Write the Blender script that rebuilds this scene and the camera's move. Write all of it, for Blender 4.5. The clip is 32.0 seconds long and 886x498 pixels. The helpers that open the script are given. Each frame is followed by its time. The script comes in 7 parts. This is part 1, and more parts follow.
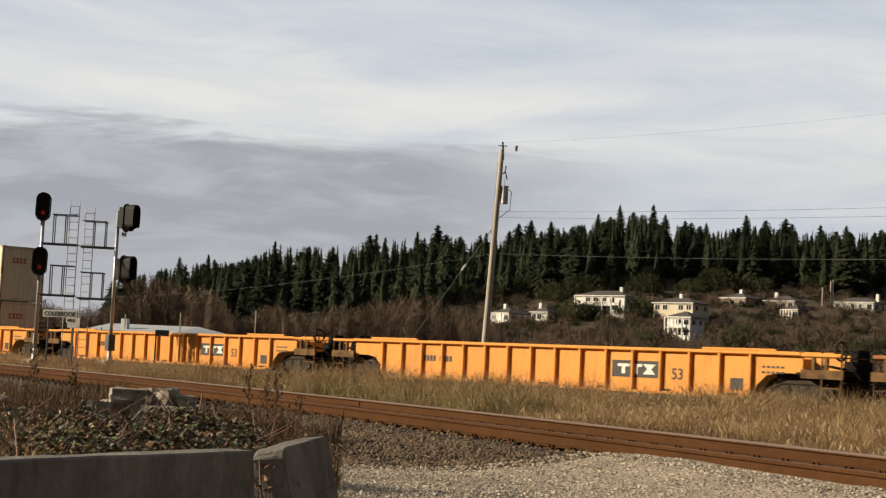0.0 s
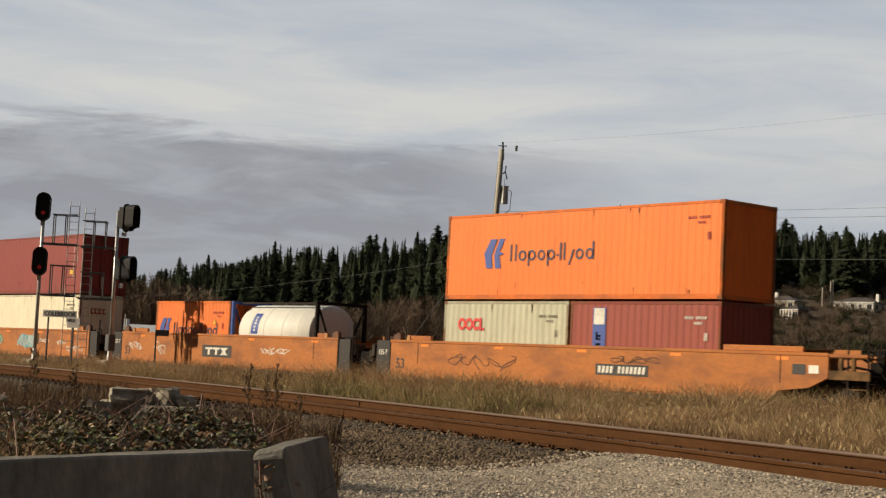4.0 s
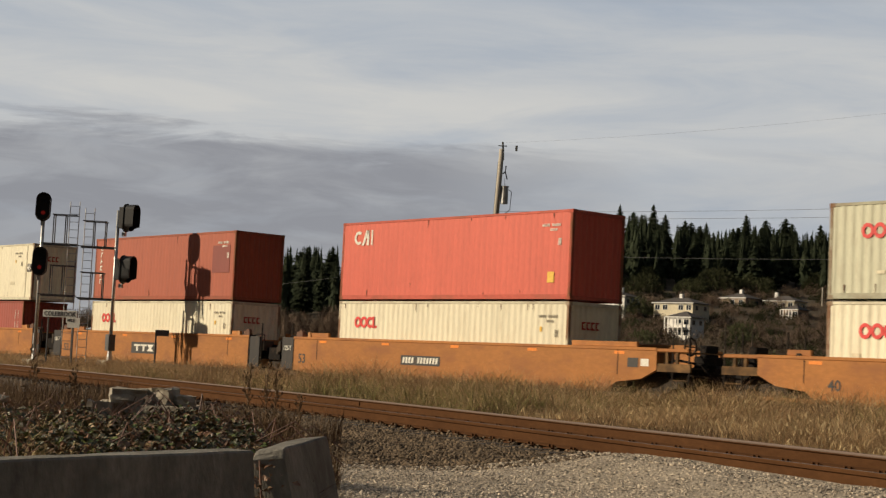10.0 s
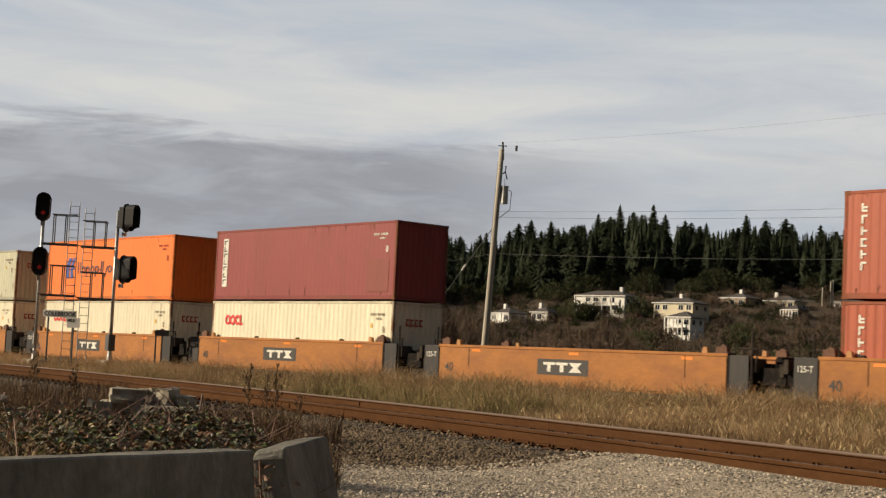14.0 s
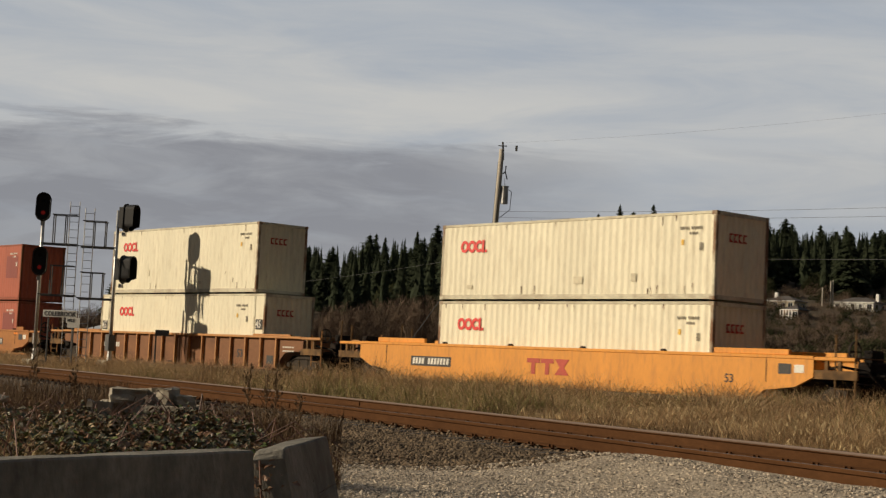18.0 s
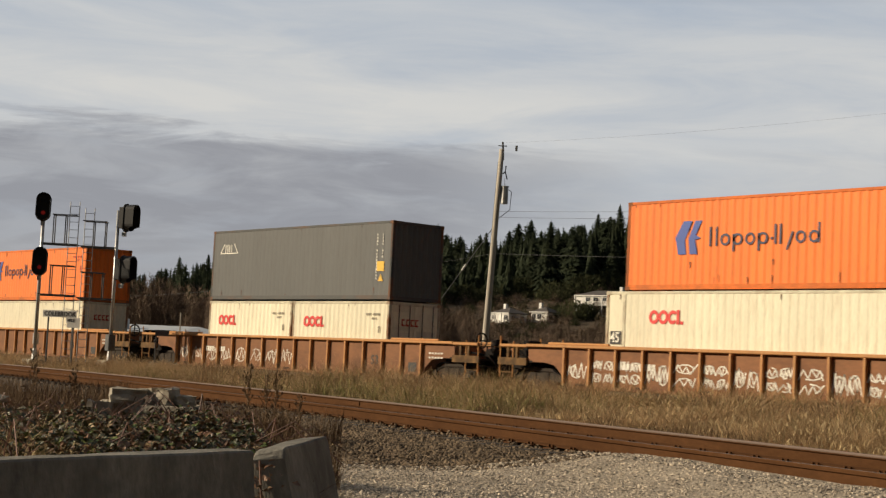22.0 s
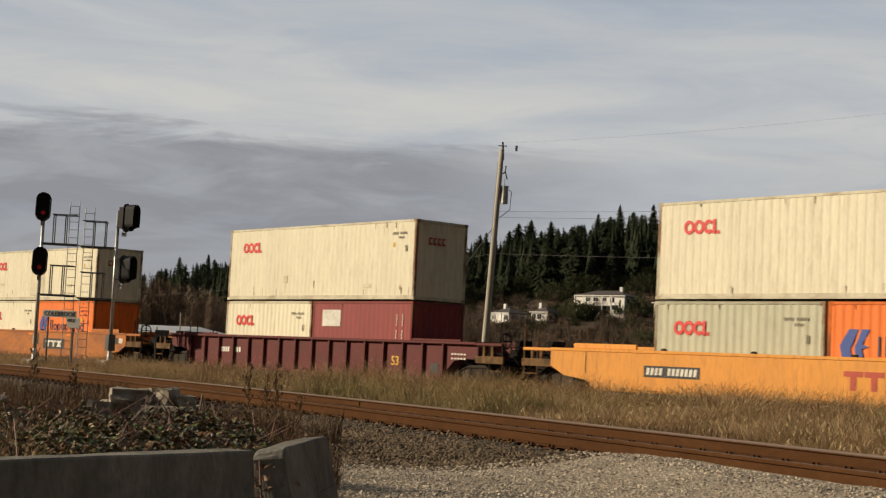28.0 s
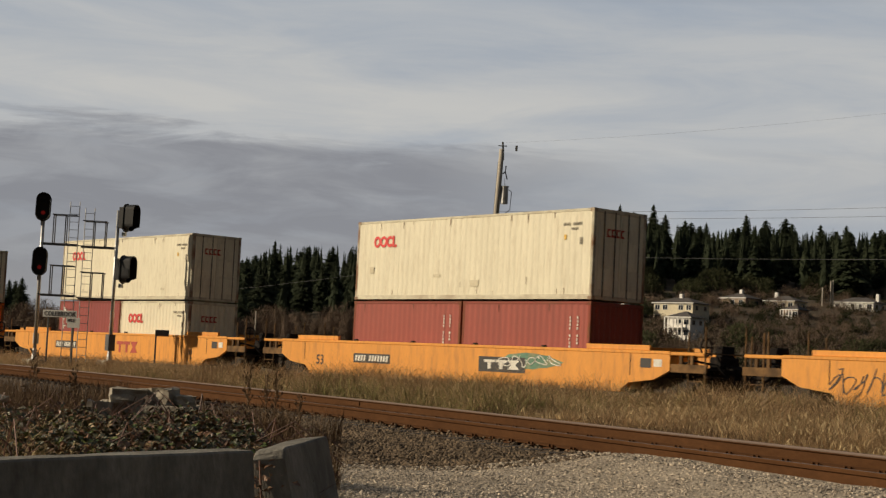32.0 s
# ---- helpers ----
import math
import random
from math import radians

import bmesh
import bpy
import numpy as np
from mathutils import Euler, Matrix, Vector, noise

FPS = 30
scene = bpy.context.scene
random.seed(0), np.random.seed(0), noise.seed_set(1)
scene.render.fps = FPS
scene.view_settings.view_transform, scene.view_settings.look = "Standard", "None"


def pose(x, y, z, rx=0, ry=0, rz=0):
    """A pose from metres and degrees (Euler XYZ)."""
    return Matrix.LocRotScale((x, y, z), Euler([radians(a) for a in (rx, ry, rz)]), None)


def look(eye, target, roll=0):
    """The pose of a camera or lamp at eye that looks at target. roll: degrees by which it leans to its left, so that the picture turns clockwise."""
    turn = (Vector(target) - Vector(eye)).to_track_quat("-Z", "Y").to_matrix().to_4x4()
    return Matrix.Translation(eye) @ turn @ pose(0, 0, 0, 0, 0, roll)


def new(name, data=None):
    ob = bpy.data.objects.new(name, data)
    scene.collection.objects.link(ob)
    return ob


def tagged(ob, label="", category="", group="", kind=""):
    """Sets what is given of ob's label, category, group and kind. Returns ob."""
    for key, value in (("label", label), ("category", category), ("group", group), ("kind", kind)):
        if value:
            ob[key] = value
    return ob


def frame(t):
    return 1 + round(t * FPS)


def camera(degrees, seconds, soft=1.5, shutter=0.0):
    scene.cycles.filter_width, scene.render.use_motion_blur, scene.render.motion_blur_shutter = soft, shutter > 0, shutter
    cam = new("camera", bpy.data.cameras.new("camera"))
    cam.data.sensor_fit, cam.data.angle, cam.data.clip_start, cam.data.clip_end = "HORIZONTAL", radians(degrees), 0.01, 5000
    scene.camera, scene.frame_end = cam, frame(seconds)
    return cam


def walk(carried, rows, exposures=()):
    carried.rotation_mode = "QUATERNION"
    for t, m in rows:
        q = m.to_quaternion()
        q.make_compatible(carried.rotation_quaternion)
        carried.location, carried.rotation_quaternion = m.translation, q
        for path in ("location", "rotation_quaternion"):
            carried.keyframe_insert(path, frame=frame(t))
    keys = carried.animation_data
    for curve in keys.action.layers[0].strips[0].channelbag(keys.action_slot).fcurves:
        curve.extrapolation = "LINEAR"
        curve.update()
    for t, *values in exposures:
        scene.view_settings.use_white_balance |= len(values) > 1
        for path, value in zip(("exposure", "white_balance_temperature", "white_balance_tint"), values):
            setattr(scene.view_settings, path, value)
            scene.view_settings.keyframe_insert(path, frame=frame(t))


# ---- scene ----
# x runs along the loaded track, y away from the camera, z = 0 is the top of that track's rails.
EYE = (0.0, 0.0, 0.80)
cam = camera(32.30, 32.0, soft=1.3, shutter=0.12)
VIEW = look(EYE, (-38.0289, 32.2484, 4.5204), 2.755)
walk(cam, [(0.0, VIEW), (32.0, VIEW)], exposures=[(0.0, 0.28), (1.0, 0.20), (2.0, 0.06), (3.0, 0.02), (6.0, -0.10), (9.0, -0.12), (10.0, -0.12), (11.0, -0.11), (12.0, -0.38), (13.0, -0.34), (14.0, 0.05), (17.0, -0.12), (18.0, -0.25), (19.0, -0.36), (20.0, -0.16), (21.0, -0.03), (22.0, 0.00), (24.0, -0.13), (25.0, -0.15), (28.0, -0.15), (29.0, -0.33), (32.0, -0.28)])

TRAIN_Y = 35.62          # centre line of the loaded track
SIDE = 34.40             # near faces of the containers


def run(t):
    """How far the train stands along its track at t seconds."""
    s = (t - 16.0) / 16.0
    return -248.703 * s + 0.596 * s**2 - 0.2005 * s**3 - 0.9073 * s**4


# ---------------------------------------------------------------- light
SUN_AZ, SUN_EL = radians(40.0), radians(22.5)
to_sun = Vector((-math.sin(SUN_AZ) * math.cos(SUN_EL), -math.cos(SUN_AZ) * math.cos(SUN_EL), math.sin(SUN_EL)))
sun = new("sun", bpy.data.lights.new("sun", "SUN"))
sun.data.energy, sun.data.angle, sun.data.color = 5.0, radians(0.7), (1.0, 0.84, 0.62)
sun.matrix_world = look((0, 0, 60), Vector((0, 0, 60)) - to_sun)

world = bpy.data.worlds.new("sky")
scene.world = world
world.use_nodes = True
wt = world.node_tree
wt.nodes.clear()


def wnode(kind, **settings):
    n = wt.nodes.new(kind)
    for key, value in settings.items():
        setattr(n, key, value)
    return n


def wmath(op, a, b=None, clamp=False):
    n = wnode("ShaderNodeMath", operation=op, use_clamp=clamp)
    for i, v in enumerate((a, b)):
        if v is None:
            continue
        if isinstance(v, (int, float)):
            n.inputs[i].default_value = v
        else:
            wt.links.new(v, n.inputs[i])
    return n.outputs[0]


def wramp(value, *stops):
    n = wnode("ShaderNodeValToRGB")
    e = n.color_ramp.elements
    while len(e) < len(stops):
        e.new(0.5)
    for el, (pos, col) in zip(e, stops):
        el.position, el.color = pos, (*col, 1)
    wt.links.new(value, n.inputs[0])
    return n.outputs[0]


def wmix(fac, a, b):
    n = wnode("ShaderNodeMix", data_type="RGBA")
    for i, v in ((0, fac), (6, a), (7, b)):
        if isinstance(v, (int, float)):
            n.inputs[i].default_value = v
        elif isinstance(v, tuple):
            n.inputs[i].default_value = (*v, 1)
        else:
            wt.links.new(v, n.inputs[i])
    return n.outputs[2]


sky = wnode("ShaderNodeTexSky", sky_type="NISHITA")
sky.sun_disc, sky.sun_elevation = False, SUN_EL
sky.sun_rotation = math.atan2(to_sun.x, to_sun.y)
sky.air_density, sky.dust_density = 0.8, 0.1
where = wnode("ShaderNodeTexCoord")
split = wnode("ShaderNodeSeparateXYZ")
wt.links.new(where.outputs["Generated"], split.inputs[0])
up = split.outputs[2]
bearing = wmath("ARCTAN2", split.outputs[1], split.outputs[0])
sheet = wnode("ShaderNodeCombineXYZ")        # bearing and height: clouds drawn out level
wt.links.new(bearing, sheet.inputs[0])
wt.links.new(up, sheet.inputs[1])


def wnoise(across, rise, detail, rough, shift=0.0, warp=0.0):
    m = wnode("ShaderNodeMapping")
    m.inputs["Scale"].default_value = (across, rise, 1)
    m.inputs["Location"].default_value = (shift, shift * 0.7, shift)
    wt.links.new(sheet.outputs[0], m.inputs[0])
    n = wnode("ShaderNodeTexNoise")
    n.inputs["Scale"].default_value, n.inputs["Detail"].default_value = 1.0, detail
    n.inputs["Roughness"].default_value, n.inputs["Distortion"].default_value = rough, warp
    wt.links.new(m.outputs[0], n.inputs["Vector"])
    return n.outputs["Fac"]


ragged = wnoise(9, 70, 9, 0.62, 3.3, 0.5)
height = wmath("ADD", up, wmath("MULTIPLY", wmath("SUBTRACT", ragged, 0.5), 0.050))
# high thin cloud: blue-grey streaks over a white sheet that is brightest in its middle
veil = wramp(wnoise(5, 26, 8, 0.60, 1.7, 0.8), (0.34, (0, 0, 0)), (0.62, (1, 1, 1)))
white = wramp(height, (0.05, (0.62, 0.62, 0.62)), (0.125, (0.80, 0.80, 0.80)), (0.165, (1.0, 1.0, 1.0)), (0.200, (0.78, 0.78, 0.78)), (0.26, (0.45, 0.45, 0.45)))
high = wmix(wmath("MULTIPLY", wmath("ADD", wmath("MULTIPLY", veil, 0.42), 0.56), white), (0.43, 0.54, 0.70), (0.92, 0.91, 0.875))
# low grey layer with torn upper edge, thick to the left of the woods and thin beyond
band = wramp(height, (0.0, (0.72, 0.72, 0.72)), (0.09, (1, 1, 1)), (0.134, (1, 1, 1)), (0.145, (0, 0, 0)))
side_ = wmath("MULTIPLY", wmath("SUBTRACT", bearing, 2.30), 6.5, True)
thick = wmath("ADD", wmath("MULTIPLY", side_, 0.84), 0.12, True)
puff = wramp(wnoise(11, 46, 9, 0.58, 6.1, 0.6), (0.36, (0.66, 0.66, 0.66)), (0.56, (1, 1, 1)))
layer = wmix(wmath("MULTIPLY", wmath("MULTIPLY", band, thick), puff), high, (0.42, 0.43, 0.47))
low = wramp(up, (0.0, (1, 1, 1)), (0.085, (0, 0, 0)))
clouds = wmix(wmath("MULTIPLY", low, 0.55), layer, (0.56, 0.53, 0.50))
sky_part = wnode("ShaderNodeBackground")
wt.links.new(sky.outputs[0], sky_part.inputs[0])
sky_part.inputs[1].default_value = 0.006
cloud_part = wnode("ShaderNodeBackground")
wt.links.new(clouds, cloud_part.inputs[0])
cloud_part.inputs[1].default_value = 0.76
both = wnode("ShaderNodeMixShader")
# the cloud sheet lies low in the sky; overhead it opens to clear blue
cover = wramp(up, (0.0, (0.92, 0.92, 0.92)), (0.235, (0.95, 0.95, 0.95)), (0.29, (0.03, 0.03, 0.03)))
# the bank stands in the north-west and breaks up towards the clear east and south
facing = wnode("ShaderNodeVectorMath", operation="DOT_PRODUCT")
wt.links.new(where.outputs["Generated"], facing.inputs[0])
facing.inputs[1].default_value = (-0.7627, 0.6468, 0.0)
bank = wmath("ADD", facing.outputs["Value"], wmath("MULTIPLY", wmath("SUBTRACT", ragged, 0.5), 0.6))
spread = wramp(bank, (0.30, (0.01, 0.01, 0.01)), (0.80, (1, 1, 1)))
# unseen thin cloud overhead, added as fill light for the shaded barrier and woods
overhead_fill = wramp(up, (0.35, (0, 0, 0)), (0.80, (0.36, 0.36, 0.36)))
wt.links.new(wmath("MAXIMUM", wmath("MULTIPLY", cover, spread), overhead_fill), both.inputs[0])
wt.links.new(sky_part.outputs[0], both.inputs[1])
wt.links.new(cloud_part.outputs[0], both.inputs[2])
out = wnode("ShaderNodeOutputWorld")
wt.links.new(both.outputs[0], out.inputs[0])

# ---------------------------------------------------------------- materials


def surface(name, color, rough=0.6, metal=0.0, grain=(30, 0.15), stain=None, bump=(60, 0.15), stretch=(1, 1, 1), piece=0.0, spec=0.5, island=0.0):
    """A node material: base colour, fine grain, one larger stain layer (scale, amount, colour, low, high), relief."""
    m = bpy.data.materials.new(name)
    m.use_nodes = True
    t = m.node_tree
    b = t.nodes["Principled BSDF"]
    b.inputs["Roughness"].default_value, b.inputs["Metallic"].default_value = rough, metal
    b.inputs["Specular IOR Level"].default_value = spec
    tc = t.nodes.new("ShaderNodeTexCoord")
    mp = t.nodes.new("ShaderNodeMapping")
    mp.inputs["Scale"].default_value = stretch
    t.links.new(tc.outputs["Object"], mp.inputs[0])
    info = t.nodes.new("ShaderNodeObjectInfo")
    move = t.nodes.new("ShaderNodeVectorMath")
    move.operation = "ADD"
    t.links.new(mp.outputs[0], move.inputs[0])
    far = t.nodes.new("ShaderNodeVectorMath")
    far.operation = "SCALE"
    far.inputs[0].default_value = (37.0, 23.0, 51.0)
    t.links.new(info.outputs["Random"], far.inputs["Scale"])
    t.links.new(far.outputs[0], move.inputs[1])

    def noise_of(scale, detail, rough_):
        n = t.nodes.new("ShaderNodeTexNoise")
        n.inputs["Scale"].default_value, n.inputs["Detail"].default_value, n.inputs["Roughness"].default_value = scale, detail, rough_
        t.links.new(move.outputs[0], n.inputs["Vector"])
        return n.outputs["Fac"]

    def ranged(v, lo, hi, a, c):
        n = t.nodes.new("ShaderNodeMapRange")
        for i, x in enumerate((lo, hi, a, c)):
            n.inputs[i + 1].default_value = x
        t.links.new(v, n.inputs[0])
        return n.outputs[0]

    base = t.nodes.new("ShaderNodeRGB")
    base.outputs[0].default_value = (*color, 1)
    col = base.outputs[0]

    def times(col, v):
        n = t.nodes.new("ShaderNodeVectorMath")
        n.operation = "SCALE"
        t.links.new(col, n.inputs[0])
        t.links.new(v, n.inputs["Scale"])
        return n.outputs[0]

    col = times(col, ranged(noise_of(grain[0], 6, 0.65), 0.25, 0.75, 1 - grain[1], 1 + grain[1]))
    col = times(col, ranged(noise_of(grain[0] / 23.0, 3, 0.5), 0.3, 0.7, 1 - 0.6 * grain[1], 1 + 0.6 * grain[1]))
    if piece:
        col = times(col, ranged(info.outputs["Random"], 0, 1, 1 - piece, 1 + piece))
    if island:
        g = t.nodes.new("ShaderNodeNewGeometry")
        col = times(col, ranged(g.outputs["Random Per Island"], 0, 1, 1 - island, 1 + island))
    if stain:
        scale, amount, tint, lo, hi = stain
        mix = t.nodes.new("ShaderNodeMix")
        mix.data_type = "RGBA"
        t.links.new(ranged(noise_of(scale, 5, 0.6), lo, hi, 0.0, amount), mix.inputs[0])
        t.links.new(col, mix.inputs[6])
        mix.inputs[7].default_value = (*tint, 1)
        col = mix.outputs[2]
    t.links.new(col, b.inputs["Base Color"])
    if bump:
        n = t.nodes.new("ShaderNodeBump")
        n.inputs["Strength"].default_value, n.inputs["Distance"].default_value = bump[1], 0.02
        t.links.new(noise_of(bump[0], 4, 0.6), n.inputs["Height"])
        t.links.new(n.outputs[0], b.inputs["Normal"])
    return m


def leafy(m, share):
    """Lets part of the light through: needles, leaves and dry blades."""
    t = m.node_tree
    b, o = t.nodes["Principled BSDF"], t.nodes["Material Output"]
    thin, mix = t.nodes.new("ShaderNodeBsdfTranslucent"), t.nodes.new("ShaderNodeMixShader")
    t.links.new(b.inputs["Base Color"].links[0].from_socket, thin.inputs[0])
    mix.inputs[0].default_value = share
    t.links.new(b.outputs[0], mix.inputs[1])
    t.links.new(thin.outputs[0], mix.inputs[2])
    t.links.new(mix.outputs[0], o.inputs[0])
    return m


def car_paint(name, color, wear, dirt):
    """Old car enamel: broad faded and rust-brown clouds."""
    return surface(name, color, rough=0.65, grain=(7, 0.16), stain=(1.0, wear, dirt, 0.46, 0.68), bump=(14, 0.06), stretch=(0.7, 1.0, 1.6), piece=0.08, spec=0.25)


def painted(name, color, wear=0.5, dirt=(0.20, 0.15, 0.10)):
    return surface(name, color, rough=0.55, grain=(9, 0.10), stain=(2.2, wear, dirt, 0.50, 0.72), bump=(14, 0.05), stretch=(3.0, 3.0, 0.55), piece=0.06, spec=0.35)


M = {
    "cream": painted("cream_paint", (0.83, 0.775, 0.585), 0.28, (0.36, 0.26, 0.15)),
    "dull_cream": painted("dull_cream_paint", (0.57, 0.565, 0.42), 0.35, (0.30, 0.22, 0.14)),
    "orange": painted("orange_paint", (0.90, 0.21, 0.030), 0.22, (0.45, 0.12, 0.04)),
    "maroon": painted("maroon_paint", (0.29, 0.048, 0.040), 0.30, (0.15, 0.05, 0.04)),
    "brown_red": painted("brown_red_paint", (0.42, 0.105, 0.055), 0.30, (0.22, 0.06, 0.04)),
    "coral": painted("coral_paint", (0.66, 0.13, 0.085), 0.25, (0.40, 0.09, 0.06)),
    "dusty_red": painted("dusty_red_paint", (0.30, 0.062, 0.058), 0.25, (0.18, 0.05, 0.05)),
    "brick": painted("brick_red_paint", (0.34, 0.075, 0.052), 0.30, (0.19, 0.06, 0.04)),
    "charcoal": painted("charcoal_paint", (0.115, 0.118, 0.115), 0.25, (0.07, 0.06, 0.05)),
    "tank_white": painted("tank_white_paint", (0.78, 0.77, 0.70), 0.2, (0.45, 0.42, 0.36)),
    "yellow": painted("yellow_car_paint", (0.74, 0.315, 0.050), 0.50, (0.36, 0.15, 0.05)),
    "rust_orange": car_paint("weathered_orange_car_paint", (0.47, 0.170, 0.045), 0.75, (0.24, 0.095, 0.045)),
    "tan_orange": car_paint("tan_orange_car_paint", (0.43, 0.178, 0.050), 0.75, (0.27, 0.11, 0.045)),
    "brown_car": car_paint("rusted_brown_car_paint", (0.24, 0.108, 0.048), 0.65, (0.12, 0.055, 0.030)),
    "red_car": car_paint("faded_red_car_paint", (0.18, 0.050, 0.030), 0.55, (0.17, 0.07, 0.04)),
    "maroon_car": car_paint("maroon_car_paint", (0.14, 0.035, 0.034), 0.55, (0.09, 0.035, 0.028)),
    "edge_tan": painted("worn_tan_edge_paint", (0.50, 0.24, 0.08), 0.5, (0.25, 0.11, 0.05)),
    "grimy_rail": surface("grimy_handrail_paint", (0.20, 0.115, 0.050), 0.8, 0, (12, 0.35), (3, 0.7, (0.045, 0.032, 0.022), 0.42, 0.60), None, spec=0.15),
    "black_steel": surface("grimy_black_steel", (0.014, 0.012, 0.011), 0.85, 0.0, (20, 0.3), (5, 0.6, (0.05, 0.034, 0.024), 0.5, 0.7), spec=0.12),
    "truck_steel": surface("dusty_dark_cast_steel", (0.065, 0.054, 0.044), 0.85, 0.0, (16, 0.3), (4, 0.5, (0.035, 0.024, 0.016), 0.45, 0.7), spec=0.1),
    "panel_grey": painted("dark_grey_panel_paint", (0.030, 0.027, 0.026), 0.5, (0.070, 0.050, 0.035)),
    "tread": surface("worn_wheel_steel", (0.22, 0.20, 0.18), 0.4, 0.8, (20, 0.2)),
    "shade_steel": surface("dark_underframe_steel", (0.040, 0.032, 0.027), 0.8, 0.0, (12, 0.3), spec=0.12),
    "white_mark": surface("worn_white_lettering", (0.78, 0.76, 0.68), 0.6, 0, (26, 0.25), (9, 0.5, (0.45, 0.36, 0.26), 0.5, 0.7), None),
    "black_mark": surface("worn_black_marking", (0.030, 0.028, 0.026), 0.6, 0, (26, 0.25), (9, 0.4, (0.12, 0.08, 0.05), 0.55, 0.75), None),
    "red_mark": surface("red_marking_paint", (0.72, 0.035, 0.030), 0.55, 0, (26, 0.15), (8, 0.3, (0.75, 0.3, 0.2), 0.55, 0.75), None),
    "dull_red_mark": surface("dull_red_marking_paint", (0.45, 0.06, 0.03), 0.6, 0, (26, 0.2), None, None),
    "blue_mark": surface("blue_marking_paint", (0.035, 0.085, 0.36), 0.55, 0, (26, 0.15), (8, 0.3, (0.25, 0.12, 0.2), 0.6, 0.8), None),
    "navy_mark": surface("navy_lettering_paint", (0.030, 0.035, 0.085), 0.55, 0, (26, 0.2), (8, 0.3, (0.35, 0.12, 0.05), 0.6, 0.8), None),
    "teal_mark": surface("teal_spray_paint", (0.10, 0.30, 0.34), 0.5, 0, (12, 0.4), (3, 0.6, (0.5, 0.62, 0.6), 0.45, 0.6), None),
    "green_mark": surface("green_spray_paint", (0.10, 0.24, 0.15), 0.5, 0, (12, 0.4), (3, 0.6, (0.5, 0.3, 0.1), 0.5, 0.7), None),
    "yellow_mark": surface("yellow_sticker", (0.80, 0.48, 0.04), 0.5, 0, (20, 0.15), None, None),
    "faint_mark": surface("faded_serial_marking", (0.27, 0.24, 0.18), 0.6, 0, (26, 0.3), (9, 0.5, (0.5, 0.45, 0.33), 0.45, 0.7), None),
    "stain": surface("dull_repainted_patch", (0.68, 0.62, 0.45), 0.7, 0, (9, 0.2), (3, 0.6, (0.58, 0.50, 0.34), 0.45, 0.65), None),
    "old_maroon": painted("old_maroon_patch_paint", (0.25, 0.060, 0.045), 0.3, (0.16, 0.05, 0.04)),
    "rust_streak": surface("rust_streak", (0.15, 0.07, 0.04), 0.8, 0, (12, 0.35), None, None),
    "orange_mark": surface("orange_reflector", (0.85, 0.25, 0.02), 0.4, 0, (20, 0.15), None, None),
}

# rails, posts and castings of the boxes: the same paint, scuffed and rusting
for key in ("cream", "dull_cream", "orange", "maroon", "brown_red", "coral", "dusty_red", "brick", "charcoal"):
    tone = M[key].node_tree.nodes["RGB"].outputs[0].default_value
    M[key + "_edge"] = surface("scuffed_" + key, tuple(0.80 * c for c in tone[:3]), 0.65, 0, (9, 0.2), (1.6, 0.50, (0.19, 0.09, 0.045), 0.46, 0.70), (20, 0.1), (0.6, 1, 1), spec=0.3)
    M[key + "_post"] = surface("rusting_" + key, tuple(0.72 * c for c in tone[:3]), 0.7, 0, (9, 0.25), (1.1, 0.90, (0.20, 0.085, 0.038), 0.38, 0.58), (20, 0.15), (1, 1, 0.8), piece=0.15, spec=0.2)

# ---------------------------------------------------------------- mesh tools


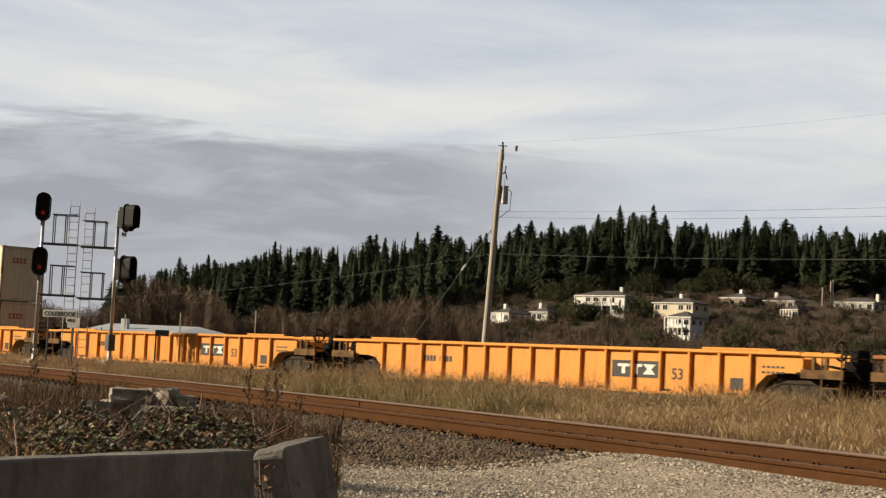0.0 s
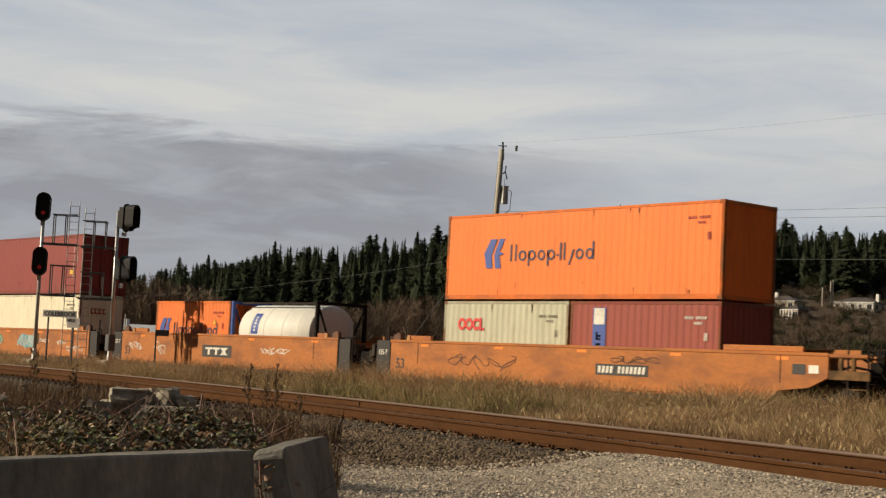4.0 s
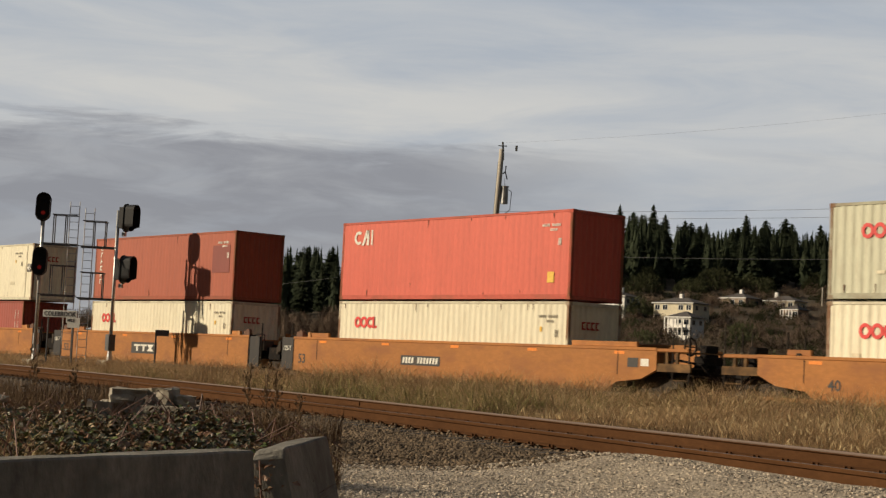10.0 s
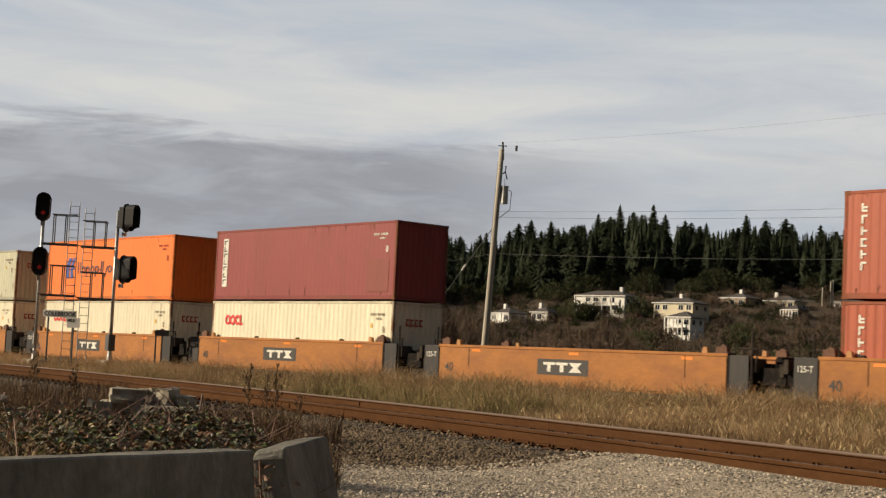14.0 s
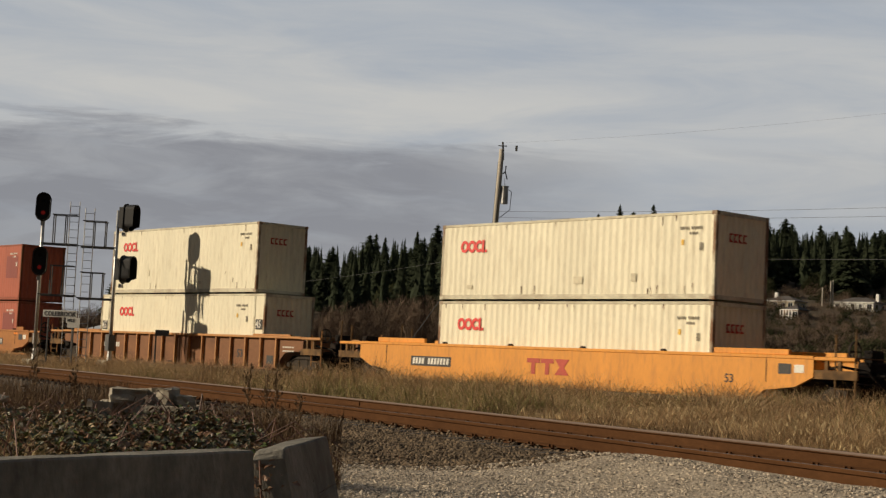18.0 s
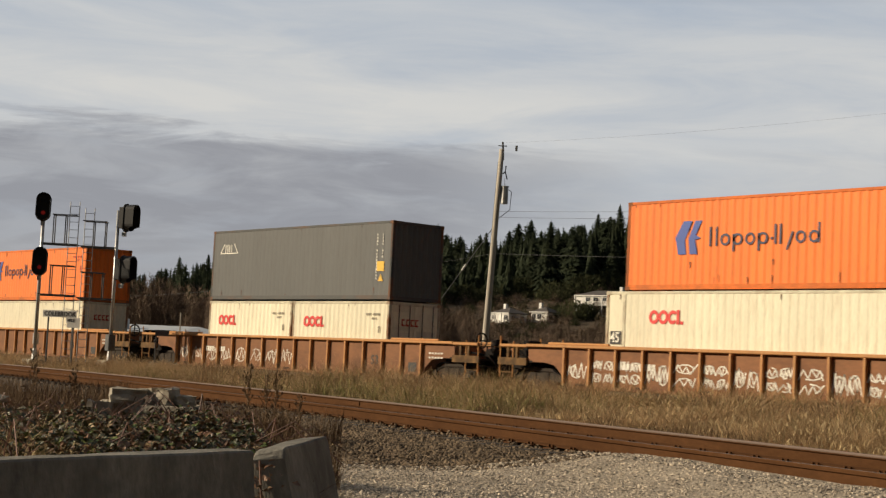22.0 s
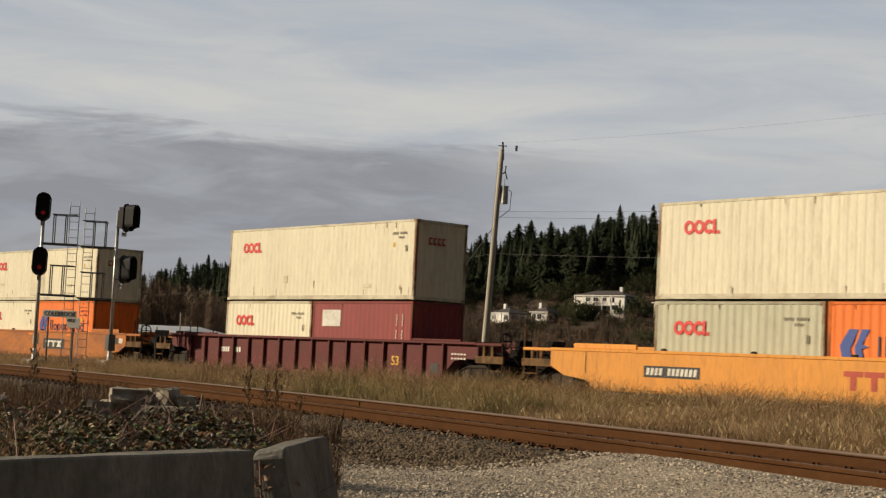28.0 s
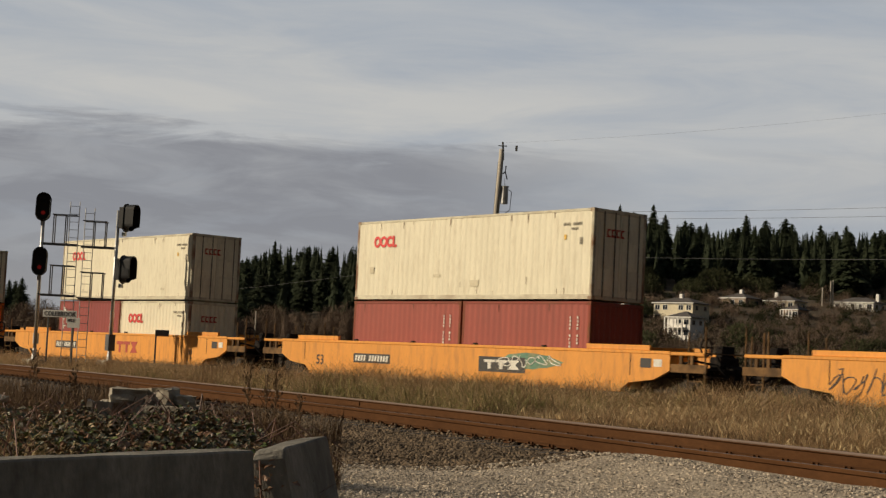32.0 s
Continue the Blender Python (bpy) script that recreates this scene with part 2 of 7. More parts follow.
class Geo:
    """Collects vertices and faces of one mesh."""

    def __init__(self):
        self.v, self.f = [], []

    def add(self, verts, faces):
        n = len(self.v)
        self.v += [tuple(p) for p in verts]
        self.f += [tuple(i + n for i in q) for q in faces]
        return self

    def box(self, x0, x1, y0, y1, z0, z1, c=0.0):
        """A box; c chamfers its four long edges along the longest axis."""
        if not c:
            return self.add([(x, y, z) for x in (x0, x1) for y in (y0, y1) for z in (z0, z1)],
                            [(0, 1, 3, 2), (4, 6, 7, 5), (0, 4, 5, 1), (2, 3, 7, 6), (0, 2, 6, 4), (1, 5, 7, 3)])
        d = (x1 - x0, y1 - y0, z1 - z0)
        ax = d.index(max(d))
        lo, hi = (x0, y0, z0), (x1, y1, z1)
        a, b = [i for i in range(3) if i != ax]
        ring = [(lo[a] + c, lo[b]), (hi[a] - c, lo[b]), (hi[a], lo[b] + c), (hi[a], hi[b] - c), (hi[a] - c, hi[b]), (lo[a] + c, hi[b]), (lo[a], hi[b] - c), (lo[a], lo[b] + c)]
        verts = []
        for e in (lo[ax], hi[ax]):
            for p, q in ring:
                w = [0, 0, 0]
                w[ax], w[a], w[b] = e, p, q
                verts.append(tuple(w))
        flip = ax == 1
        faces = [(i, (i + 1) % 8, (i + 1) % 8 + 8, i + 8) for i in range(8)] + [tuple(range(7, -1, -1)), tuple(range(8, 16))]
        return self.add(verts, [q[::-1] for q in faces] if flip else faces)

    def prism(self, ring, a, b, axis="y"):
        """A closed outline drawn in the other two axes and pushed from a to b."""
        n = len(ring)
        put = {"x": lambda p, e: (e, p[0], p[1]), "y": lambda p, e: (p[0], e, p[1]), "z": lambda p, e: (p[0], p[1], e)}[axis]
        verts = [put(p, a) for p in ring] + [put(p, b) for p in ring]
        return self.add(verts, [(i, (i + 1) % n, (i + 1) % n + n, i + n) for i in range(n)] + [tuple(range(n - 1, -1, -1)), tuple(range(n, 2 * n))])

    def tube(self, pts, r, n=6, r2=None):
        """A round bar along points; r tapers to r2."""
        pts = [Vector(p) for p in pts]
        rings = []
        for i, p in enumerate(pts):
            d = (pts[min(i + 1, len(pts) - 1)] - pts[max(i - 1, 0)]).normalized()
            s = d.cross(Vector((0, 0, 1)) if abs(d.z) < 0.9 else Vector((1, 0, 0))).normalized()
            w = d.cross(s)
            rr = r if r2 is None else r + (r2 - r) * i / max(len(pts) - 1, 1)
            rings += [tuple(p + rr * (math.cos(6.2832 * k / n) * s + math.sin(6.2832 * k / n) * w)) for k in range(n)]
        m = len(pts)
        faces = [(i * n + k, i * n + (k + 1) % n, (i + 1) * n + (k + 1) % n, (i + 1) * n + k) for i in range(m - 1) for k in range(n)]
        return self.add(rings, faces + [tuple(range(n - 1, -1, -1)), tuple(range((m - 1) * n, m * n))])

    def stroke(self, pts, w, y):
        """A flat painted stroke of half width w through (x, z) points, lying at depth y."""
        for (x0, z0), (x1, z1) in zip(pts, pts[1:]):
            d = math.hypot(x1 - x0, z1 - z0) or 1.0
            ex, ez = (x1 - x0) / d * w * 0.5, (z1 - z0) / d * w * 0.5
            nx, nz = -2 * ez, 2 * ex
            self.prism([(x0 - ex - nx, z0 - ez - nz), (x1 + ex - nx, z1 + ez - nz), (x1 + ex + nx, z1 + ez + nz), (x0 - ex + nx, z0 - ez + nz)], y, y + 0.004)
        return self

    def ring(self, cx, cz, ro, ri, y0, y1, n=14, a0=0.0, a1=6.28319, sx=1.0):
        """A flat ring, or part of one, standing in the xz plane."""
        full = a1 - a0 > 6.28
        k = n if full else n + 1
        verts = []
        for y in (y0, y1):
            for i in range(k):
                a = a0 + (a1 - a0) * i / n
                for r in (ro, ri):
                    verts.append((cx + sx * r * math.cos(a), y, cz + r * math.sin(a)))
        faces = []
        for i in range(n):
            p, q = 2 * i, 2 * ((i + 1) % k)
            faces += [(p, q, q + 1, p + 1), (p + 2 * k, p + 1 + 2 * k, q + 1 + 2 * k, q + 2 * k), (p, p + 2 * k, q + 2 * k, q), (p + 1, q + 1, q + 1 + 2 * k, p + 1 + 2 * k)]
        return self.add(verts, faces)

    def mesh(self, name, material, smooth=False):
        me = bpy.data.meshes.new(name)
        me.from_pydata(self.v, [], self.f)
        me.materials.append(material)
        if smooth:
            me.polygons.foreach_set("use_smooth", [True] * len(me.polygons))
        return me


def part(name, geo, material, parent=None, label="", smooth=False, at=None):
    """One mesh object, from a Geo or a ready mesh, under a thing or a part."""
    me = geo.mesh(name, material, smooth) if isinstance(geo, Geo) else geo
    ob = new(name, me)
    ob.parent = parent
    if at is not None:
        ob.matrix_basis = at if isinstance(at, Matrix) else Matrix.Translation(at)
    return tagged(ob, label, kind="stuff" if name in ("mark", "graffiti") else "")


def thing(name, label, category, at=None, group="", kind=""):
    ob = new(name)
    ob.empty_display_size = 0.3
    if at is not None:
        ob.matrix_basis = at
    return tagged(ob, label, category, group, kind)


def lettering(text, size, material, shear=0.0, wide=1.0):
    """A mesh of the built-in font, upright in the xz plane, its lower left corner at the origin."""
    c = bpy.data.curves.new("lettering", "FONT")
    c.body, c.size, c.extrude, c.shear, c.offset = text, size, 0.004, shear, 0.012 * size
    c.resolution_u = 2
    ob = bpy.data.objects.new("lettering", c)
    me = bpy.data.meshes.new_from_object(ob)
    me.transform(Matrix.Diagonal((wide, 1, 1, 1)))
    me.transform(Matrix.Rotation(radians(90), 4, "X"))
    me.materials.clear()
    me.materials.append(material)
    bpy.data.objects.remove(ob)
    bpy.data.curves.remove(c)
    return me


# ---------------------------------------------------------------- containers
FT20, FT40, FT45 = 6.058, 12.192, 13.716
LOW, HIGH = 2.591, 2.896
HALF = 1.219


def wave(x0, x1, depth, pitch, at=(0.26, 0.5, 0.76)):
    """Corners of a trapezoid corrugation from x0 to x1: (x, how far in)."""
    n = max(1, round((x1 - x0) / pitch))
    p = (x1 - x0) / n
    pts = []
    for i in range(n):
        a = x0 + i * p
        pts += [(a, 0.0), (a + at[0] * p, 0.0), (a + at[1] * p, depth), (a + at[2] * p, depth)]
    return pts + [(x1, 0.0)]


def rings_mark(parent, x, z, h, y=-HALF - 0.006, material="red_mark"):
    """The red ship owner's mark: three rings and a foot, as plain shapes."""
    g = Geo()
    r = h / 2
    for k in range(2):
        g.ring(x + r + k * 1.75 * r, z, r, 0.52 * r, y, y + 0.005, sx=0.92)
    g.ring(x + r + 3.5 * r, z, r, 0.5 * r, y, y + 0.005, a0=0.7, a1=5.6, n=10, sx=0.92)
    x1 = x + r + 4.22 * r
    g.box(x1, x1 + 0.5 * r, y, y + 0.005, z - r, z + r)
    g.box(x1 + 0.68 * r, x1 + 1.2 * r, y, y + 0.005, z - r, z - 0.55 * r)
    part("mark", g, M[material], parent, "red painted ring mark")


def sail_mark(parent, x, z, s):
    """The orange line's mark: slanted blue blades and a row of navy bars."""
    y = -HALF - 0.006
    g = Geo()
    g.prism([(x + u * s, z + w * s) for u, w in ((0.12, 0.0), (0.42, 0.0), (0.36, 0.42), (0.62, 0.98), (0.30, 0.98), (0.0, 0.50))], y, y + 0.005)
    g.prism([(x + u * s, z + w * s) for u, w in ((0.56, 0.0), (0.84, 0.0), (0.74, 0.42), (0.97, 0.47), (0.76, 0.56), (1.0, 0.98), (0.74, 0.98), (0.50, 0.46))], y, y + 0.005)
    part("mark", g, M["blue_mark"], parent, "blue blade-shaped mark")
    g, w, r = Geo(), 0.066 * s, 0.178 * s
    base, x = z + 0.22 * s, x + 1.28 * s
    up_to = {"tall": (0.0, 0.56), "hang": (-0.17, 0.33), "none": (0.0, 0.0)}
    for shape, stem in (("post", "tall"), ("gap", "none"), ("post", "tall"), ("ring", "none"), ("ring", "hang"), ("ring", "none"), ("ring", "hang"), ("dash", "none"), ("post", "tall"), ("post", "tall"), ("slant", "hang"), ("ring", "none"), ("ring", "tall")):
        lo, hi = up_to[stem]
        if shape == "ring":
            g.ring(x + r, base + r, r, r - w, y, y + 0.005, 10)
            if stem != "none":
                e = x if stem == "hang" else x + 1.7 * r
                g.box(e, e + w, y, y + 0.005, base + lo * s, base + hi * s)
            x += 2.5 * r
        elif shape == "gap":
            x += 0.9 * w
        elif shape == "dash":
            g.box(x, x + 1.2 * w, y, y + 0.005, base + 0.13 * s, base + 0.20 * s)
            x += 2.0 * w
        elif shape == "slant":
            g.prism([(x + 0.05 * s, base - 0.17 * s), (x + 0.05 * s + w, base - 0.17 * s), (x + 0.31 * s, base + 0.33 * s), (x + 0.31 * s - w, base + 0.33 * s)], y, y + 0.005)
            x += 0.36 * s
        else:
            g.box(x, x + w, y, y + 0.005, base, base + 0.56 * s)
            x += 2.6 * w
    part("mark", g, M["navy_mark"], parent, "row of navy painted rings and bars")


def column_mark(parent, x, z, n, s, material="white_mark", step=1.35):
    """A column of unlettered white blocks down a corner."""
    g = Geo()
    y = -HALF - 0.006
    for i in range(n):
        c = z - i * s * step
        g.box(x, x + 0.28 * s, y, y + 0.005, c - s, c)
        g.box(x + 0.28 * s, x + 0.8 * s, y, y + 0.005, c - (0.25 if i % 2 else 0.62) * s, c - (0.0 if i % 2 else 0.37) * s)
        if i % 3 == 0:
            g.box(x + 0.28 * s, x + 0.8 * s, y, y + 0.005, c - s, c - 0.78 * s)
    part("mark", g, M[material], parent, "column of white painted blocks")


def data_marks(parent, L, H, material="faint_mark", tall=False):
    """Small rows of serial marks near the right-hand top corner."""
    y = -HALF - 0.006
    x = L / 2 - 1.35
    if not tall:
        g = Geo()
        for i in range(10):
            if i != 4:
                g.box(x + 0.085 * i, x + 0.085 * i + 0.045, y, y + 0.005, H - 0.53, H - 0.44)
        for i in range(4):
            g.box(x + 0.36 + 0.085 * i, x + 0.405 + 0.085 * i, y, y + 0.005, H - 0.68, H - 0.60)
        g.box(x + 0.75, x + 0.79, y, y + 0.005, H - 1.15, H - 0.92).box(x + 0.82, x + 0.86, y, y + 0.005, H - 1.15, H - 0.92)
        part("mark", g, M[material], parent)
    else:
        g = Geo()
        for k, (n, dx) in enumerate(((15, 0.45), (8, 0.78))):
            for i in range(n):
                if i != 4:
                    g.box(x + dx, x + dx + (0.055 if i % 3 else 0.04), y, y + 0.005, H - 0.55 - 0.115 * i, H - 0.475 - 0.115 * i)
        part("mark", g, M["white_mark"], parent, "columns of small white blocks")


def patch(parent, x, z, w, h, material, label="", y=-HALF - 0.006, name="mark"):
    return part(name, Geo().box(x, x + w, y, y + 0.005, z, z + h), M[material], parent, label)


PANELS = {}


def container(L, H, color, mark, label, doors=False, end_mark=True):
    """A corrugated steel box, its base centre at the origin, its long side along x."""
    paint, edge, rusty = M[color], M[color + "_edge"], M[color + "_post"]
    c = thing("shipping_container", label, "shipping container", group="containers on the train")
    short = 0.0 if L < 13 else (L - FT40) / 2

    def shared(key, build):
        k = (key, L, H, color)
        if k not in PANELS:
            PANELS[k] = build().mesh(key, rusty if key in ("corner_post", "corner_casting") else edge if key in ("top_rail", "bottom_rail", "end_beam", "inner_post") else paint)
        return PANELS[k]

    def side(sign):
        g = Geo()
        pts = wave(-L / 2 + 0.11 + short, L / 2 - 0.11 - short, 0.014, 0.278) if H < 2.7 else wave(-L / 2 + 0.11 + short, L / 2 - 0.11 - short, 0.0065, 0.278, (0.50, 0.62, 0.86))
        if short:
            pts = [(-L / 2 + 0.11, 0.012)] + pts + [(L / 2 - 0.11, 0.012)]
        y0 = sign * (HALF - 0.012)
        v = [(x, y0 - sign * d, z) for x, d in pts for z in (0.14, H - 0.07)]
        return g.add(v, [(2 * i, 2 * i + 2, 2 * i + 3, 2 * i + 1) if sign < 0 else (2 * i, 2 * i + 1, 2 * i + 3, 2 * i + 2) for i in range(len(pts) - 1)])

    for sign in (-1, 1):
        part("side_wall", shared("side_wall%d" % sign, lambda: side(sign)), paint, c)
        part("top_rail", shared("top_rail", lambda: Geo().box(-L / 2 + 0.1, L / 2 - 0.1, -0.03, 0.03, -0.09, 0.0, 0.012)), paint, c, at=(0, sign * (HALF - 0.033), H - 0.006))
        part("bottom_rail", shared("bottom_rail", lambda: Geo().box(-L / 2 + 0.1, L / 2 - 0.1, -0.025, 0.025, 0.0, 0.15)), paint, c, at=(0, sign * (HALF - 0.03), 0.02))

    def roof():
        g = Geo()
        pts = wave(-L / 2 + 0.1, L / 2 - 0.1, 0.02, 0.42)
        v = [(x, y, H - 0.012 - d) for x, d in pts for y in (-HALF + 0.05, HALF - 0.05)]
        return g.add(v, [(2 * i, 2 * i + 2, 2 * i + 3, 2 * i + 1) for i in range(len(pts) - 1)])

    part("roof", shared("roof", roof), paint, c)
    part("floor", shared("floor", lambda: Geo().box(-L / 2 + 0.1, L / 2 - 0.1, -HALF + 0.06, HALF - 0.06, 0.08, 0.15)), paint, c)
    for sx in (-1, 1):
        for sy in (-1, 1):
            part("corner_post", shared("corner_post", lambda: Geo().box(-0.06, 0.06, -0.06, 0.06, 0.11, H - 0.11, 0.015)), paint, c, at=(sx * (L / 2 - 0.062), sy * (HALF - 0.062), 0))
            for z in (0.0, H - 0.118):
                part("corner_casting", shared("corner_casting", lambda: Geo().box(-0.089, 0.089, -0.081, 0.081, 0.0, 0.118, 0.01)), paint, c, at=(sx * (L / 2 - 0.089), sy * (HALF - 0.081), z))
    if short:
        for sx in (-1, 1):
            for sy in (-1, 1):
                part("inner_post", shared("inner_post", lambda: Geo().box(-0.055, 0.055, -0.03, 0.03, 0.1, H - 0.08)), paint, c, at=(sx * (L / 2 - short), sy * (HALF - 0.026), 0))
        for k in (-1, 1):
            x = k * (L / 2 - 0.42) - 0.20
            plate = patch(c, x, H * 0.44 if k < 0 else H * 0.50, 0.46, 0.40, "black_mark", "black plate with white numerals", name="size_plate")
            part("numeral", lettering("45", 0.44, M["white_mark"], 0, 0.88), None, plate, at=(x + 0.015, -HALF - 0.014, (H * 0.44 if k < 0 else H * 0.50) + 0.06))

    def end_wall():
        g = Geo()
        pts = wave(-HALF + 0.11, HALF - 0.11, 0.04, 0.25)
        v = [(L / 2 - 0.02 - d, y, z) for y, d in pts for z in (0.14, H - 0.1)]
        return g.add(v, [(2 * i, 2 * i + 2, 2 * i + 3, 2 * i + 1) for i in range(len(pts) - 1)])

    def end_beam():
        return Geo().box(-0.05, 0.05, -HALF + 0.12, HALF - 0.12, 0.0, 0.12)

    for sx in (-1, 1):
        for z in (0.02, H - 0.125):
            part("end_beam", shared("end_beam", end_beam), paint, c, at=(sx * (L / 2 - 0.055), 0, z))
        if sx < 0 or not doors:
            part("end_wall", shared("end_wall", end_wall), paint, c, at=pose(0, 0, 0, 0, 0, 0 if sx > 0 else 180))
        else:
            for sy in (-1, 1):
                a, b = sorted((sy * 0.01, sy * (HALF - 0.12)))
                leaf = Geo().box(L / 2 - 0.06, L / 2 - 0.02, a, b, 0.15, H - 0.13)
                door = part("door", leaf, paint, c)
                for k in range(3):
                    z = 0.35 + k * (H - 0.6) / 3
                    part("door_panel", Geo().box(L / 2 - 0.02, L / 2 - 0.004, a + 0.1, b - 0.1, z, z + (H - 0.6) / 3 - 0.12), paint, door)
                for k in (0.32, 0.78):
                    y = a + (b - a) * k
                    part("lock_rod", Geo().tube([(L / 2 + 0.012, y, 0.1), (L / 2 + 0.012, y, H - 0.08)], 0.017), M["shade_steel"], door, "steel door locking rod")
    if mark == "rings":
        rings_mark(c, -L / 2 + (1.0 if L > 8 else 0.75) + short, H - 0.78, 0.42)
        data_marks(c, L - 2 * short, H)
        if L > 8:
            patch(c, L / 2 - short - 1.3, H - 0.98, 0.10, 0.16, "yellow_mark", "small yellow sticker")
    elif mark == "sail":
        sail_mark(c, -2.62 if L < 8 else -4.15, 0.95 if L < 8 else 1.05, 0.92 if L < 8 else 1.0)
        if L < 8:
            part("mark", Geo().prism([(1.75, H - 0.98), (1.99, H - 0.98), (1.87, H - 0.76)], -HALF - 0.011, -HALF - 0.006), M["yellow_mark"], c, "yellow triangle sticker")
        data_marks(c, L, H, "dull_red_mark")
    elif mark == "column":
        column_mark(c, -L / 2 + 0.55, H - 0.35, 6, 0.23)
        patch(c, L / 2 - 1.75, H - 1.75, 1.35, 1.15, "old_maroon", "darker repainted patch", y=-HALF - 0.003)
        data_marks(c, L, H, "white_mark")
    elif mark == "short_column":
        column_mark(c, -L / 2 + 0.5, H - 0.3, 3, 0.28)
        data_marks(c, L, H, "white_mark", tall=True)
        if L > 8:
            patch(c, L / 2 - 1.25, H - 1.95, 0.38, 0.22, "yellow_mark", "yellow sticker")
    elif mark == "plate_column":
        patch(c, -L / 2 + 0.6, H - 2.35, 0.36, 2.0, "white_mark", "tall white name plate", name="name_plate")
        g = Geo()
        for i in range(7):
            z = H - 0.42 - i * 0.27
            g.box(-L / 2 + 0.66, -L / 2 + 0.72, -HALF - 0.012, -HALF - 0.008, z - 0.2, z)
            g.box(-L / 2 + 0.72, -L / 2 + 0.88, -HALF - 0.012, -HALF - 0.008, z - (0.2 if i % 2 else 0.05), z - (0.15 if i % 2 else 0.0))
        part("mark", g, M["black_mark"], c, "column of black bars")
        patch(c, L / 2 - 1.7, H - 2.6, 1.3, 1.2, "old_maroon", "darker repainted patch", y=-HALF - 0.003)
        data_marks(c, L, H, "white_mark")
    elif mark == "blue_column":
        patch(c, -L / 2 + 1.0, H - 2.5, 0.55, 2.3, "blue_mark", "tall blue name plate", name="name_plate")
        patch(c, -L / 2 + 1.05, H - 0.72, 0.45, 0.5, "white_mark", "white square", y=-HALF - 0.012)
        column_mark(c, -L / 2 + 1.15, H - 0.95, 4, 0.26)
        data_marks(c, L, H, "white_mark")
    elif mark == "leaning":
        g = Geo()
        y, x, z = -HALF - 0.006, -L / 2 + 0.8, H - 0.9
        g.ring(x + 0.22, z + 0.3, 0.26, 0.15, y, y + 0.005, a0=0.9, a1=5.4, n=9)
        g.prism([(x + 0.42, z + 0.02), (x + 0.55, z + 0.02), (x + 0.82, z + 0.58), (x + 0.66, z + 0.58)], y, y + 0.005)
        g.box(x + 0.72, x + 0.84, y, y + 0.005, z + 0.02, z + 0.58)
        g.box(x + 0.98, x + 1.06, y, y + 0.005, z + 0.02, z + 0.58)
        part("mark", g, M["white_mark"], c, "white slanted mark")
        data_marks(c, L, H, "white_mark")
        patch(c, L / 2 - 1.05, 0.55, 0.3, 0.35, "yellow_mark", "yellow sticker")
    elif mark == "white_plate":
        patch(c, -L / 2 + 0.65, H - 0.95, 1.15, 0.62, "white_mark", "white rectangular name plate", name="name_plate")
        data_marks(c, L, H, "white_mark", tall=True)
    elif mark == "small_triangle":
        g = Geo()
        y = -HALF - 0.006
        for k in range(4):
            x = -L / 2 + 0.98 + 0.15 * k
            g.box(x, x + 0.055, y, y + 0.005, H - 0.92, H - 0.60)
        g.box(-L / 2 + 0.62, -L / 2 + 1.95, y, y + 0.005, H - 0.98, H - 0.94)
        g.prism([(-L / 2 + 0.62, H - 0.94), (-L / 2 + 0.68, H - 0.94), (-L / 2 + 0.95, H - 0.58), (-L / 2 + 0.90, H - 0.56)], y, y + 0.005)
        g.prism([(-L / 2 + 1.89, H - 0.94), (-L / 2 + 1.95, H - 0.94), (-L / 2 + 1.67, H - 0.56), (-L / 2 + 1.62, H - 0.58)], y, y + 0.005)
        part("mark", g, M["white_mark"], c, "small white striped mark")
        data_marks(c, L, H, "white_mark", tall=True)
        patch(c, L / 2 - 0.85, 1.05, 0.42, 0.36, "yellow_mark", "yellow sticker")
        part("mark", Geo().prism([(L / 2 - 0.75, 0.68), (L / 2 - 0.45, 0.68), (L / 2 - 0.60, 0.94)], -HALF - 0.011, -HALF - 0.006), M["yellow_mark"], c, "yellow triangle")
    elif mark == "plain":
        data_marks(c, L, H, "white_mark", tall=True)
    rnd = random.Random(int(L * 100) + len(bpy.data.objects))
    for k in range(rnd.randint(1, 3) if color in ("cream", "dull_cream") else 0):
        w, h = rnd.uniform(0.18, 0.5), rnd.uniform(0.08, 0.3)
        patch(c, rnd.uniform(-L / 2 + 0.8, L / 2 - 1.4), rnd.uniform(0.3, 1.0), w, h, "stain", "dull repainted patch")
    g = Geo()
    for k in range(rnd.randint(7, 14) if L > 8 else rnd.randint(4, 7)):
        x, h = rnd.uniform(-L / 2 + 0.3, L / 2 - 0.3), rnd.uniform(0.05, 0.30)
        z = H - 0.10 if rnd.random() < 0.4 else h + 0.17 if rnd.random() < 0.7 else rnd.uniform(0.35, 0.9)
        w = rnd.uniform(0.010, 0.045)
        g.prism([(x, z), (x + w, z), (x + 0.7 * w, z - h), (x + 0.3 * w, z - h)], -HALF - 0.004, -HALF)
    part("mark", g, M["rust_streak"], c, "thin rust streaks")
    if end_mark and mark == "rings":
        g = Geo()
        for k in range(4):
            y = -0.62 + 0.21 * k
            g.prism([(y, H - 0.88), (y + 0.17, H - 0.88), (y + 0.17, H - 0.84), (y + 0.06, H - 0.80), (y + 0.06, H - 0.68), (y + 0.17, H - 0.66), (y + 0.17, H - 0.62), (y, H - 0.62)], L / 2 + 0.001, L / 2 + 0.005, "x")
        part("mark", g, M["dull_red_mark"], c, "dull red bars on the end")
    return c


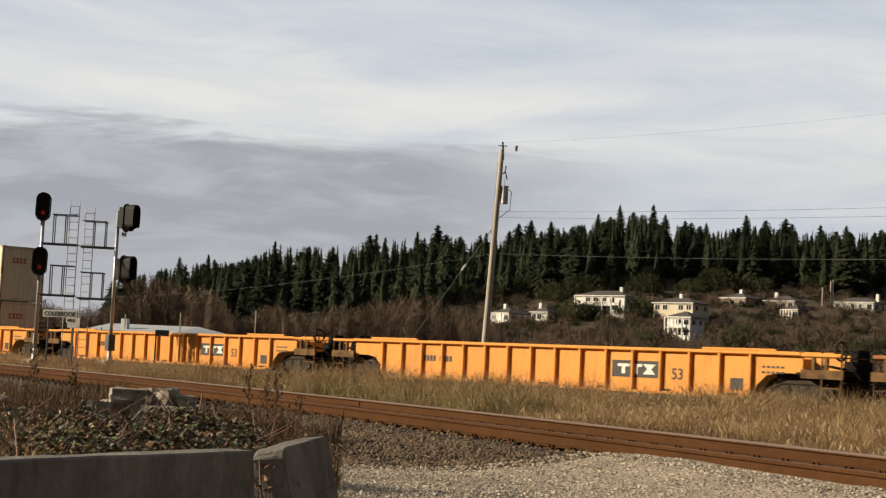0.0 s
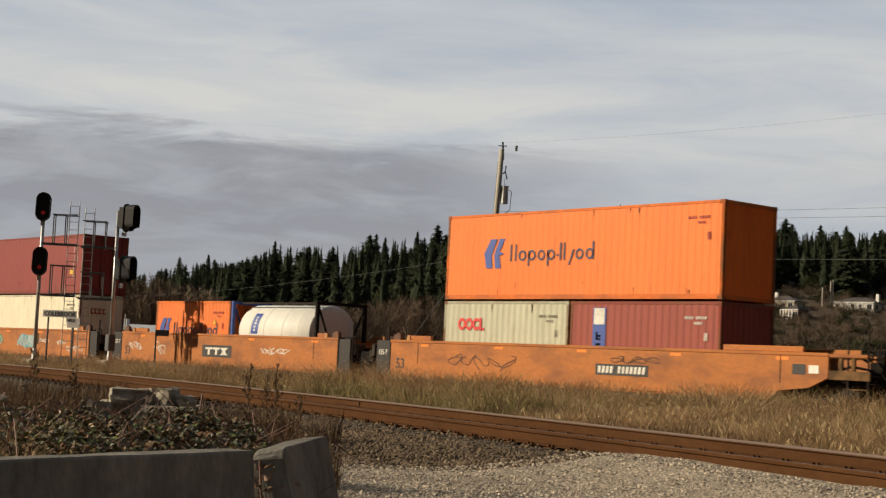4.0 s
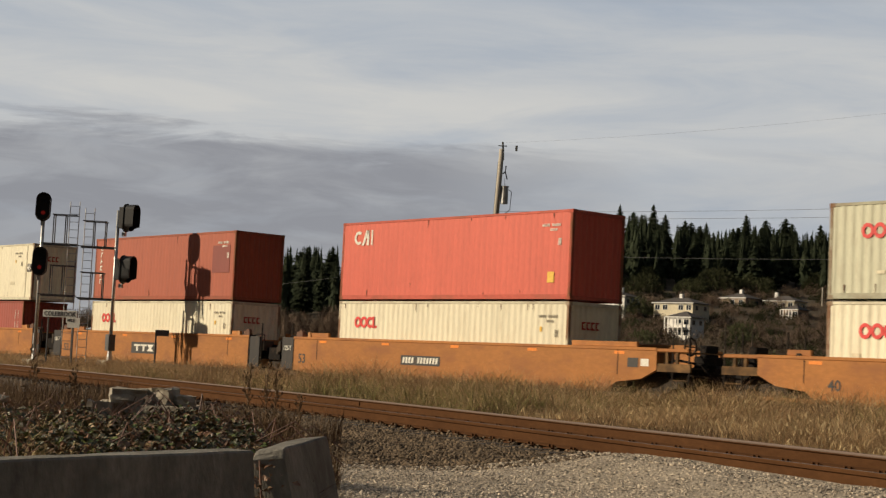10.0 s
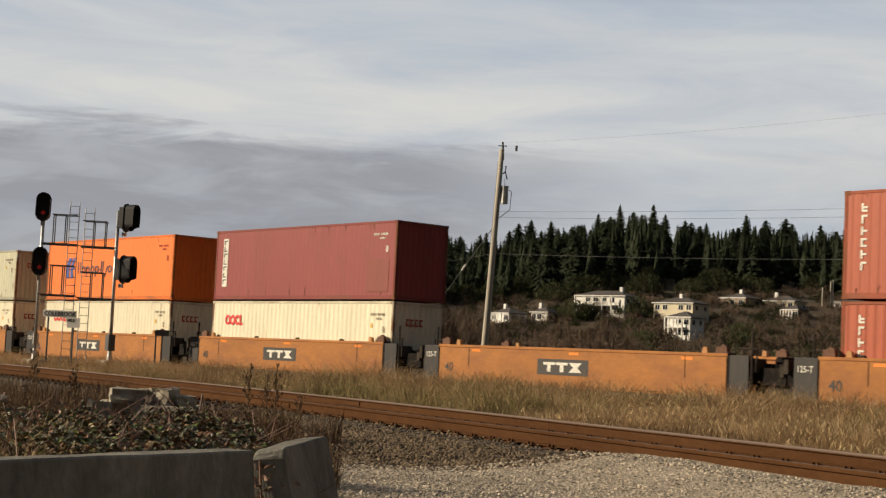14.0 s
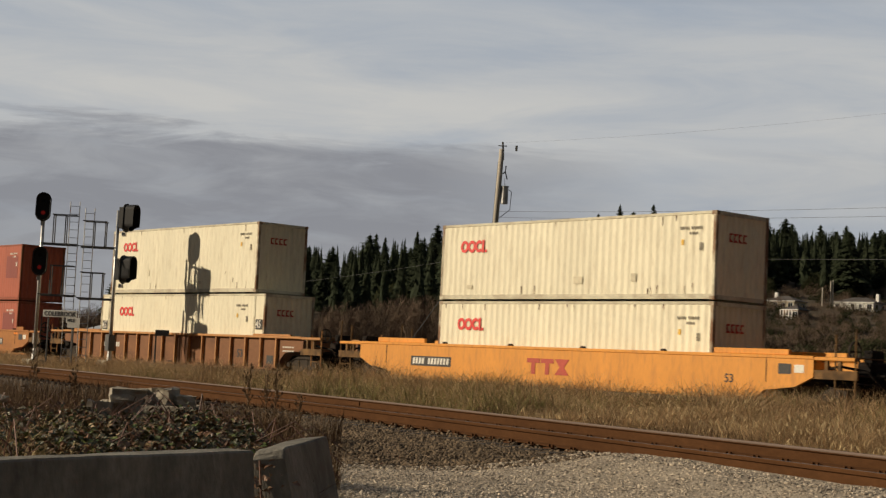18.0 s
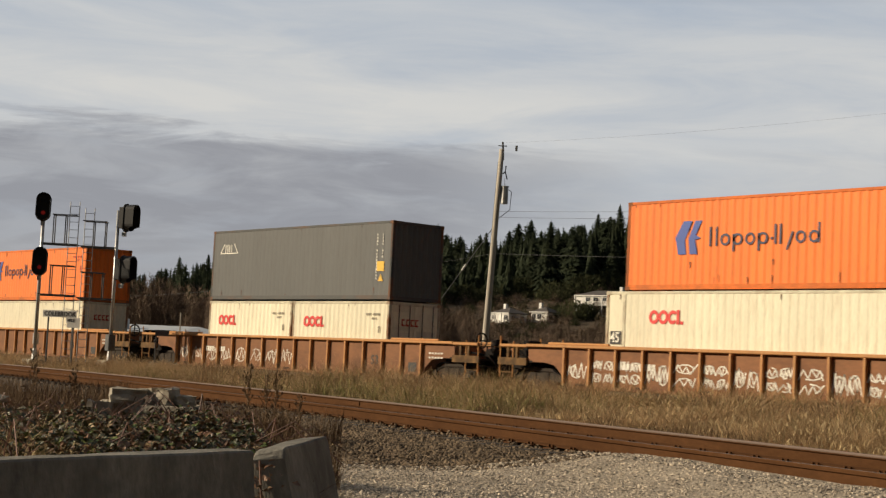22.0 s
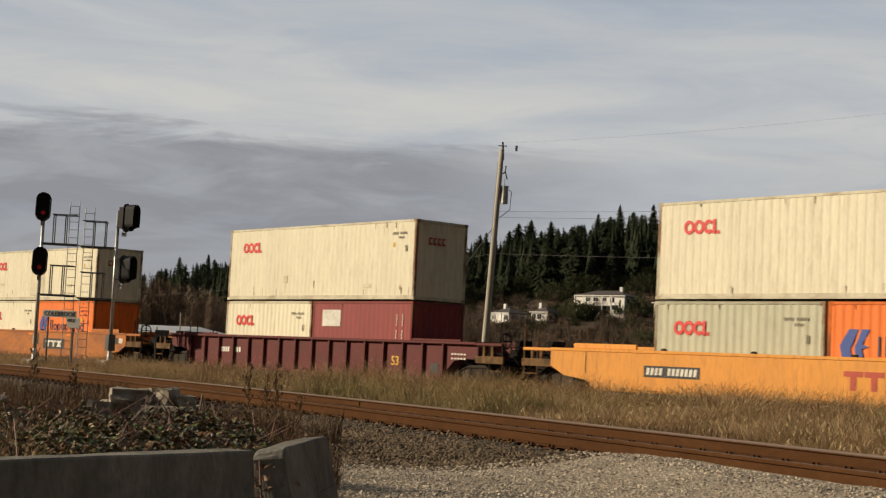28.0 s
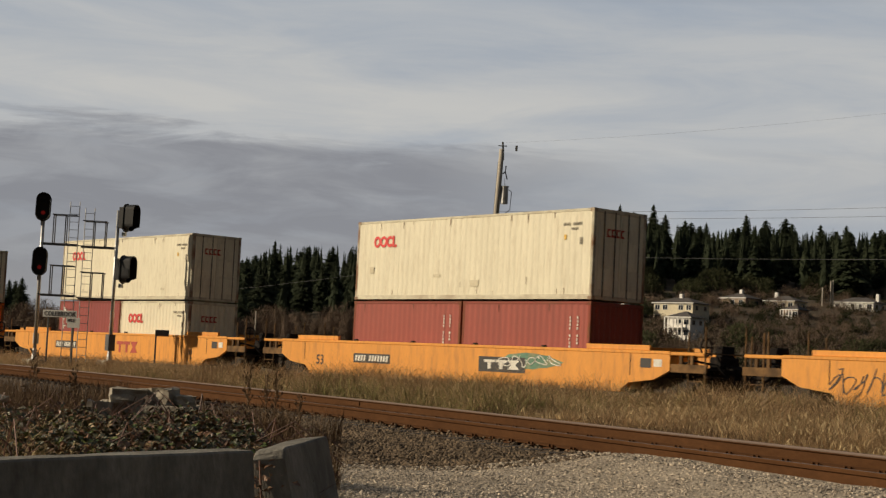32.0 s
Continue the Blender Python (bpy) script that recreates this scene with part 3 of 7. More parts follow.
def tank_container(label):
    """A cylindrical tank in a twenty-foot steel frame."""
    c = thing("tank_container", label, "tank container", group="containers on the train")
    L, H = FT20, LOW
    g = Geo()
    n = 24
    prof = [(-L / 2 + 0.24, 0.25), (-L / 2 + 0.28, 0.75), (-L / 2 + 0.40, 1.04), (-L / 2 + 0.48, 1.10), (-L / 2 + 0.50, 1.12), (L / 2 - 0.62, 1.12), (L / 2 - 0.60, 1.10), (L / 2 - 0.58, 1.06), (L / 2 - 0.46, 0.80), (L / 2 - 0.42, 0.25)]
    v = [(x, r * math.cos(6.28319 * k / n), 1.36 + r * math.sin(6.28319 * k / n)) for x, r in prof for k in range(n)]
    f = [(i * n + k, (i + 1) * n + k, (i + 1) * n + (k + 1) % n, i * n + (k + 1) % n) for i in range(len(prof) - 1) for k in range(n)]
    g.add(v, f + [tuple(range(n)), tuple(range((len(prof) - 1) * n + n - 1, (len(prof) - 1) * n - 1, -1))])
    part("tank", g, M["tank_white"], c, "white insulated tank barrel", smooth=True)
    for x in (-1.75, -0.75, 0.55, 1.6):
        g = Geo()
        v = [(x + d, r * math.cos(6.28319 * k / n), 1.36 + r * math.sin(6.28319 * k / n)) for d, r in ((-0.04, 1.121), (-0.02, 1.135), (0.02, 1.135), (0.04, 1.121)) for k in range(n)]
        g.add(v, [(i * n + k, (i + 1) * n + k, (i + 1) * n + (k + 1) % n, i * n + (k + 1) % n) for i in range(3) for k in range(n)])
        part("band", g, M["tank_white"], c, smooth=True)
    steel = {-1: M["blue_mark"], 1: M["black_steel"]}
    for sx in (-1, 1):
        x = sx * (L / 2 - 0.07)
        for sy in (-1, 1):
            part("corner_post", Geo().box(x - 0.07, x + 0.07, sy * HALF - 0.07 - sy * 0.07, sy * HALF + 0.07 - sy * 0.07, 0, H, 0.015), steel[sx], c)
            part("brace", Geo().tube([(x, sy * (HALF - 0.1), H - 0.15), (x, sy * 0.15, 0.15)], 0.045), steel[sx], c)
            part("brace", Geo().tube([(x, sy * (HALF - 0.1), 0.2), (x - sx * 0.55, sy * 0.85, 0.75)], 0.05), steel[sx], c)
        for z in (0.06, H - 0.07):
            part("end_beam", Geo().box(x - 0.06, x + 0.06, -HALF + 0.1, HALF - 0.1, z - 0.06, z + 0.06), steel[sx], c)
    for sy in (-1, 1):
        part("walkway_rail", Geo().box(-L / 2 + 0.1, L / 2 - 0.1, sy * 0.75 - 0.05, sy * 0.75 + 0.05, H - 0.09, H - 0.03), M["shade_steel"], c)
        part("bottom_rail", Geo().box(-L / 2 + 0.1, L / 2 - 0.1, sy * (HALF - 0.06) - 0.05, sy * (HALF - 0.06) + 0.05, 0.02, 0.14), M["shade_steel"], c)
    g = Geo()
    for k in range(5):
        a0, a1 = 2.55 + 0.12 * k, 2.65 + 0.12 * k
        g.add([(x, 1.127 * math.cos(a), 1.36 + 1.127 * math.sin(a)) for x in (-1.45, -1.34) for a in (a0 + 0.02, a1 - 0.01)], [(0, 1, 3, 2)])
    part("mark", g, M["white_mark"], c, "white blocks on the tank")
    g = Geo()
    for i in range(8):
        a0, a1 = 2.42 + 0.1 * i, 2.52 + 0.1 * i
        g.add([(x, 1.1245 * math.cos(a), 1.36 + 1.1245 * math.sin(a)) for x in (-1.65, -1.15) for a in (a0, a1)], [(0, 1, 3, 2)])
    part("name_plate", g, M["blue_mark"], c, "blue vertical name plate on the tank")
    return c


# ---------------------------------------------------------------- well cars
CAR_HALF = 1.50


def truck(parent, x, wheels):
    """A four-wheel truck: two cast side frames, bolster, springs and two turning wheelsets."""
    t = part("truck", Geo().box(-0.2, 0.2, -1.05, 1.05, 0.42, 0.62, 0.03), M["truck_steel"], parent, "dusty cast steel railway truck", at=(x, 0, 0))
    for sy in (-1, 1):
        y = sy * 1.02
        ring = [(-1.12, 0.40), (-0.78, 0.40), (-0.50, 0.22), (0.50, 0.22), (0.78, 0.40), (1.12, 0.40), (1.12, 0.56), (0.72, 0.62), (0.40, 0.80), (-0.40, 0.80), (-0.72, 0.62), (-1.12, 0.56)]
        part("side_frame", Geo().prism(ring, y - 0.06, y + 0.06), M["truck_steel"], t)
        part("frame_rib", Geo().tube([(-0.98, y + sy * 0.07, 0.52), (-0.5, y + sy * 0.07, 0.70), (0.5, y + sy * 0.07, 0.70), (0.98, y + sy * 0.07, 0.52)], 0.03, 5).box(-0.34, -0.26, y - 0.08, y + 0.08, 0.24, 0.70).box(0.26, 0.34, y - 0.08, y + 0.08, 0.24, 0.70), M["shade_steel"], t)
        for k in (-0.16, 0, 0.16):
            part("spring", Geo().tube([(k, y - sy * 0.02, 0.28), (k, y - sy * 0.02, 0.50)], 0.065, 8), M["shade_steel"], t)
        for sx in (-1, 1):
            part("bearing_cap", Geo().tube([(sx * 0.89, y, 0.46), (sx * 0.89, y + sy * 0.14, 0.46)], 0.10, 8), M["truck_steel"], t)
    for sx in (-1, 1):
        g = Geo().tube([(0, -0.95, 0), (0, 0.95, 0)], 0.08, 8)
        n = 20
        for sy in (-1, 1):
            prof = [(0.71, 0.45), (0.74, 0.45), (0.755, 0.42), (0.85, 0.415), (0.85, 0.36), (0.81, 0.34), (0.80, 0.16), (0.85, 0.14), (0.85, 0.02)]
            v = [(r * math.cos(6.28319 * k / n), sy * y, r * math.sin(6.28319 * k / n)) for y, r in prof for k in range(n)]
            g.add(v, [(i * n + k, (i + 1) * n + k, (i + 1) * n + (k + 1) % n, i * n + (k + 1) % n) for i in range(len(prof) - 1) for k in range(n)])
            for k in range(6):
                a = 1.0472 * k
                g.box(0.2 * math.cos(a) - 0.03, 0.2 * math.cos(a) + 0.03, sy * 0.80 - 0.02, sy * 0.80 + 0.02, 0.2 * math.sin(a) - 0.03, 0.2 * math.sin(a) + 0.03)
        wheels.append(part("wheelset", g, M["truck_steel"], t, "worn steel wheels on an axle", at=(sx * 0.89, 0, 0.42)))
    return t


def number_bars(g, x, z, s, count, y):
    """Bars of a reporting mark, one block per character."""
    for i in range(count):
        if i == 4:
            continue
        a = x + i * s * 0.78
        g.prism([(a, z), (a + 0.5 * s, z), (a + 0.66 * s, z + s), (a + 0.16 * s, z + s)], y, y + 0.004)
    return g


def block_mark(parent, x, z, w, h, boxed, y):
    """The pool owner's mark: slab shapes, on a black panel or in red."""
    if boxed:
        patch(parent, x, z, w, h, "black_mark", "black panel", y=y, name="name_panel")
    g, y2 = Geo(), y - 0.005
    m = 0.12 * w if boxed else 0.0
    zz, hh = (z + 0.2 * h, 0.6 * h) if boxed else (z, h)
    cw = (w - 2 * m) / 3
    for k in range(2):
        a = x + m + k * cw
        g.box(a, a + 0.92 * cw, y2, y2 + 0.004, zz + 0.72 * hh, zz + hh)
        g.box(a + 0.32 * cw, a + 0.60 * cw, y2, y2 + 0.004, zz, zz + 0.72 * hh)
    a = x + m + 2 * cw
    g.prism([(a, zz), (a + cw, zz), (a + 0.66 * cw, zz + 0.5 * hh), (a + cw, zz + hh), (a, zz + hh), (a + 0.34 * cw, zz + 0.5 * hh)], y2, y2 + 0.004)
    part("mark", g, M["white_mark" if boxed else "dull_red_mark"], parent, "slab-shaped painted mark")


def scrawl(parent, x0, x1, z0, z1, seed, material="white_mark", y=-CAR_HALF - 0.012, thick=0.018, n=8):
    """Sprayed scribble strokes on a car side, unreadable."""
    rnd = random.Random(seed)
    g = Geo()
    w = (x1 - x0) / n
    for i in range(n):
        cx, cz, h = x0 + (i + 0.5) * w, (z0 + z1) / 2, 0.5 * (z1 - z0)
        p, q, f = rnd.uniform(0, 6.28), rnd.uniform(0, 6.28), rnd.choice((1.0, 1.5, 2.0))
        pts = []
        for k in range(13):
            u = 0.42 * k
            pts.append((cx + 0.5 * w * math.sin(u * f + p) + 0.10 * w * math.sin(3.1 * u), cz + h * 0.85 * math.sin(u * 1.7 + q) * (0.7 + 0.3 * math.cos(u))))
        g.stroke(pts, thick * 0.8, y)
    part("graffiti", g, M[material], parent, "sprayed unreadable graffiti strokes")


def zigzag(parent, x, z, w, h, seed, thick=0.014):
    """Thin sprayed zigzag on the sheet between two ribs, unreadable."""
    rnd = random.Random(seed)
    y = -CAR_HALF + 0.112
    n = rnd.randint(4, 7)
    pts = [(x + w * (k + rnd.uniform(-0.4, 0.4)) / n, z + h * (rnd.uniform(0.7, 1) if k % 2 else rnd.uniform(0, 0.3))) for k in range(n + 1)]
    g = Geo().stroke(pts, thick, y)
    a0, r0 = rnd.uniform(0, 6.28), rnd.uniform(0.28, 0.45)
    loop = [(x + w * (0.5 + r0 * math.cos(a0 + 0.7 * k)), z + h * (0.5 + r0 * math.sin(a0 + 0.7 * k))) for k in range(rnd.randint(5, 10))]
    g.stroke(loop, thick, y - 0.002)
    part("graffiti", g, M["white_mark"], parent, "thin sprayed zigzag strokes")


def blob_tag(parent, x, z, w, h, material, seed, y=-CAR_HALF - 0.008):
    rnd = random.Random(seed)
    n = 22
    ring = [(x + w / 2 + w / 2 * rnd.uniform(0.78, 1.05) * math.cos(6.28319 * k / n), z + h / 2 + h / 2 * rnd.uniform(0.75, 1.1) * math.sin(6.28319 * k / n)) for k in range(n)]
    part("graffiti", Geo().prism(ring, y, y + 0.004), M[material], parent, "sprayed bubble-shaped graffiti")
    scrawl(parent, x + 0.05 * w, x + 0.95 * w, z, z + h, seed + 5, "white_mark", y - 0.012, 0.02, 5)


WHEELS = []


def well_car(style, color, left, right, label, number="53", mark="boxed", extras=None):
    """A double-stack well car about its middle. style: rib, smooth, long (jointed 53 ft) or short (jointed 40 ft);
    left and right: couple or joint."""
    paint = M[color]
    c = thing("well_car", label, "freight car", group="well cars of the train")
    wheels = []
    half = {"rib": 11.85, "smooth": 11.85, "long": 9.78, "short": 7.82}[style]
    top = {"rib": 1.56, "smooth": 1.47, "long": 1.56, "short": 1.46}[style]
    floor, Y = 0.36, CAR_HALF
    ends = {}
    for s, kind in ((-1, left), (1, right)):
        ends[s] = (9.95 if style in ("rib", "smooth") else half + 0.3) if kind == "couple" else half - (1.85 if s > 0 else 1.25)
    xl, xr = -ends[-1], ends[1]
    if style == "rib":
        ring = [(-8.30, 0.26), (8.30, 0.26), (8.42, 0.62), (8.75, 0.90), (9.2, 0.98), (xr, 0.98), (xr, top - 0.10), (xl, top - 0.10), (xl, 0.98), (-9.2, 0.98), (-8.75, 0.90), (-8.42, 0.62)]
    else:
        def foot(s, kind):
            e = ends[s]
            if kind == "couple":
                return [(s * (e - 1.95), 0.26), (s * (e - 1.6), 0.50), (s * (e - 0.6), 0.62), (s * e, 0.90)]
            return [(s * e, 0.26)]
        ring = foot(-1, left)[::-1] + foot(1, right) + [(xr, top - 0.08), (xl, top - 0.08)]
    for sy in (-1, 1):
        y0, y1 = sorted((sy * (Y - 0.17), sy * (Y - 0.12))) if style == "rib" else sorted((sy * (Y - 0.11), sy * Y))
        part("side_wall", Geo().prism(ring, y0, y1), paint, c)
        part("top_chord", Geo().box(xl, xr, sy * (Y - 0.07) - 0.09, sy * (Y - 0.07) + 0.09, top - 0.10, top, 0.02), paint if style != "rib" else M["edge_tan" if color == "brown_car" else color], c)
        part("bottom_sill", Geo().box(max(xl, -8.2) + 0.15, min(xr, 8.2) - 0.15, sy * (Y - 0.10) - 0.1, sy * (Y - 0.10) + 0.1, 0.20, 0.30, 0.02), paint, c)
        if style == "rib":
            rib = PANELS.setdefault(("rib", color), Geo().prism([(-0.035, -0.14), (0.035, -0.14), (0.035, 0.0), (-0.035, 0.0)], 0.30, top - 0.10, "z").mesh("rib", M["edge_tan" if color == "brown_car" else color]))
            for k in range(16):
                x = -8.25 + 16.5 * k / 15
                part("rib", rib, None, c, at=pose(x, sy * Y, 0, 0, 0, 0 if sy > 0 else 180))
        # raised guide plates at the well's ends
        for s, kind in ((-1, left), (1, right)):
            if kind == "couple" or style == "long":
                a, b = sorted((s * 6.45, s * (min(abs(ends[s]) - 0.9, 9.3))))
                part("guide_rail", Geo().box(a, b, sy * (Y - 0.16) - 0.05, sy * (Y - 0.16) + 0.05, top, top + (0.16 if style != "rib" else 0.07), 0.015), M["edge_tan"] if color == "brown_car" else paint, c)
    for k in range(7):
        w = min(7.6, half - 2.6)
        x = -w + 2 * w * k / 6
        part("cross_member", Geo().box(x - 0.2, x + 0.2, -Y + 0.1, Y - 0.1, 0.18, floor), M["shade_steel"], c)
    step = 1.5
    k = xl + 1.3
    while k < xr - 1.2:
        for sy in (-1, 1):
            if style == "short" or (style == "smooth" and abs(k) < 6.4):
                part("lock_pad", Geo().prism([(k - 0.1, top), (k + 0.1, top), (k + 0.05, top + 0.07), (k - 0.05, top + 0.07)], sy * (Y - 0.12) - 0.05, sy * (Y - 0.12) + 0.05), M["shade_steel"], c)
        k += step * (2.2 if style != "short" else 1.9)
    # ends
    for s, kind in ((-1, left), (1, right)):
        inner = min(half - 2.9, 8.2)
        a, b = sorted((s * inner, s * (inner + 0.12)))
        part("bulkhead", Geo().box(a, b, -Y + 0.12, Y - 0.12, 0.3, top - 0.14), paint, c)
        if kind == "couple":
            tip = half + (2.12 if style in ("long", "short") else 0.0)
            tx = s * (tip - 2.25)
            truck(c, tx, wheels)
            a, b = sorted((s * (inner + 0.12), s * (tip - 0.55)))
            part("end_sill", Geo().box(a, b, -0.35, 0.35, 0.72, 1.02, 0.04), M["shade_steel"], c)
            a, b = sorted((s * (ends[s] - 0.2), s * (tip - 0.60)))
            part("platform", Geo().box(a, b, -Y + 0.1, Y - 0.1, 0.96, 1.02), M["shade_steel"], c)
            a, b = sorted((s * ends[s], s * (tip - 0.55)))
            part("step_board", Geo().box(a, b, -Y + 0.02, -Y + 0.10, 0.86, 1.10), M["grimy_rail"], c)
            xe = s * (tip - 0.62)
            tint = M["edge_tan"] if color == "brown_car" else paint
            a, b = sorted((s * ends[s], xe))
            part("end_chord", Geo().box(a, b, -Y + 0.0, -Y + 0.12, top - 0.12, top - 0.02, 0.02), tint, c)
            for k in (0.30, 0.62):
                px = a + (b - a) * k
                part("end_post", Geo().box(px - 0.05, px + 0.05, -Y + 0.03, -Y + 0.11, 0.90, top - 0.08), M["grimy_rail"], c)
            part("draft_pocket", Geo().box(-0.45, 0.45, -0.55, 0.55, 0.40, 1.10, 0.08), M["black_steel"], c, "black coupler pocket", at=(xe - s * 0.15, 0, 0))
            part("brake_pipe", Geo().tube([(xe - s * 1.6, -Y + 0.4, 0.98), (xe - s * 0.7, -Y + 0.35, 1.22), (xe + s * 0.1, -Y + 0.5, 1.10), (xe + s * 0.35, -Y + 0.7, 0.70)], 0.04, 6), M["black_steel"], c)
            part("uncoupling_rod", Geo().tube([(xe + s * 0.08, -Y + 0.05, 0.78), (xe + s * 0.08, -0.5, 0.74), (xe + s * 0.2, -0.2, 0.80)], 0.022, 5), M["shade_steel"], c)
            for sy in (-1, 1):
                for dx, zt in ((0.0, 1.80), (0.62, 1.62)) if style == "rib" else ((0.0, 2.20), (0.62, 2.05)):
                    xx = xe - s * dx
                    part("handrail_post", Geo().tube([(xx, sy * (Y - 0.06), 0.45), (xx, sy * (Y - 0.06), zt)], 0.026), M["edge_tan"] if color == "brown_car" else M["grimy_rail"] if color == "yellow" else M["shade_steel"], c)
                part("handrail", Geo().tube([(xe, sy * (Y - 0.06), 1.44), (xe - s * 1.2, sy * (Y - 0.06), 1.44)], 0.022), M["grimy_rail"], c)
                part("ladder_rung", Geo().tube([(xe, sy * (Y - 0.06), 0.62), (xe - s * 0.62, sy * (Y - 0.06), 0.62)], 0.02), M["grimy_rail"], c)
            part("cross_rail", Geo().tube([(xe, -Y + 0.06, 1.44), (xe, Y - 0.06, 1.44)], 0.022), M["grimy_rail"], c)
            part("coupler", Geo().prism([(0, 0.50), (0.55, 0.50), (0.62, 0.58), (0.62, 0.76), (0.55, 0.84), (0, 0.84)], -0.16, 0.16), M["truck_steel"], c, "rusty knuckle coupler", at=pose(s * (tip - 0.62), 0, 0, 0, 0, 0 if s > 0 else 180))
            part("air_hose", Geo().tube([(s * (tip - 0.6), -0.4, 0.6), (s * (tip - 0.35), -0.42, 0.42), (s * (tip - 0.1), -0.40, 0.34)], 0.03), M["black_steel"], c)
            g = Geo().ring(0, 0, 0.28, 0.23, -0.02, 0.02, 16)
            g.box(-0.25, 0.25, -0.015, 0.015, -0.02, 0.02).box(-0.02, 0.02, -0.015, 0.015, -0.25, 0.25)
            if s > 0:
                part("brake_wheel", g, M["shade_steel"], c, at=pose(xe - s * 0.3, -Y + 0.45, 1.62, 0, 0, 90))
            part("brake_gear", Geo().box(-0.20, 0.20, -0.5, 0.35, 0.0, 0.34, 0.05).box(-0.12, 0.14, -0.34, 0.2, 0.30, 0.66, 0.03).tube([(0.16, -0.4, 0.1), (0.18, -0.42, 0.58), (0.05, -0.40, 0.60)], 0.03, 5).tube([(-0.16, -0.4, 0.1), (-0.2, -0.45, 0.44)], 0.028, 5), M["black_steel"], c, "black brake gear box", at=(xe - s * 0.25, -0.2, 1.02))
        else:
            # half of the shared joint; the unit behind each joint carries the truck
            a, b = sorted((s * ends[s], s * (half - 0.05)))
            part("end_frame", Geo().box(a, b, -Y + 0.30, Y - 0.30, 0.62, 1.10, 0.05), M["black_steel"], c)
            p, q = sorted((s * (ends[s] + 0.02), s * (ends[s] + (0.72 if s > 0 else 0.80))))
            part("joint_panel", Geo().box(p, q, -Y + 0.02, -Y + 0.12, 0.30, top - 0.04), M["panel_grey"], c, "dark grey painted end panel")
            part("joint_gusset", Geo().box(p, q, -Y + 0.42, Y - 0.42, 0.62, 1.2), M["black_steel"], c)
            j0, j1 = sorted((s * (ends[s] + 0.7), s * (half + 0.02)))
            part("joint_core", Geo().box(j0, j1, -0.95, 0.95, 0.42, 1.22, 0.06), M["black_steel"], c)
            part("joint_arm", Geo().box(j0 + 0.05, j0 + 0.20, -Y + 0.12, -0.9, 0.95, 1.35, 0.03).box(j1 - 0.25, j1 - 0.12, -Y + 0.25, -0.9, 0.85, 1.15, 0.03), M["truck_steel"], c)
            part("joint_plate", Geo().prism([(p + 0.03, 0.20), (q - 0.03, 0.20), (q, 0.52), (p, 0.52)], -Y + 0.10, -Y + 0.16), M["truck_steel"], c)
            part("tall_post", Geo().tube([(s * (half - 1.05), -Y + 0.08, 0.55), (s * (half - 1.05), -Y + 0.08, 2.05)], 0.035, 6), M["shade_steel"], c, "tall dark steel post")
            for sy in (-1, 1):
                xb = s * (ends[s] - 0.28)
                part("lock_box", Geo().prism([(xb - 0.20, top), (xb + 0.20, top), (xb + 0.17, top + 0.20), (xb + 0.04, top + 0.26), (xb - 0.10, top + 0.17), (xb - 0.19, top + 0.19)], sy * (Y - 0.13) - 0.07, sy * (Y - 0.13) + 0.07), M["rust_streak"], c, "rusty container lock")
                part("lock_box", Geo().prism([(xb - s * 0.62 - 0.10, top), (xb - s * 0.62 + 0.10, top), (xb - s * 0.62 + 0.07, top + 0.15), (xb - s * 0.62 - 0.06, top + 0.18)], sy * (Y - 0.13) - 0.06, sy * (Y - 0.13) + 0.06), M["edge_tan"], c, "worn tan container guide")
            for k in range(2):
                part("joint_hose", Geo().tube([(s * (half - 0.75 + 0.3 * k), -0.95 + 0.3 * k, 1.15), (s * (half - 0.6 + 0.25 * k), -1.1 + 0.3 * k, 0.75), (s * (half - 0.2 + 0.1 * k), -1.05 + 0.3 * k, 0.62)], 0.03, 5), M["shade_steel"], c)
            part("joint_post", Geo().box(s * ends[s] - 0.04, s * ends[s] + 0.04, -Y, -Y + 0.3, 0.28, top + 0.02), M["shade_steel"], c)
            part("cross_beam", Geo().box(a, b, Y - 0.14, Y - 0.06, 0.60, 1.26), M["black_steel"], c)
            part("joint_rail", Geo().tube([(s * (half - 0.9), -Y + 0.1, 1.26), (s * (half - 0.9), -Y + 0.1, 1.60), (s * (half - 1.5), -Y + 0.1, 1.60)], 0.03), M["shade_steel"], c)
            part("joint_gear", Geo().box(-0.16, 0.16, -0.45, 0.45, 1.1, 1.42, 0.06), M["black_steel"], c, at=(s * (half - 0.6), -0.3, 0))
            if s < 0:
                truck(c, s * half, wheels)
                part("numeral", lettering("125-T", 0.25, M["white_mark"], 0, 0.9), None, c, "white stencilled lettering", at=(-half + 0.54, -Y + 0.012, 1.02))
    yf = -Y - 0.006 if style != "rib" else -Y + 0.113
    black = "black_mark" if color not in ("red_car", "maroon_car") else "yellow_mark"
    if style == "rib":
        part("numeral", lettering("53", 0.46, M[black]), None, c, "painted numerals", at=(5.32, yf, 0.66))
        g = Geo()
        for i in range(9):
            if i != 4:
                g.box(-6.0 + 0.17 * i, -6.0 + 0.17 * i + 0.12, yf - 0.002, yf + 0.002, 0.86, 1.06)
        part("mark", g, M["black_mark" if color == "yellow" else "white_mark"], c, "row of painted bars")
        if color == "yellow" and mark == "boxed":
            block_mark(c, 2.95, 0.66, 2.0, 0.50, True, yf)
        part("data_plate", Geo().box(7.5, 7.95, yf - 0.003, yf + 0.002, 0.45, 0.78), M["black_mark"], c, "black inspection stencil")
        g = Geo()
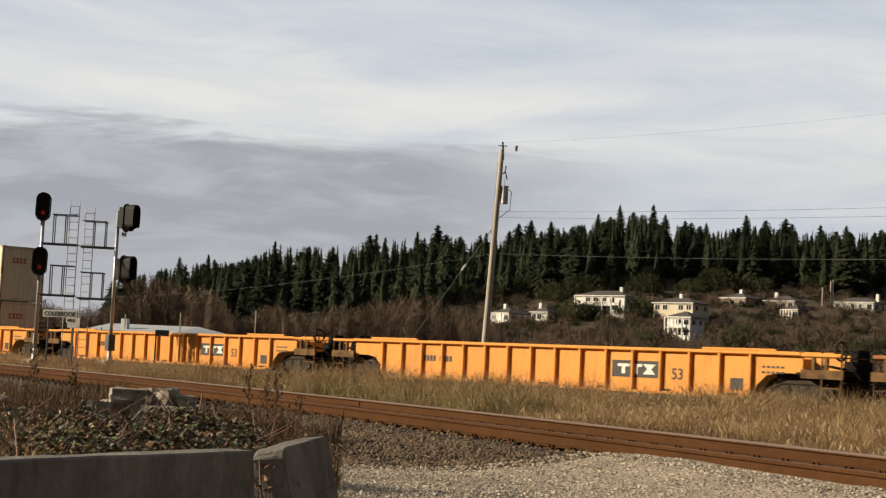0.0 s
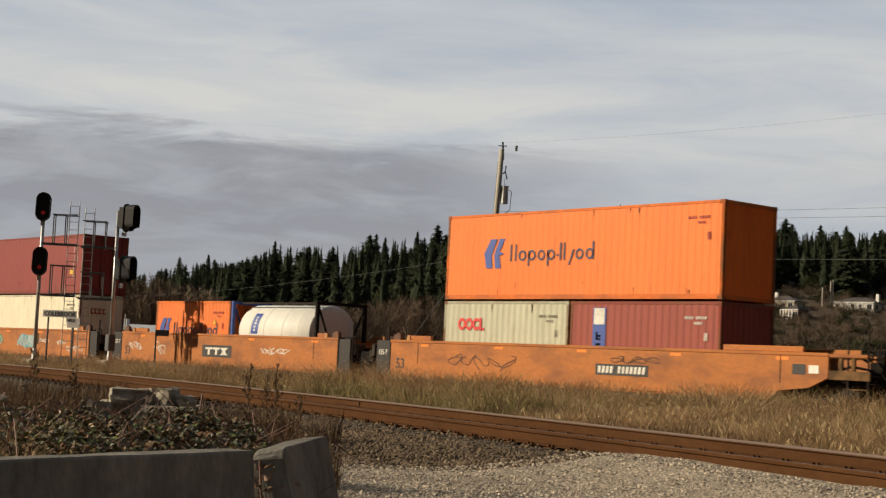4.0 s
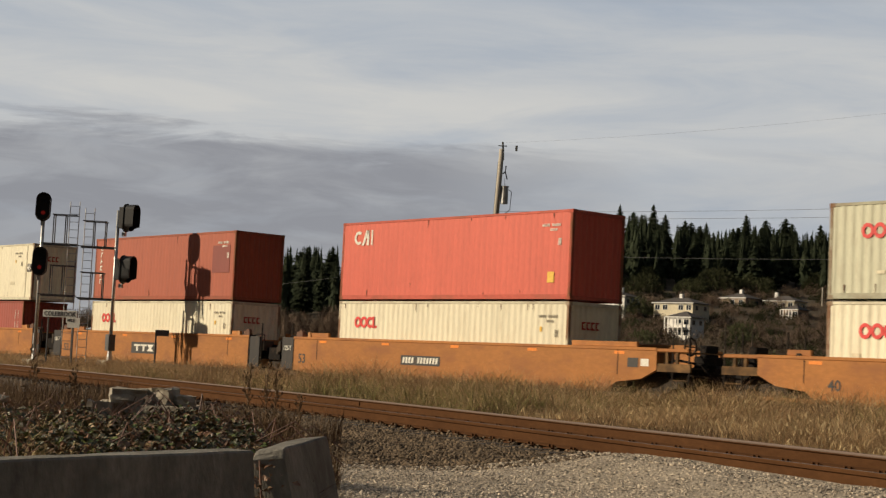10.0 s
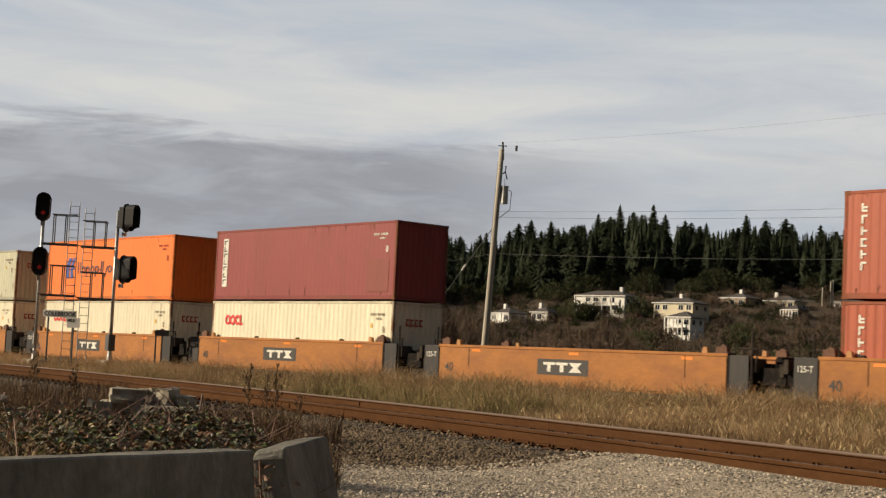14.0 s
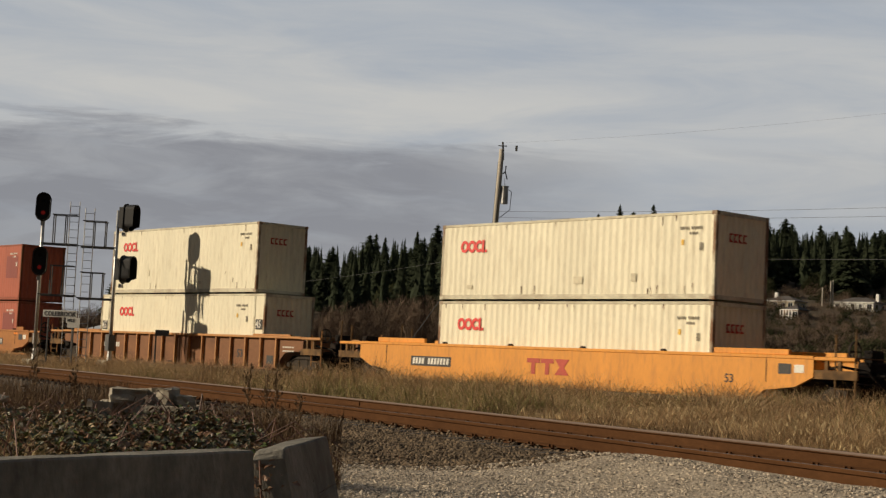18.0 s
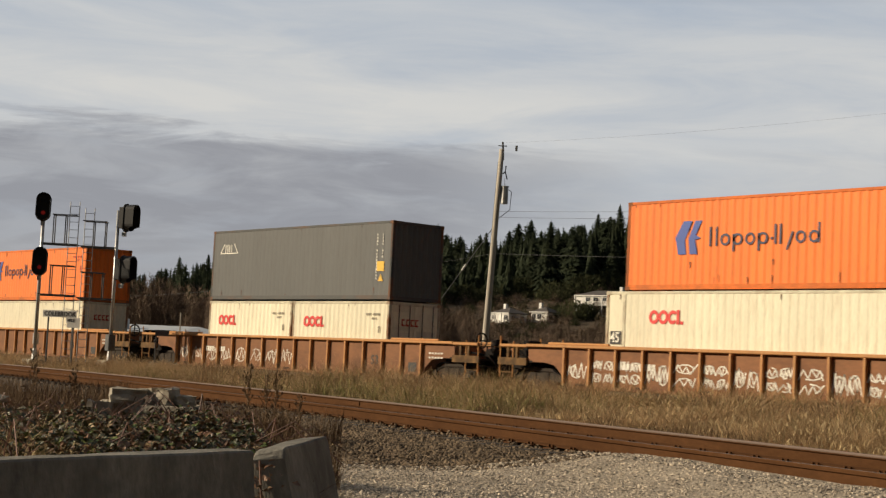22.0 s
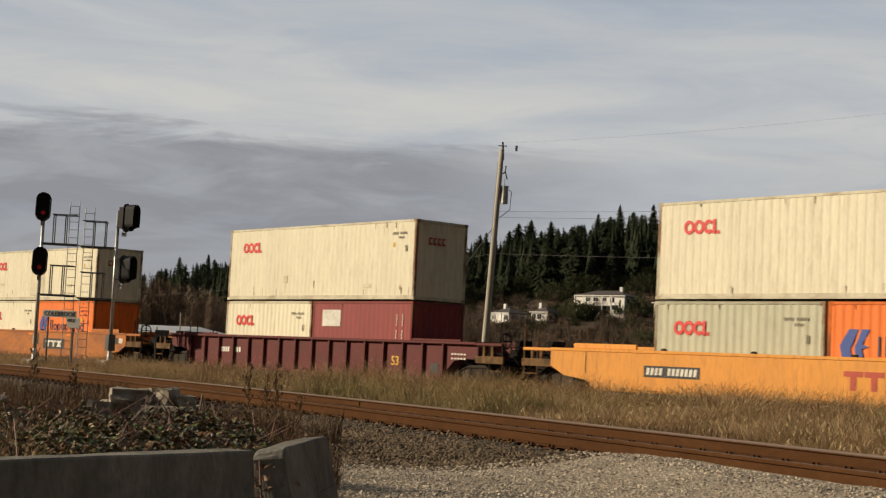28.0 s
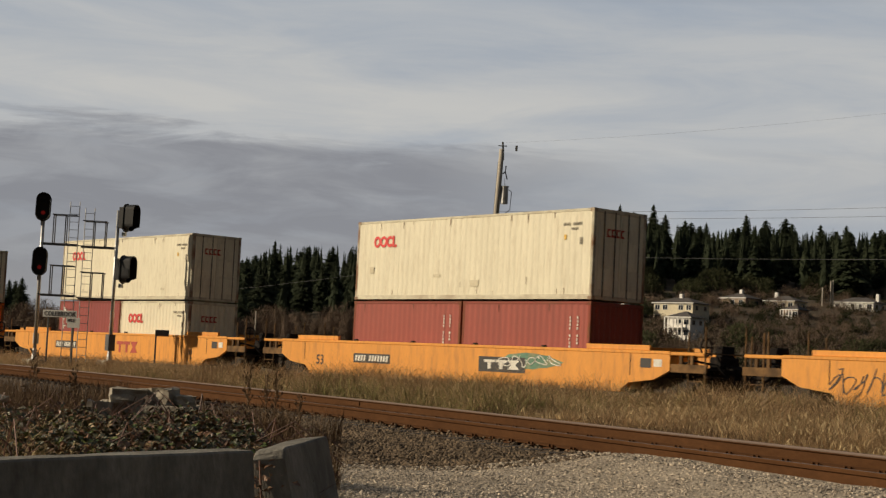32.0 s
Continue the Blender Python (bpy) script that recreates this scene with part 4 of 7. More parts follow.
        for z in (0.95, 1.10):
            for i in range(5):
                g.box(8.6 + 0.16 * i, 8.7 + 0.16 * i, yf - 0.003, yf + 0.002, z, z + 0.06)
        part("mark", g, M["black_mark" if color == "yellow" else "white_mark"], c)
    else:
        nx = xl + 1.6 if left == "couple" else xl + 0.8
        if mark == "red":
            part("numeral", lettering(number, 0.34, M[black]), None, c, "painted numerals", at=(xr - 3.0, yf, 0.66))
        else:
            part("numeral", lettering(number, 0.50 if number == "53" else 0.42, M[black]), None, c, "painted numerals", at=(nx + 0.72 if left == 'couple' else nx - 0.45, yf, 0.56))
        if (extras or {}).get("bars") is not None:
            bx = extras["bars"]
            patch(c, bx, 0.68, 2.15, 0.34, "black_mark", "black panel", y=yf, name="name_panel")
            part("mark", number_bars(Geo(), bx + 0.1, 0.75, 0.21, 12, yf - 0.005), M["white_mark"], c, "row of white bars")
        if (extras or {}).get("logo") is not None:
            block_mark(c, extras["logo"], 0.60, 2.25 if mark == "boxed" else 1.9, 0.50, mark == "boxed", yf)
        if right == "couple":
            part("data_plate", Geo().box(xr - 0.62, xr - 0.3, yf - 0.001, yf + 0.004, 1.0, 1.22), M["white_mark"], c, "white inspection stencil")
            part("data_plate", Geo().box(xr - 1.15, xr - 0.72, yf - 0.001, yf + 0.004, 0.96, 1.24), M["black_mark"], c, "black inspection stencil")
        n = int((xr - xl) / 3.4)
        strip = Geo().box(0, 0.42, yf, yf + 0.004, top - 0.22, top - 0.13).mesh("reflector", M["orange_mark"])
        for i in range(n if color in ("rust_orange", "tan_orange") else 0):
            part("reflector", strip, None, c, "orange reflector strip", at=(xl + 1.7 + i * (xr - xl - 3.4) / max(n - 1, 1), 0, 0))
        for s, kind in ((-1, left), (1, right)):
            part("seam", Geo().box(s * (abs(ends[s]) - 1.55) - 0.012, s * (abs(ends[s]) - 1.55) + 0.012, -Y - 0.008, -Y + 0.002, 0.72, top - 0.1), M["shade_steel"], c)
    WHEELS.append((c, wheels))
    return c


# the consist, from the front: place along the train, car, loads
def boxes20(a, b):
    return [("low", -3.07, FT20, LOW) + a, ("low", 3.07, FT20, LOW) + b]


CREAM = ("cream", "rings", "cream corrugated steel container with red ring marks")
DULL = ("dull_cream", "rings", "dull cream corrugated steel container with red ring marks")
SAIL = ("orange", "sail", "bright orange steel container with blue blade mark")
BRICK = ("brick", "plain", "brick-red corrugated steel container with white serial marks")
TEXC = ("maroon", "short_column", "maroon corrugated steel container with white corner marks")
TRIT = ("brown_red", "column", "rust-red steel container with white block column")
YEL = "bright yellow double-stack well car with vertical ribs, empty"
TRAIN = []          # (thing, place along the train, height)


def place(ob, u, z):
    TRAIN.append((ob, u, z))


def load(u, items, floor=0.36):
    for tier, dx, L, H, color, mark, label in items:
        z = floor
        if tier != "low":
            z = floor + tier
        ob = container(L, H, color, mark, label, doors=(tier != "low" and (u > 150 or u == -260.1)) or (u == 43.7 and dx > 0))
        if u == 91.07 and tier != "low":
            for zz, tint in ((1.85, "faint_mark"), (1.46, "black_mark")):
                part("mark", Geo().prism([(2.87, zz - 0.2), (3.04, zz), (2.87, zz + 0.2), (2.70, zz)], -HALF - 0.008, -HALF - 0.003), M[tint], ob, "dark diamond placard")
        if u == 114.6 and tier != "low":
            patch(ob, -0.8, 0.25, 0.72, 1.4, "stain", "dull tan repainted panel", y=-HALF - 0.003)
            patch(ob, -0.04, 0.25, 0.72, 1.4, "stain", "dull tan repainted panel", y=-HALF - 0.003)
        place(ob, u + dx, z)


def up(H, L=FT40, base=LOW, spec=CREAM):
    return (base + 0.05, 0.0, L, H) + spec


def low(spec=CREAM, L=FT40, H=LOW):
    return ("low", 0.0, L, H) + spec


def consist():
    W = lambda u, *a, **k: place(well_car(*a, **k), u, 0.0)
    rib_label = "rust-brown ribbed double-stack well car with worn tan edges"
    W(-331.1, "rib", "yellow", "couple", "couple", "bright yellow ribbed double-stack well car, loaded")
    load(-331.1, [low(), up(HIGH)])
    W(-307.4, "rib", "yellow", "couple", "couple", YEL)
    W(-283.7, "rib", "yellow", "couple", "couple", YEL)
    # three jointed units, weathered orange, sprayed over
    orange = "weathered orange double-stack well unit with graffiti"
    W(-260.2, "long", "rust_orange", "couple", "joint", orange, extras={"bars": -5.0, "logo": None})
    car = TRAIN[-1][0]
    blob_tag(car, -3.8, 0.62, 2.5, 0.72, "green_mark", 3)
    blob_tag(car, 0.2, 0.55, 2.3, 0.75, "teal_mark", 4)
    scrawl(car, 2.6, 3.8, 0.85, 1.15, 11, n=4)
    scrawl(car, 4.7, 5.6, 0.80, 1.10, 12, n=3)
    scrawl(car, 5.7, 7.4, 0.45, 0.85, 13, n=4)
    scrawl(car, -7.6, -6.2, 0.9, 1.2, 14, n=4)
    load(-260.1, [low(H=HIGH), up(HIGH, base=HIGH, spec=TEXC)])
    W(-240.6, "long", "rust_orange", "joint", "joint", orange, extras={"logo": -1.6})
    scrawl(TRAIN[-1][0], -7.8, -6.7, 0.7, 1.2, 21, n=3)
    scrawl(TRAIN[-1][0], -5.6, -4.6, 0.5, 1.25, 22, n=2)
    scrawl(TRAIN[-1][0], 2.8, 4.8, 0.75, 1.1, 23, n=5)
    load(-240.6, [("low", -3.06, FT20, LOW) + SAIL])
    place(tank_container("white cylindrical tank container in a steel frame"), -240.6 + 3.06, 0.36)
    W(-221.0, "long", "rust_orange", "joint", "couple", orange, extras={"bars": 1.6})
    scrawl(TRAIN[-1][0], -5.3, -2.0, 0.6, 1.2, 31, "rust_streak", n=5)
    scrawl(TRAIN[-1][0], 2.2, 4.2, 1.0, 1.3, 32, "rust_streak", n=4)
    load(-220.9, boxes20(DULL, ("brick", "blue_column", "brick-red container with tall blue name plate")) + [up(HIGH, spec=SAIL)])
    W(-197.2, "smooth", "red_car", "couple", "couple", "faded red smooth-sided double-stack well car", extras={})
    g = Geo()
    for i in range(14):
        g.box(-4.9 + 0.19 * i, -4.9 + 0.19 * i + (0.13 if i % 5 else 0.06), -CAR_HALF - 0.01, -CAR_HALF - 0.006, 1.08, 1.24)
    for i in range(12):
        g.box(-0.6 + 0.22 * i, -0.6 + 0.22 * i + 0.15, -CAR_HALF - 0.01, -CAR_HALF - 0.006, 0.48, 0.62)
    for i in range(30):
        g.box(-4.0 + 0.36 * i, -3.86 + 0.36 * i, -CAR_HALF - 0.01, -CAR_HALF - 0.006, 0.86, 0.91)
    part("mark", g, M["white_mark"], TRAIN[-1][0], "rows of small white bars")
    load(-197.2, boxes20(SAIL, BRICK) + [up(HIGH)])
    tan = "tan-orange smooth double-stack well unit with dark joints"
    W(-172.9, "long", "tan_orange", "couple", "joint", tan, extras={"bars": -5.1})
    load(-172.9, [low(BRICK), up(HIGH, FT45)])
    W(-153.3, "long", "tan_orange", "joint", "joint", tan, extras={"logo": -1.6})
    load(-153.3, [low(), up(HIGH, spec=TRIT)])
    W(-133.7, "long", "tan_orange", "joint", "couple", tan, extras={"bars": -1.9})
    load(-133.7, [low(), up(HIGH, spec=("coral", "leaning", "coral red steel container with white slanted mark"))])
    W(-111.8, "short", "tan_orange", "couple", "joint", tan, number="40", extras={"bars": -3.6})
    load(-111.8, [low(), up(LOW, spec=DULL)])
    W(-96.0, "short", "tan_orange", "joint", "joint", tan, number="40", extras={"logo": -1.9})
    load(-96.0, [low(), up(HIGH, spec=SAIL)])
    W(-80.35, "short", "tan_orange", "joint", "joint", tan, number="40", extras={"logo": -1.7})
    load(-80.35, [low(), up(HIGH, spec=("dusty_red", "plate_column", "dusty red steel container with white name plate"))])
    W(-64.7, "short", "tan_orange", "joint", "joint", "tan-orange smooth double-stack well unit, empty", number="40", extras={"logo": -1.7})
    W(-49.1, "short", "tan_orange", "joint", "couple", tan, number="40", extras={"bars": 3.0})
    load(-49.1, [low(TRIT), up(HIGH, spec=TRIT)])
    W(-27.3, "rib", "brown_car", "couple", "couple", rib_label)
    load(-27.2, [low(L=FT45, H=HIGH), up(HIGH, base=HIGH)])
    yellow = "yellow smooth-sided double-stack well car with red mark"
    W(-3.6, "smooth", "yellow", "couple", "couple", yellow, mark="red", extras={"bars": -7.0, "logo": -1.1})
    load(-3.45, [low(), up(LOW)])
    W(20.1, "rib", "brown_car", "couple", "couple", rib_label)
    load(20.15, [low(), up(LOW, base=LOW - 0.02, spec=SAIL)])
    W(43.75, "rib", "brown_car", "couple", "couple", rib_label + " and white graffiti")
    for k in range(8):
        zigzag(TRAIN[-1][0], -8.05 + 1.1 * k, 0.45, 0.75, 0.62, 41 + k)
    load(43.7, boxes20(CREAM, CREAM) + [up(HIGH, spec=("charcoal", "small_triangle", "charcoal grey steel container with white corner marks"))])
    W(67.3, "rib", "brown_car", "couple", "couple", rib_label + " and white graffiti")
    for k in range(15):
        for row in range(2 if k % 3 else 1):
            for half_ in range(2 if k % 4 else 1):
                zigzag(TRAIN[-1][0], -8.18 + 1.1 * k + 0.48 * half_, 0.42 + 0.38 * row, 0.42 * (1 if k % 4 else 2), 0.33 * (1 if k % 3 else 2), 151 + 7 * k + row + 3 * half_, 0.020)
    load(67.4, [low(L=FT45, H=HIGH), up(HIGH - 0.20, base=HIGH - 0.03, spec=SAIL)])
    W(91.0, "rib", "brown_car", "couple", "couple", rib_label)
    load(91.07, boxes20(SAIL, SAIL) + [up(HIGH)])
    W(114.5, "smooth", "rust_orange", "couple", "couple", "weathered orange smooth-sided double-stack well car", extras={"bars": -5.5, "logo": 1.7})
    load(114.6, boxes20(CREAM, SAIL) + [up(LOW - 0.03, base=LOW - 0.02)])
    W(138.3, "rib", "maroon_car", "couple", "couple", "dark maroon ribbed double-stack well car")
    load(138.4, boxes20(CREAM, ("dusty_red", "white_plate", "dusty red container with white name plate")) + [up(HIGH)])
    W(161.8, "smooth", "yellow", "couple", "couple", yellow, mark="red", extras={"bars": -6.0, "logo": 1.0})
    load(162.0, boxes20(DULL, SAIL) + [up(HIGH)])
    W(185.6, "smooth", "yellow", "couple", "couple", yellow, mark="red", extras={"bars": -5.4, "logo": 0.7})
    load(185.9, boxes20(TEXC, CREAM) + [up(HIGH)])
    W(209.5, "smooth", "yellow", "couple", "couple", "yellow smooth-sided double-stack well car with black name panel", extras={"bars": -5.3, "logo": 1.6})
    blob_tag(TRAIN[-1][0], 2.4, 0.75, 3.2, 0.5, "green_mark", 77, -CAR_HALF - 0.003)
    load(209.8, boxes20(BRICK, BRICK) + [up(HIGH)])
    W(233.4, "smooth", "yellow", "couple", "couple", "yellow smooth-sided well car with black graffiti", mark="red", extras={})
    scrawl(TRAIN[-1][0], -8.4, -6.4, 0.35, 1.25, 91, "black_mark", n=5)


consist()
# ---------------------------------------------------------------- ground and hill
AHEAD, ASIDE = Vector((-0.7627, 0.6468, 0)), Vector((0.6468, 0.7627, 0))     # along and across the view, level
CREST = ((-0.40, 0), (-0.27, 2), (-0.197, 7), (-0.105, 20), (-0.03, 26), (0.053, 32), (0.13, 40), (0.29, 41), (0.6, 46), (1.5, 30), (4.0, 10))
FAR_RAIL = (-0.001754, -0.31833, 11.1517)      # the near track's far rail: y = a x^2 + b x + c


def spot(q, a, z=0.0):
    """A place q metres ahead, a * q to the right."""
    p = q * AHEAD + a * q * ASIDE
    return Vector((p.x, p.y, z))


def hill(x, y):
    q, r = x * AHEAD.x + y * AHEAD.y, x * ASIDE.x + y * ASIDE.y
    if q < 60:
        return 0.0
    a, t = r / q, min(max((q - 330) / 270, 0), 1)
    top = np.interp(a, [c[0] for c in CREST], [c[1] for c in CREST])
    return top * t * t * (3 - 2 * t)


def rail_y(x):
    return FAR_RAIL[0] * x * x + FAR_RAIL[1] * x + FAR_RAIL[2]


def rail_side(x):
    """Unit vector square to the near track, towards the camera."""
    s = 2 * FAR_RAIL[0] * x + FAR_RAIL[1]
    n = math.hypot(1, s)
    return s / n, -1 / n


def ground_z(x, y):
    z = -0.46 + hill(x, y)
    r = math.hypot(x, y)
    if r < 60:
        z -= 0.30 * max(0.0, 1 - r / 5.0)                       # lower where the camera stands
        d = y - rail_y(x) if x > -90 else 9.0
        z += 0.06 * max(0.0, 1 - abs(d + 4.5) / 6.0)             # gravel rises to the near track
        if d > 1:
            z += 0.06 * math.sin(x * 0.31) * math.sin(y * 0.43)
    return z


M["soil"] = surface("dry_winter_ground", (0.105, 0.080, 0.048), 0.95, 0, (2.5, 0.35), (0.12, 0.7, (0.09, 0.085, 0.045), 0.45, 0.65), (5, 0.5))
M["hillside"] = surface("wooded_hillside_floor", (0.085, 0.064, 0.040), 0.95, 0, (0.2, 0.4), (0.03, 0.7, (0.09, 0.06, 0.03), 0.45, 0.65), None)
M["gravel"] = surface("pale_crushed_gravel", (0.37, 0.31, 0.235), 0.9, 0, (38, 0.42), (1.1, 0.32, (0.26, 0.21, 0.15), 0.45, 0.7), (55, 0.9))
M["ballast"] = surface("brown_ballast_stone", (0.165, 0.118, 0.072), 0.9, 0, (12, 0.25), (1.6, 0.45, (0.10, 0.065, 0.04), 0.5, 0.7), (30, 0.6), island=0.55)
M["pale_stone"] = surface("pale_gravel_stone", (0.41, 0.345, 0.265), 0.9, 0, (12, 0.25), None, (30, 0.4), island=0.60)
M["bed"] = surface("ballast_bed", (0.10, 0.073, 0.047), 0.95, 0, (14, 0.5), (2.0, 0.5, (0.08, 0.055, 0.035), 0.5, 0.7), (20, 1.0))
M["rail_rust"] = surface("rusty_rail_steel", (0.085, 0.039, 0.0165), 0.95, 0.0, (9, 0.22), (2.5, 0.5, (0.060, 0.026, 0.011), 0.45, 0.7), (40, 0.15), (0.5, 3, 3), spec=0.08)
M["rail_top"] = surface("polished_rail_head", (0.13, 0.09, 0.07), 0.6, 0.4, (30, 0.12), None, None)
M["tie"] = surface("weathered_creosote_timber", (0.055, 0.042, 0.032), 0.9, 0, (14, 0.35), (3, 0.5, (0.11, 0.09, 0.07), 0.5, 0.7), (18, 0.6), (1, 6, 1), piece=0.25)

rings = [0.0]
r = 0.6
while r < 4200:
    rings.append(r)
    r *= 1.075
base_angle = math.atan2(AHEAD.y, AHEAD.x)
angles = [radians(a) for a in np.concatenate([np.arange(-26, 26, 0.5), np.arange(26, 334, 4.0)])]
g = Geo()
v, f = [(0, 0, ground_z(0, 0))], []
n = len(angles)
for r in rings[1:]:
    for a in angles:
        x, y = r * math.cos(base_angle + a), r * math.sin(base_angle + a)
        v.append((x, y, ground_z(x, y)))
for i in range(len(rings) - 2):
    for k in range(n):
        a, b = 1 + i * n + k, 1 + i * n + (k + 1) % n
        f.append((a, a + n, b + n, b))
f += [(0, 1 + k, 1 + (k + 1) % n) for k in range(n)]
g.add(v, f)
me = g.mesh("ground", M["soil"], True)
me.materials.append(M["hillside"])
me.polygons.foreach_set("material_index", [1 if math.hypot(*p.center[:2]) > 300 else 0 for p in me.polygons])
tagged(part("ground", me, None), kind="structure")

# ---------------------------------------------------------------- tracks


def swept(profile, xs, offset, z, closed=True):
    """A profile (out, up) drawn along the near track at an offset from its far rail, out towards the camera."""
    g = Geo()
    n = len(profile)
    v = []
    for x in xs:
        y, (sx, sy) = rail_y(x), rail_side(x)
        for o, h in profile:
            v.append((x + sx * (offset + o), y + sy * (offset + o), z + h))
    f = [(i * n + k, i * n + (k + 1) % n, (i + 1) * n + (k + 1) % n, (i + 1) * n + k) for i in range(len(xs) - 1) for k in range(n if closed else n - 1)]
    caps = [tuple(range(n - 1, -1, -1)), tuple(range((len(xs) - 1) * n, len(xs) * n))] if closed else []
    return g.add(v, f + caps)


RAIL = [(-0.075, 0.0), (0.075, 0.0), (0.075, 0.012), (0.012, 0.032), (0.009, 0.125), (0.034, 0.138), (0.037, 0.162), (0.030, 0.176), (-0.030, 0.176), (-0.037, 0.162), (-0.034, 0.138), (-0.009, 0.125), (-0.012, 0.032), (-0.075, 0.012)]
HEAD = [(0.0372, 0.150), (0.0372, 0.163), (0.031, 0.1775), (-0.031, 0.1775), (-0.0372, 0.163), (-0.0372, 0.160), (-0.028, 0.1765), (0.028, 0.1765)]
GAUGE = 1.51
xs = [-92 + 2.0 * k for k in range(61)]
near_track = tagged(thing("near_track", "rusty curved railway track on brown ballast", "railway track"), kind="structure")
FAR_Z, NEAR_Z = 0.06 - 0.176, 0.005 - 0.176       # rail seats: the curve is banked towards the camera
for off, z, name in ((0.0, FAR_Z, "far"), (GAUGE, NEAR_Z, "near")):
    rail = part("rail", swept(RAIL, xs, off, z), M["rail_rust"], near_track, "rust-brown steel rail", smooth=False)
    part("rail_head", swept([(-0.0385, 0.148), (-0.0385, 0.163), (-0.031, 0.1785), (0.031, 0.1785), (0.031, 0.1765), (-0.0355, 0.160)], xs, -off * 0 + off, z) if name == "near" else swept(HEAD, xs, off, z), M["rail_top"], rail, "polished running surface")
bank = math.atan2(FAR_Z - NEAR_Z, GAUGE)
tie_mesh = Geo().box(-1.3, 1.3, -0.115, 0.115, -0.18, 0.0, 0.012).mesh("tie", M["tie"])
plate_mesh = Geo().box(-0.17, 0.17, -0.09, 0.09, 0.0, 0.018).box(-0.12, -0.09, 0.03, 0.06, 0.018, 0.05).box(0.09, 0.12, -0.06, -0.03, 0.018, 0.05).box(0.09, 0.12, 0.03, 0.06, 0.018, 0.05).mesh("tie_plate", M["rail_rust"])
x = -46.0
while x < 6.0:
    sx, sy = rail_side(x)
    cx, cy = x + sx * GAUGE / 2, rail_y(x) + sy * GAUGE / 2
    turn = Matrix(((sx, -sy, 0, cx), (sy, sx, 0, cy), (0, 0, 1, (FAR_Z + NEAR_Z) / 2 - 0.018), (0, 0, 0, 1)))
    tie = part("tie", tie_mesh, None, near_track, at=turn @ Matrix.Rotation(bank, 4, "Y"))
    for k in (-GAUGE / 2, GAUGE / 2):
        part("tie_plate", plate_mesh, None, tie, at=(k, 0, 0))
    x += 0.52
# a bolted joint in each rail
for off, z in ((0.0, FAR_Z), (GAUGE, NEAR_Z)):
    xj = -23.4 + (0.3 if off else 0)
    part("joint_bar", swept([(0.012, 0.035), (0.03, 0.045), (0.03, 0.115), (0.012, 0.125)], [xj, xj + 0.3, xj + 0.6], off, z), M["rail_rust"], near_track, "bolted joint bar")
bed = [(-1.9, -0.42), (-0.75, -0.03), (0.4, -0.02), (GAUGE / 2, -0.05), (GAUGE + 0.3, -0.12), (GAUGE + 0.85, -0.15), (GAUGE + 2.4, -0.31), (GAUGE + 4.2, -0.32), (GAUGE + 4.8, -0.7), (-1.9, -0.9)]
tagged(part("ballast_bed", swept(bed, xs, 0.0, FAR_Z + 0.0), M["bed"]), kind="structure")

main_track = tagged(thing("main_track", "straight railway track half hidden in grass", "railway track"), kind="structure")
for sy in (-1, 1):
    y = TRAIN_Y + sy * GAUGE / 2
    part("rail", Geo().prism([(y + o, h - 0.178) for o, h in RAIL], -420, 420, "x"), M["rail_rust"], main_track, "rust-brown steel rail")
    part("rail_head", Geo().box(-420, 420, y - 0.03, y + 0.03, -0.0015, 0.0), M["rail_top"], main_track, "polished running surface")
for k in range(150):
    part("tie", tie_mesh, None, main_track, at=pose(-92 + 0.56 * k, TRAIN_Y, -0.19, 0, 0, 90) @ pose(0, 0, 0, 0, 0, 90))
tagged(part("main_ballast_bed", Geo().prism([(TRAIN_Y - 3.1, -0.62), (TRAIN_Y - 1.75, -0.24), (TRAIN_Y + 1.75, -0.24), (TRAIN_Y + 3.1, -0.62)], -430, 430, "x"), M["bed"]), kind="structure")

# loose stones: lumps of twenty faces, joined
ICO = bmesh.new()
bmesh.ops.create_icosphere(ICO, subdivisions=1, radius=1.0)
ICO_V = np.array([p.co[:] for p in ICO.verts])
ICO_F = np.array([[w.index for w in q.verts] for q in ICO.faces])
ICO.free()


def stones(name, places, sizes, material, seed, label, flat=0.7):
    rng = np.random.default_rng(seed)
    n = len(places)
    shape = ICO_V[None] * rng.uniform(0.62, 1.25, (n, len(ICO_V), 1)) * rng.uniform(0.7, 1.3, (n, 1, 3)) * np.array([1, 1, flat])
    a = rng.uniform(0, 6.28, n)
    c, s = np.cos(a)[:, None], np.sin(a)[:, None]
    x, y = shape[..., 0] * c - shape[..., 1] * s, shape[..., 0] * s + shape[..., 1] * c
    v = np.stack([x, y, shape[..., 2]], -1) * np.asarray(sizes)[:, None, None] + np.asarray(places)[:, None]
    f = (ICO_F[None] + (np.arange(n) * len(ICO_V))[:, None, None]).reshape(-1, 3)
    me = bpy.data.meshes.new(name)
    me.from_pydata(v.reshape(-1, 3), [], f)
    me.materials.append(material)
    return tagged(new(name, me), label, "gravel", kind="stuff")


rng = np.random.default_rng(7)


def road_edge(o):
    """Where along the near track the gravel road begins, o metres in front of the far rail."""
    return -11.4 - 0.28 * (o - 2) + 0.12 * math.sin(o * 2.1)


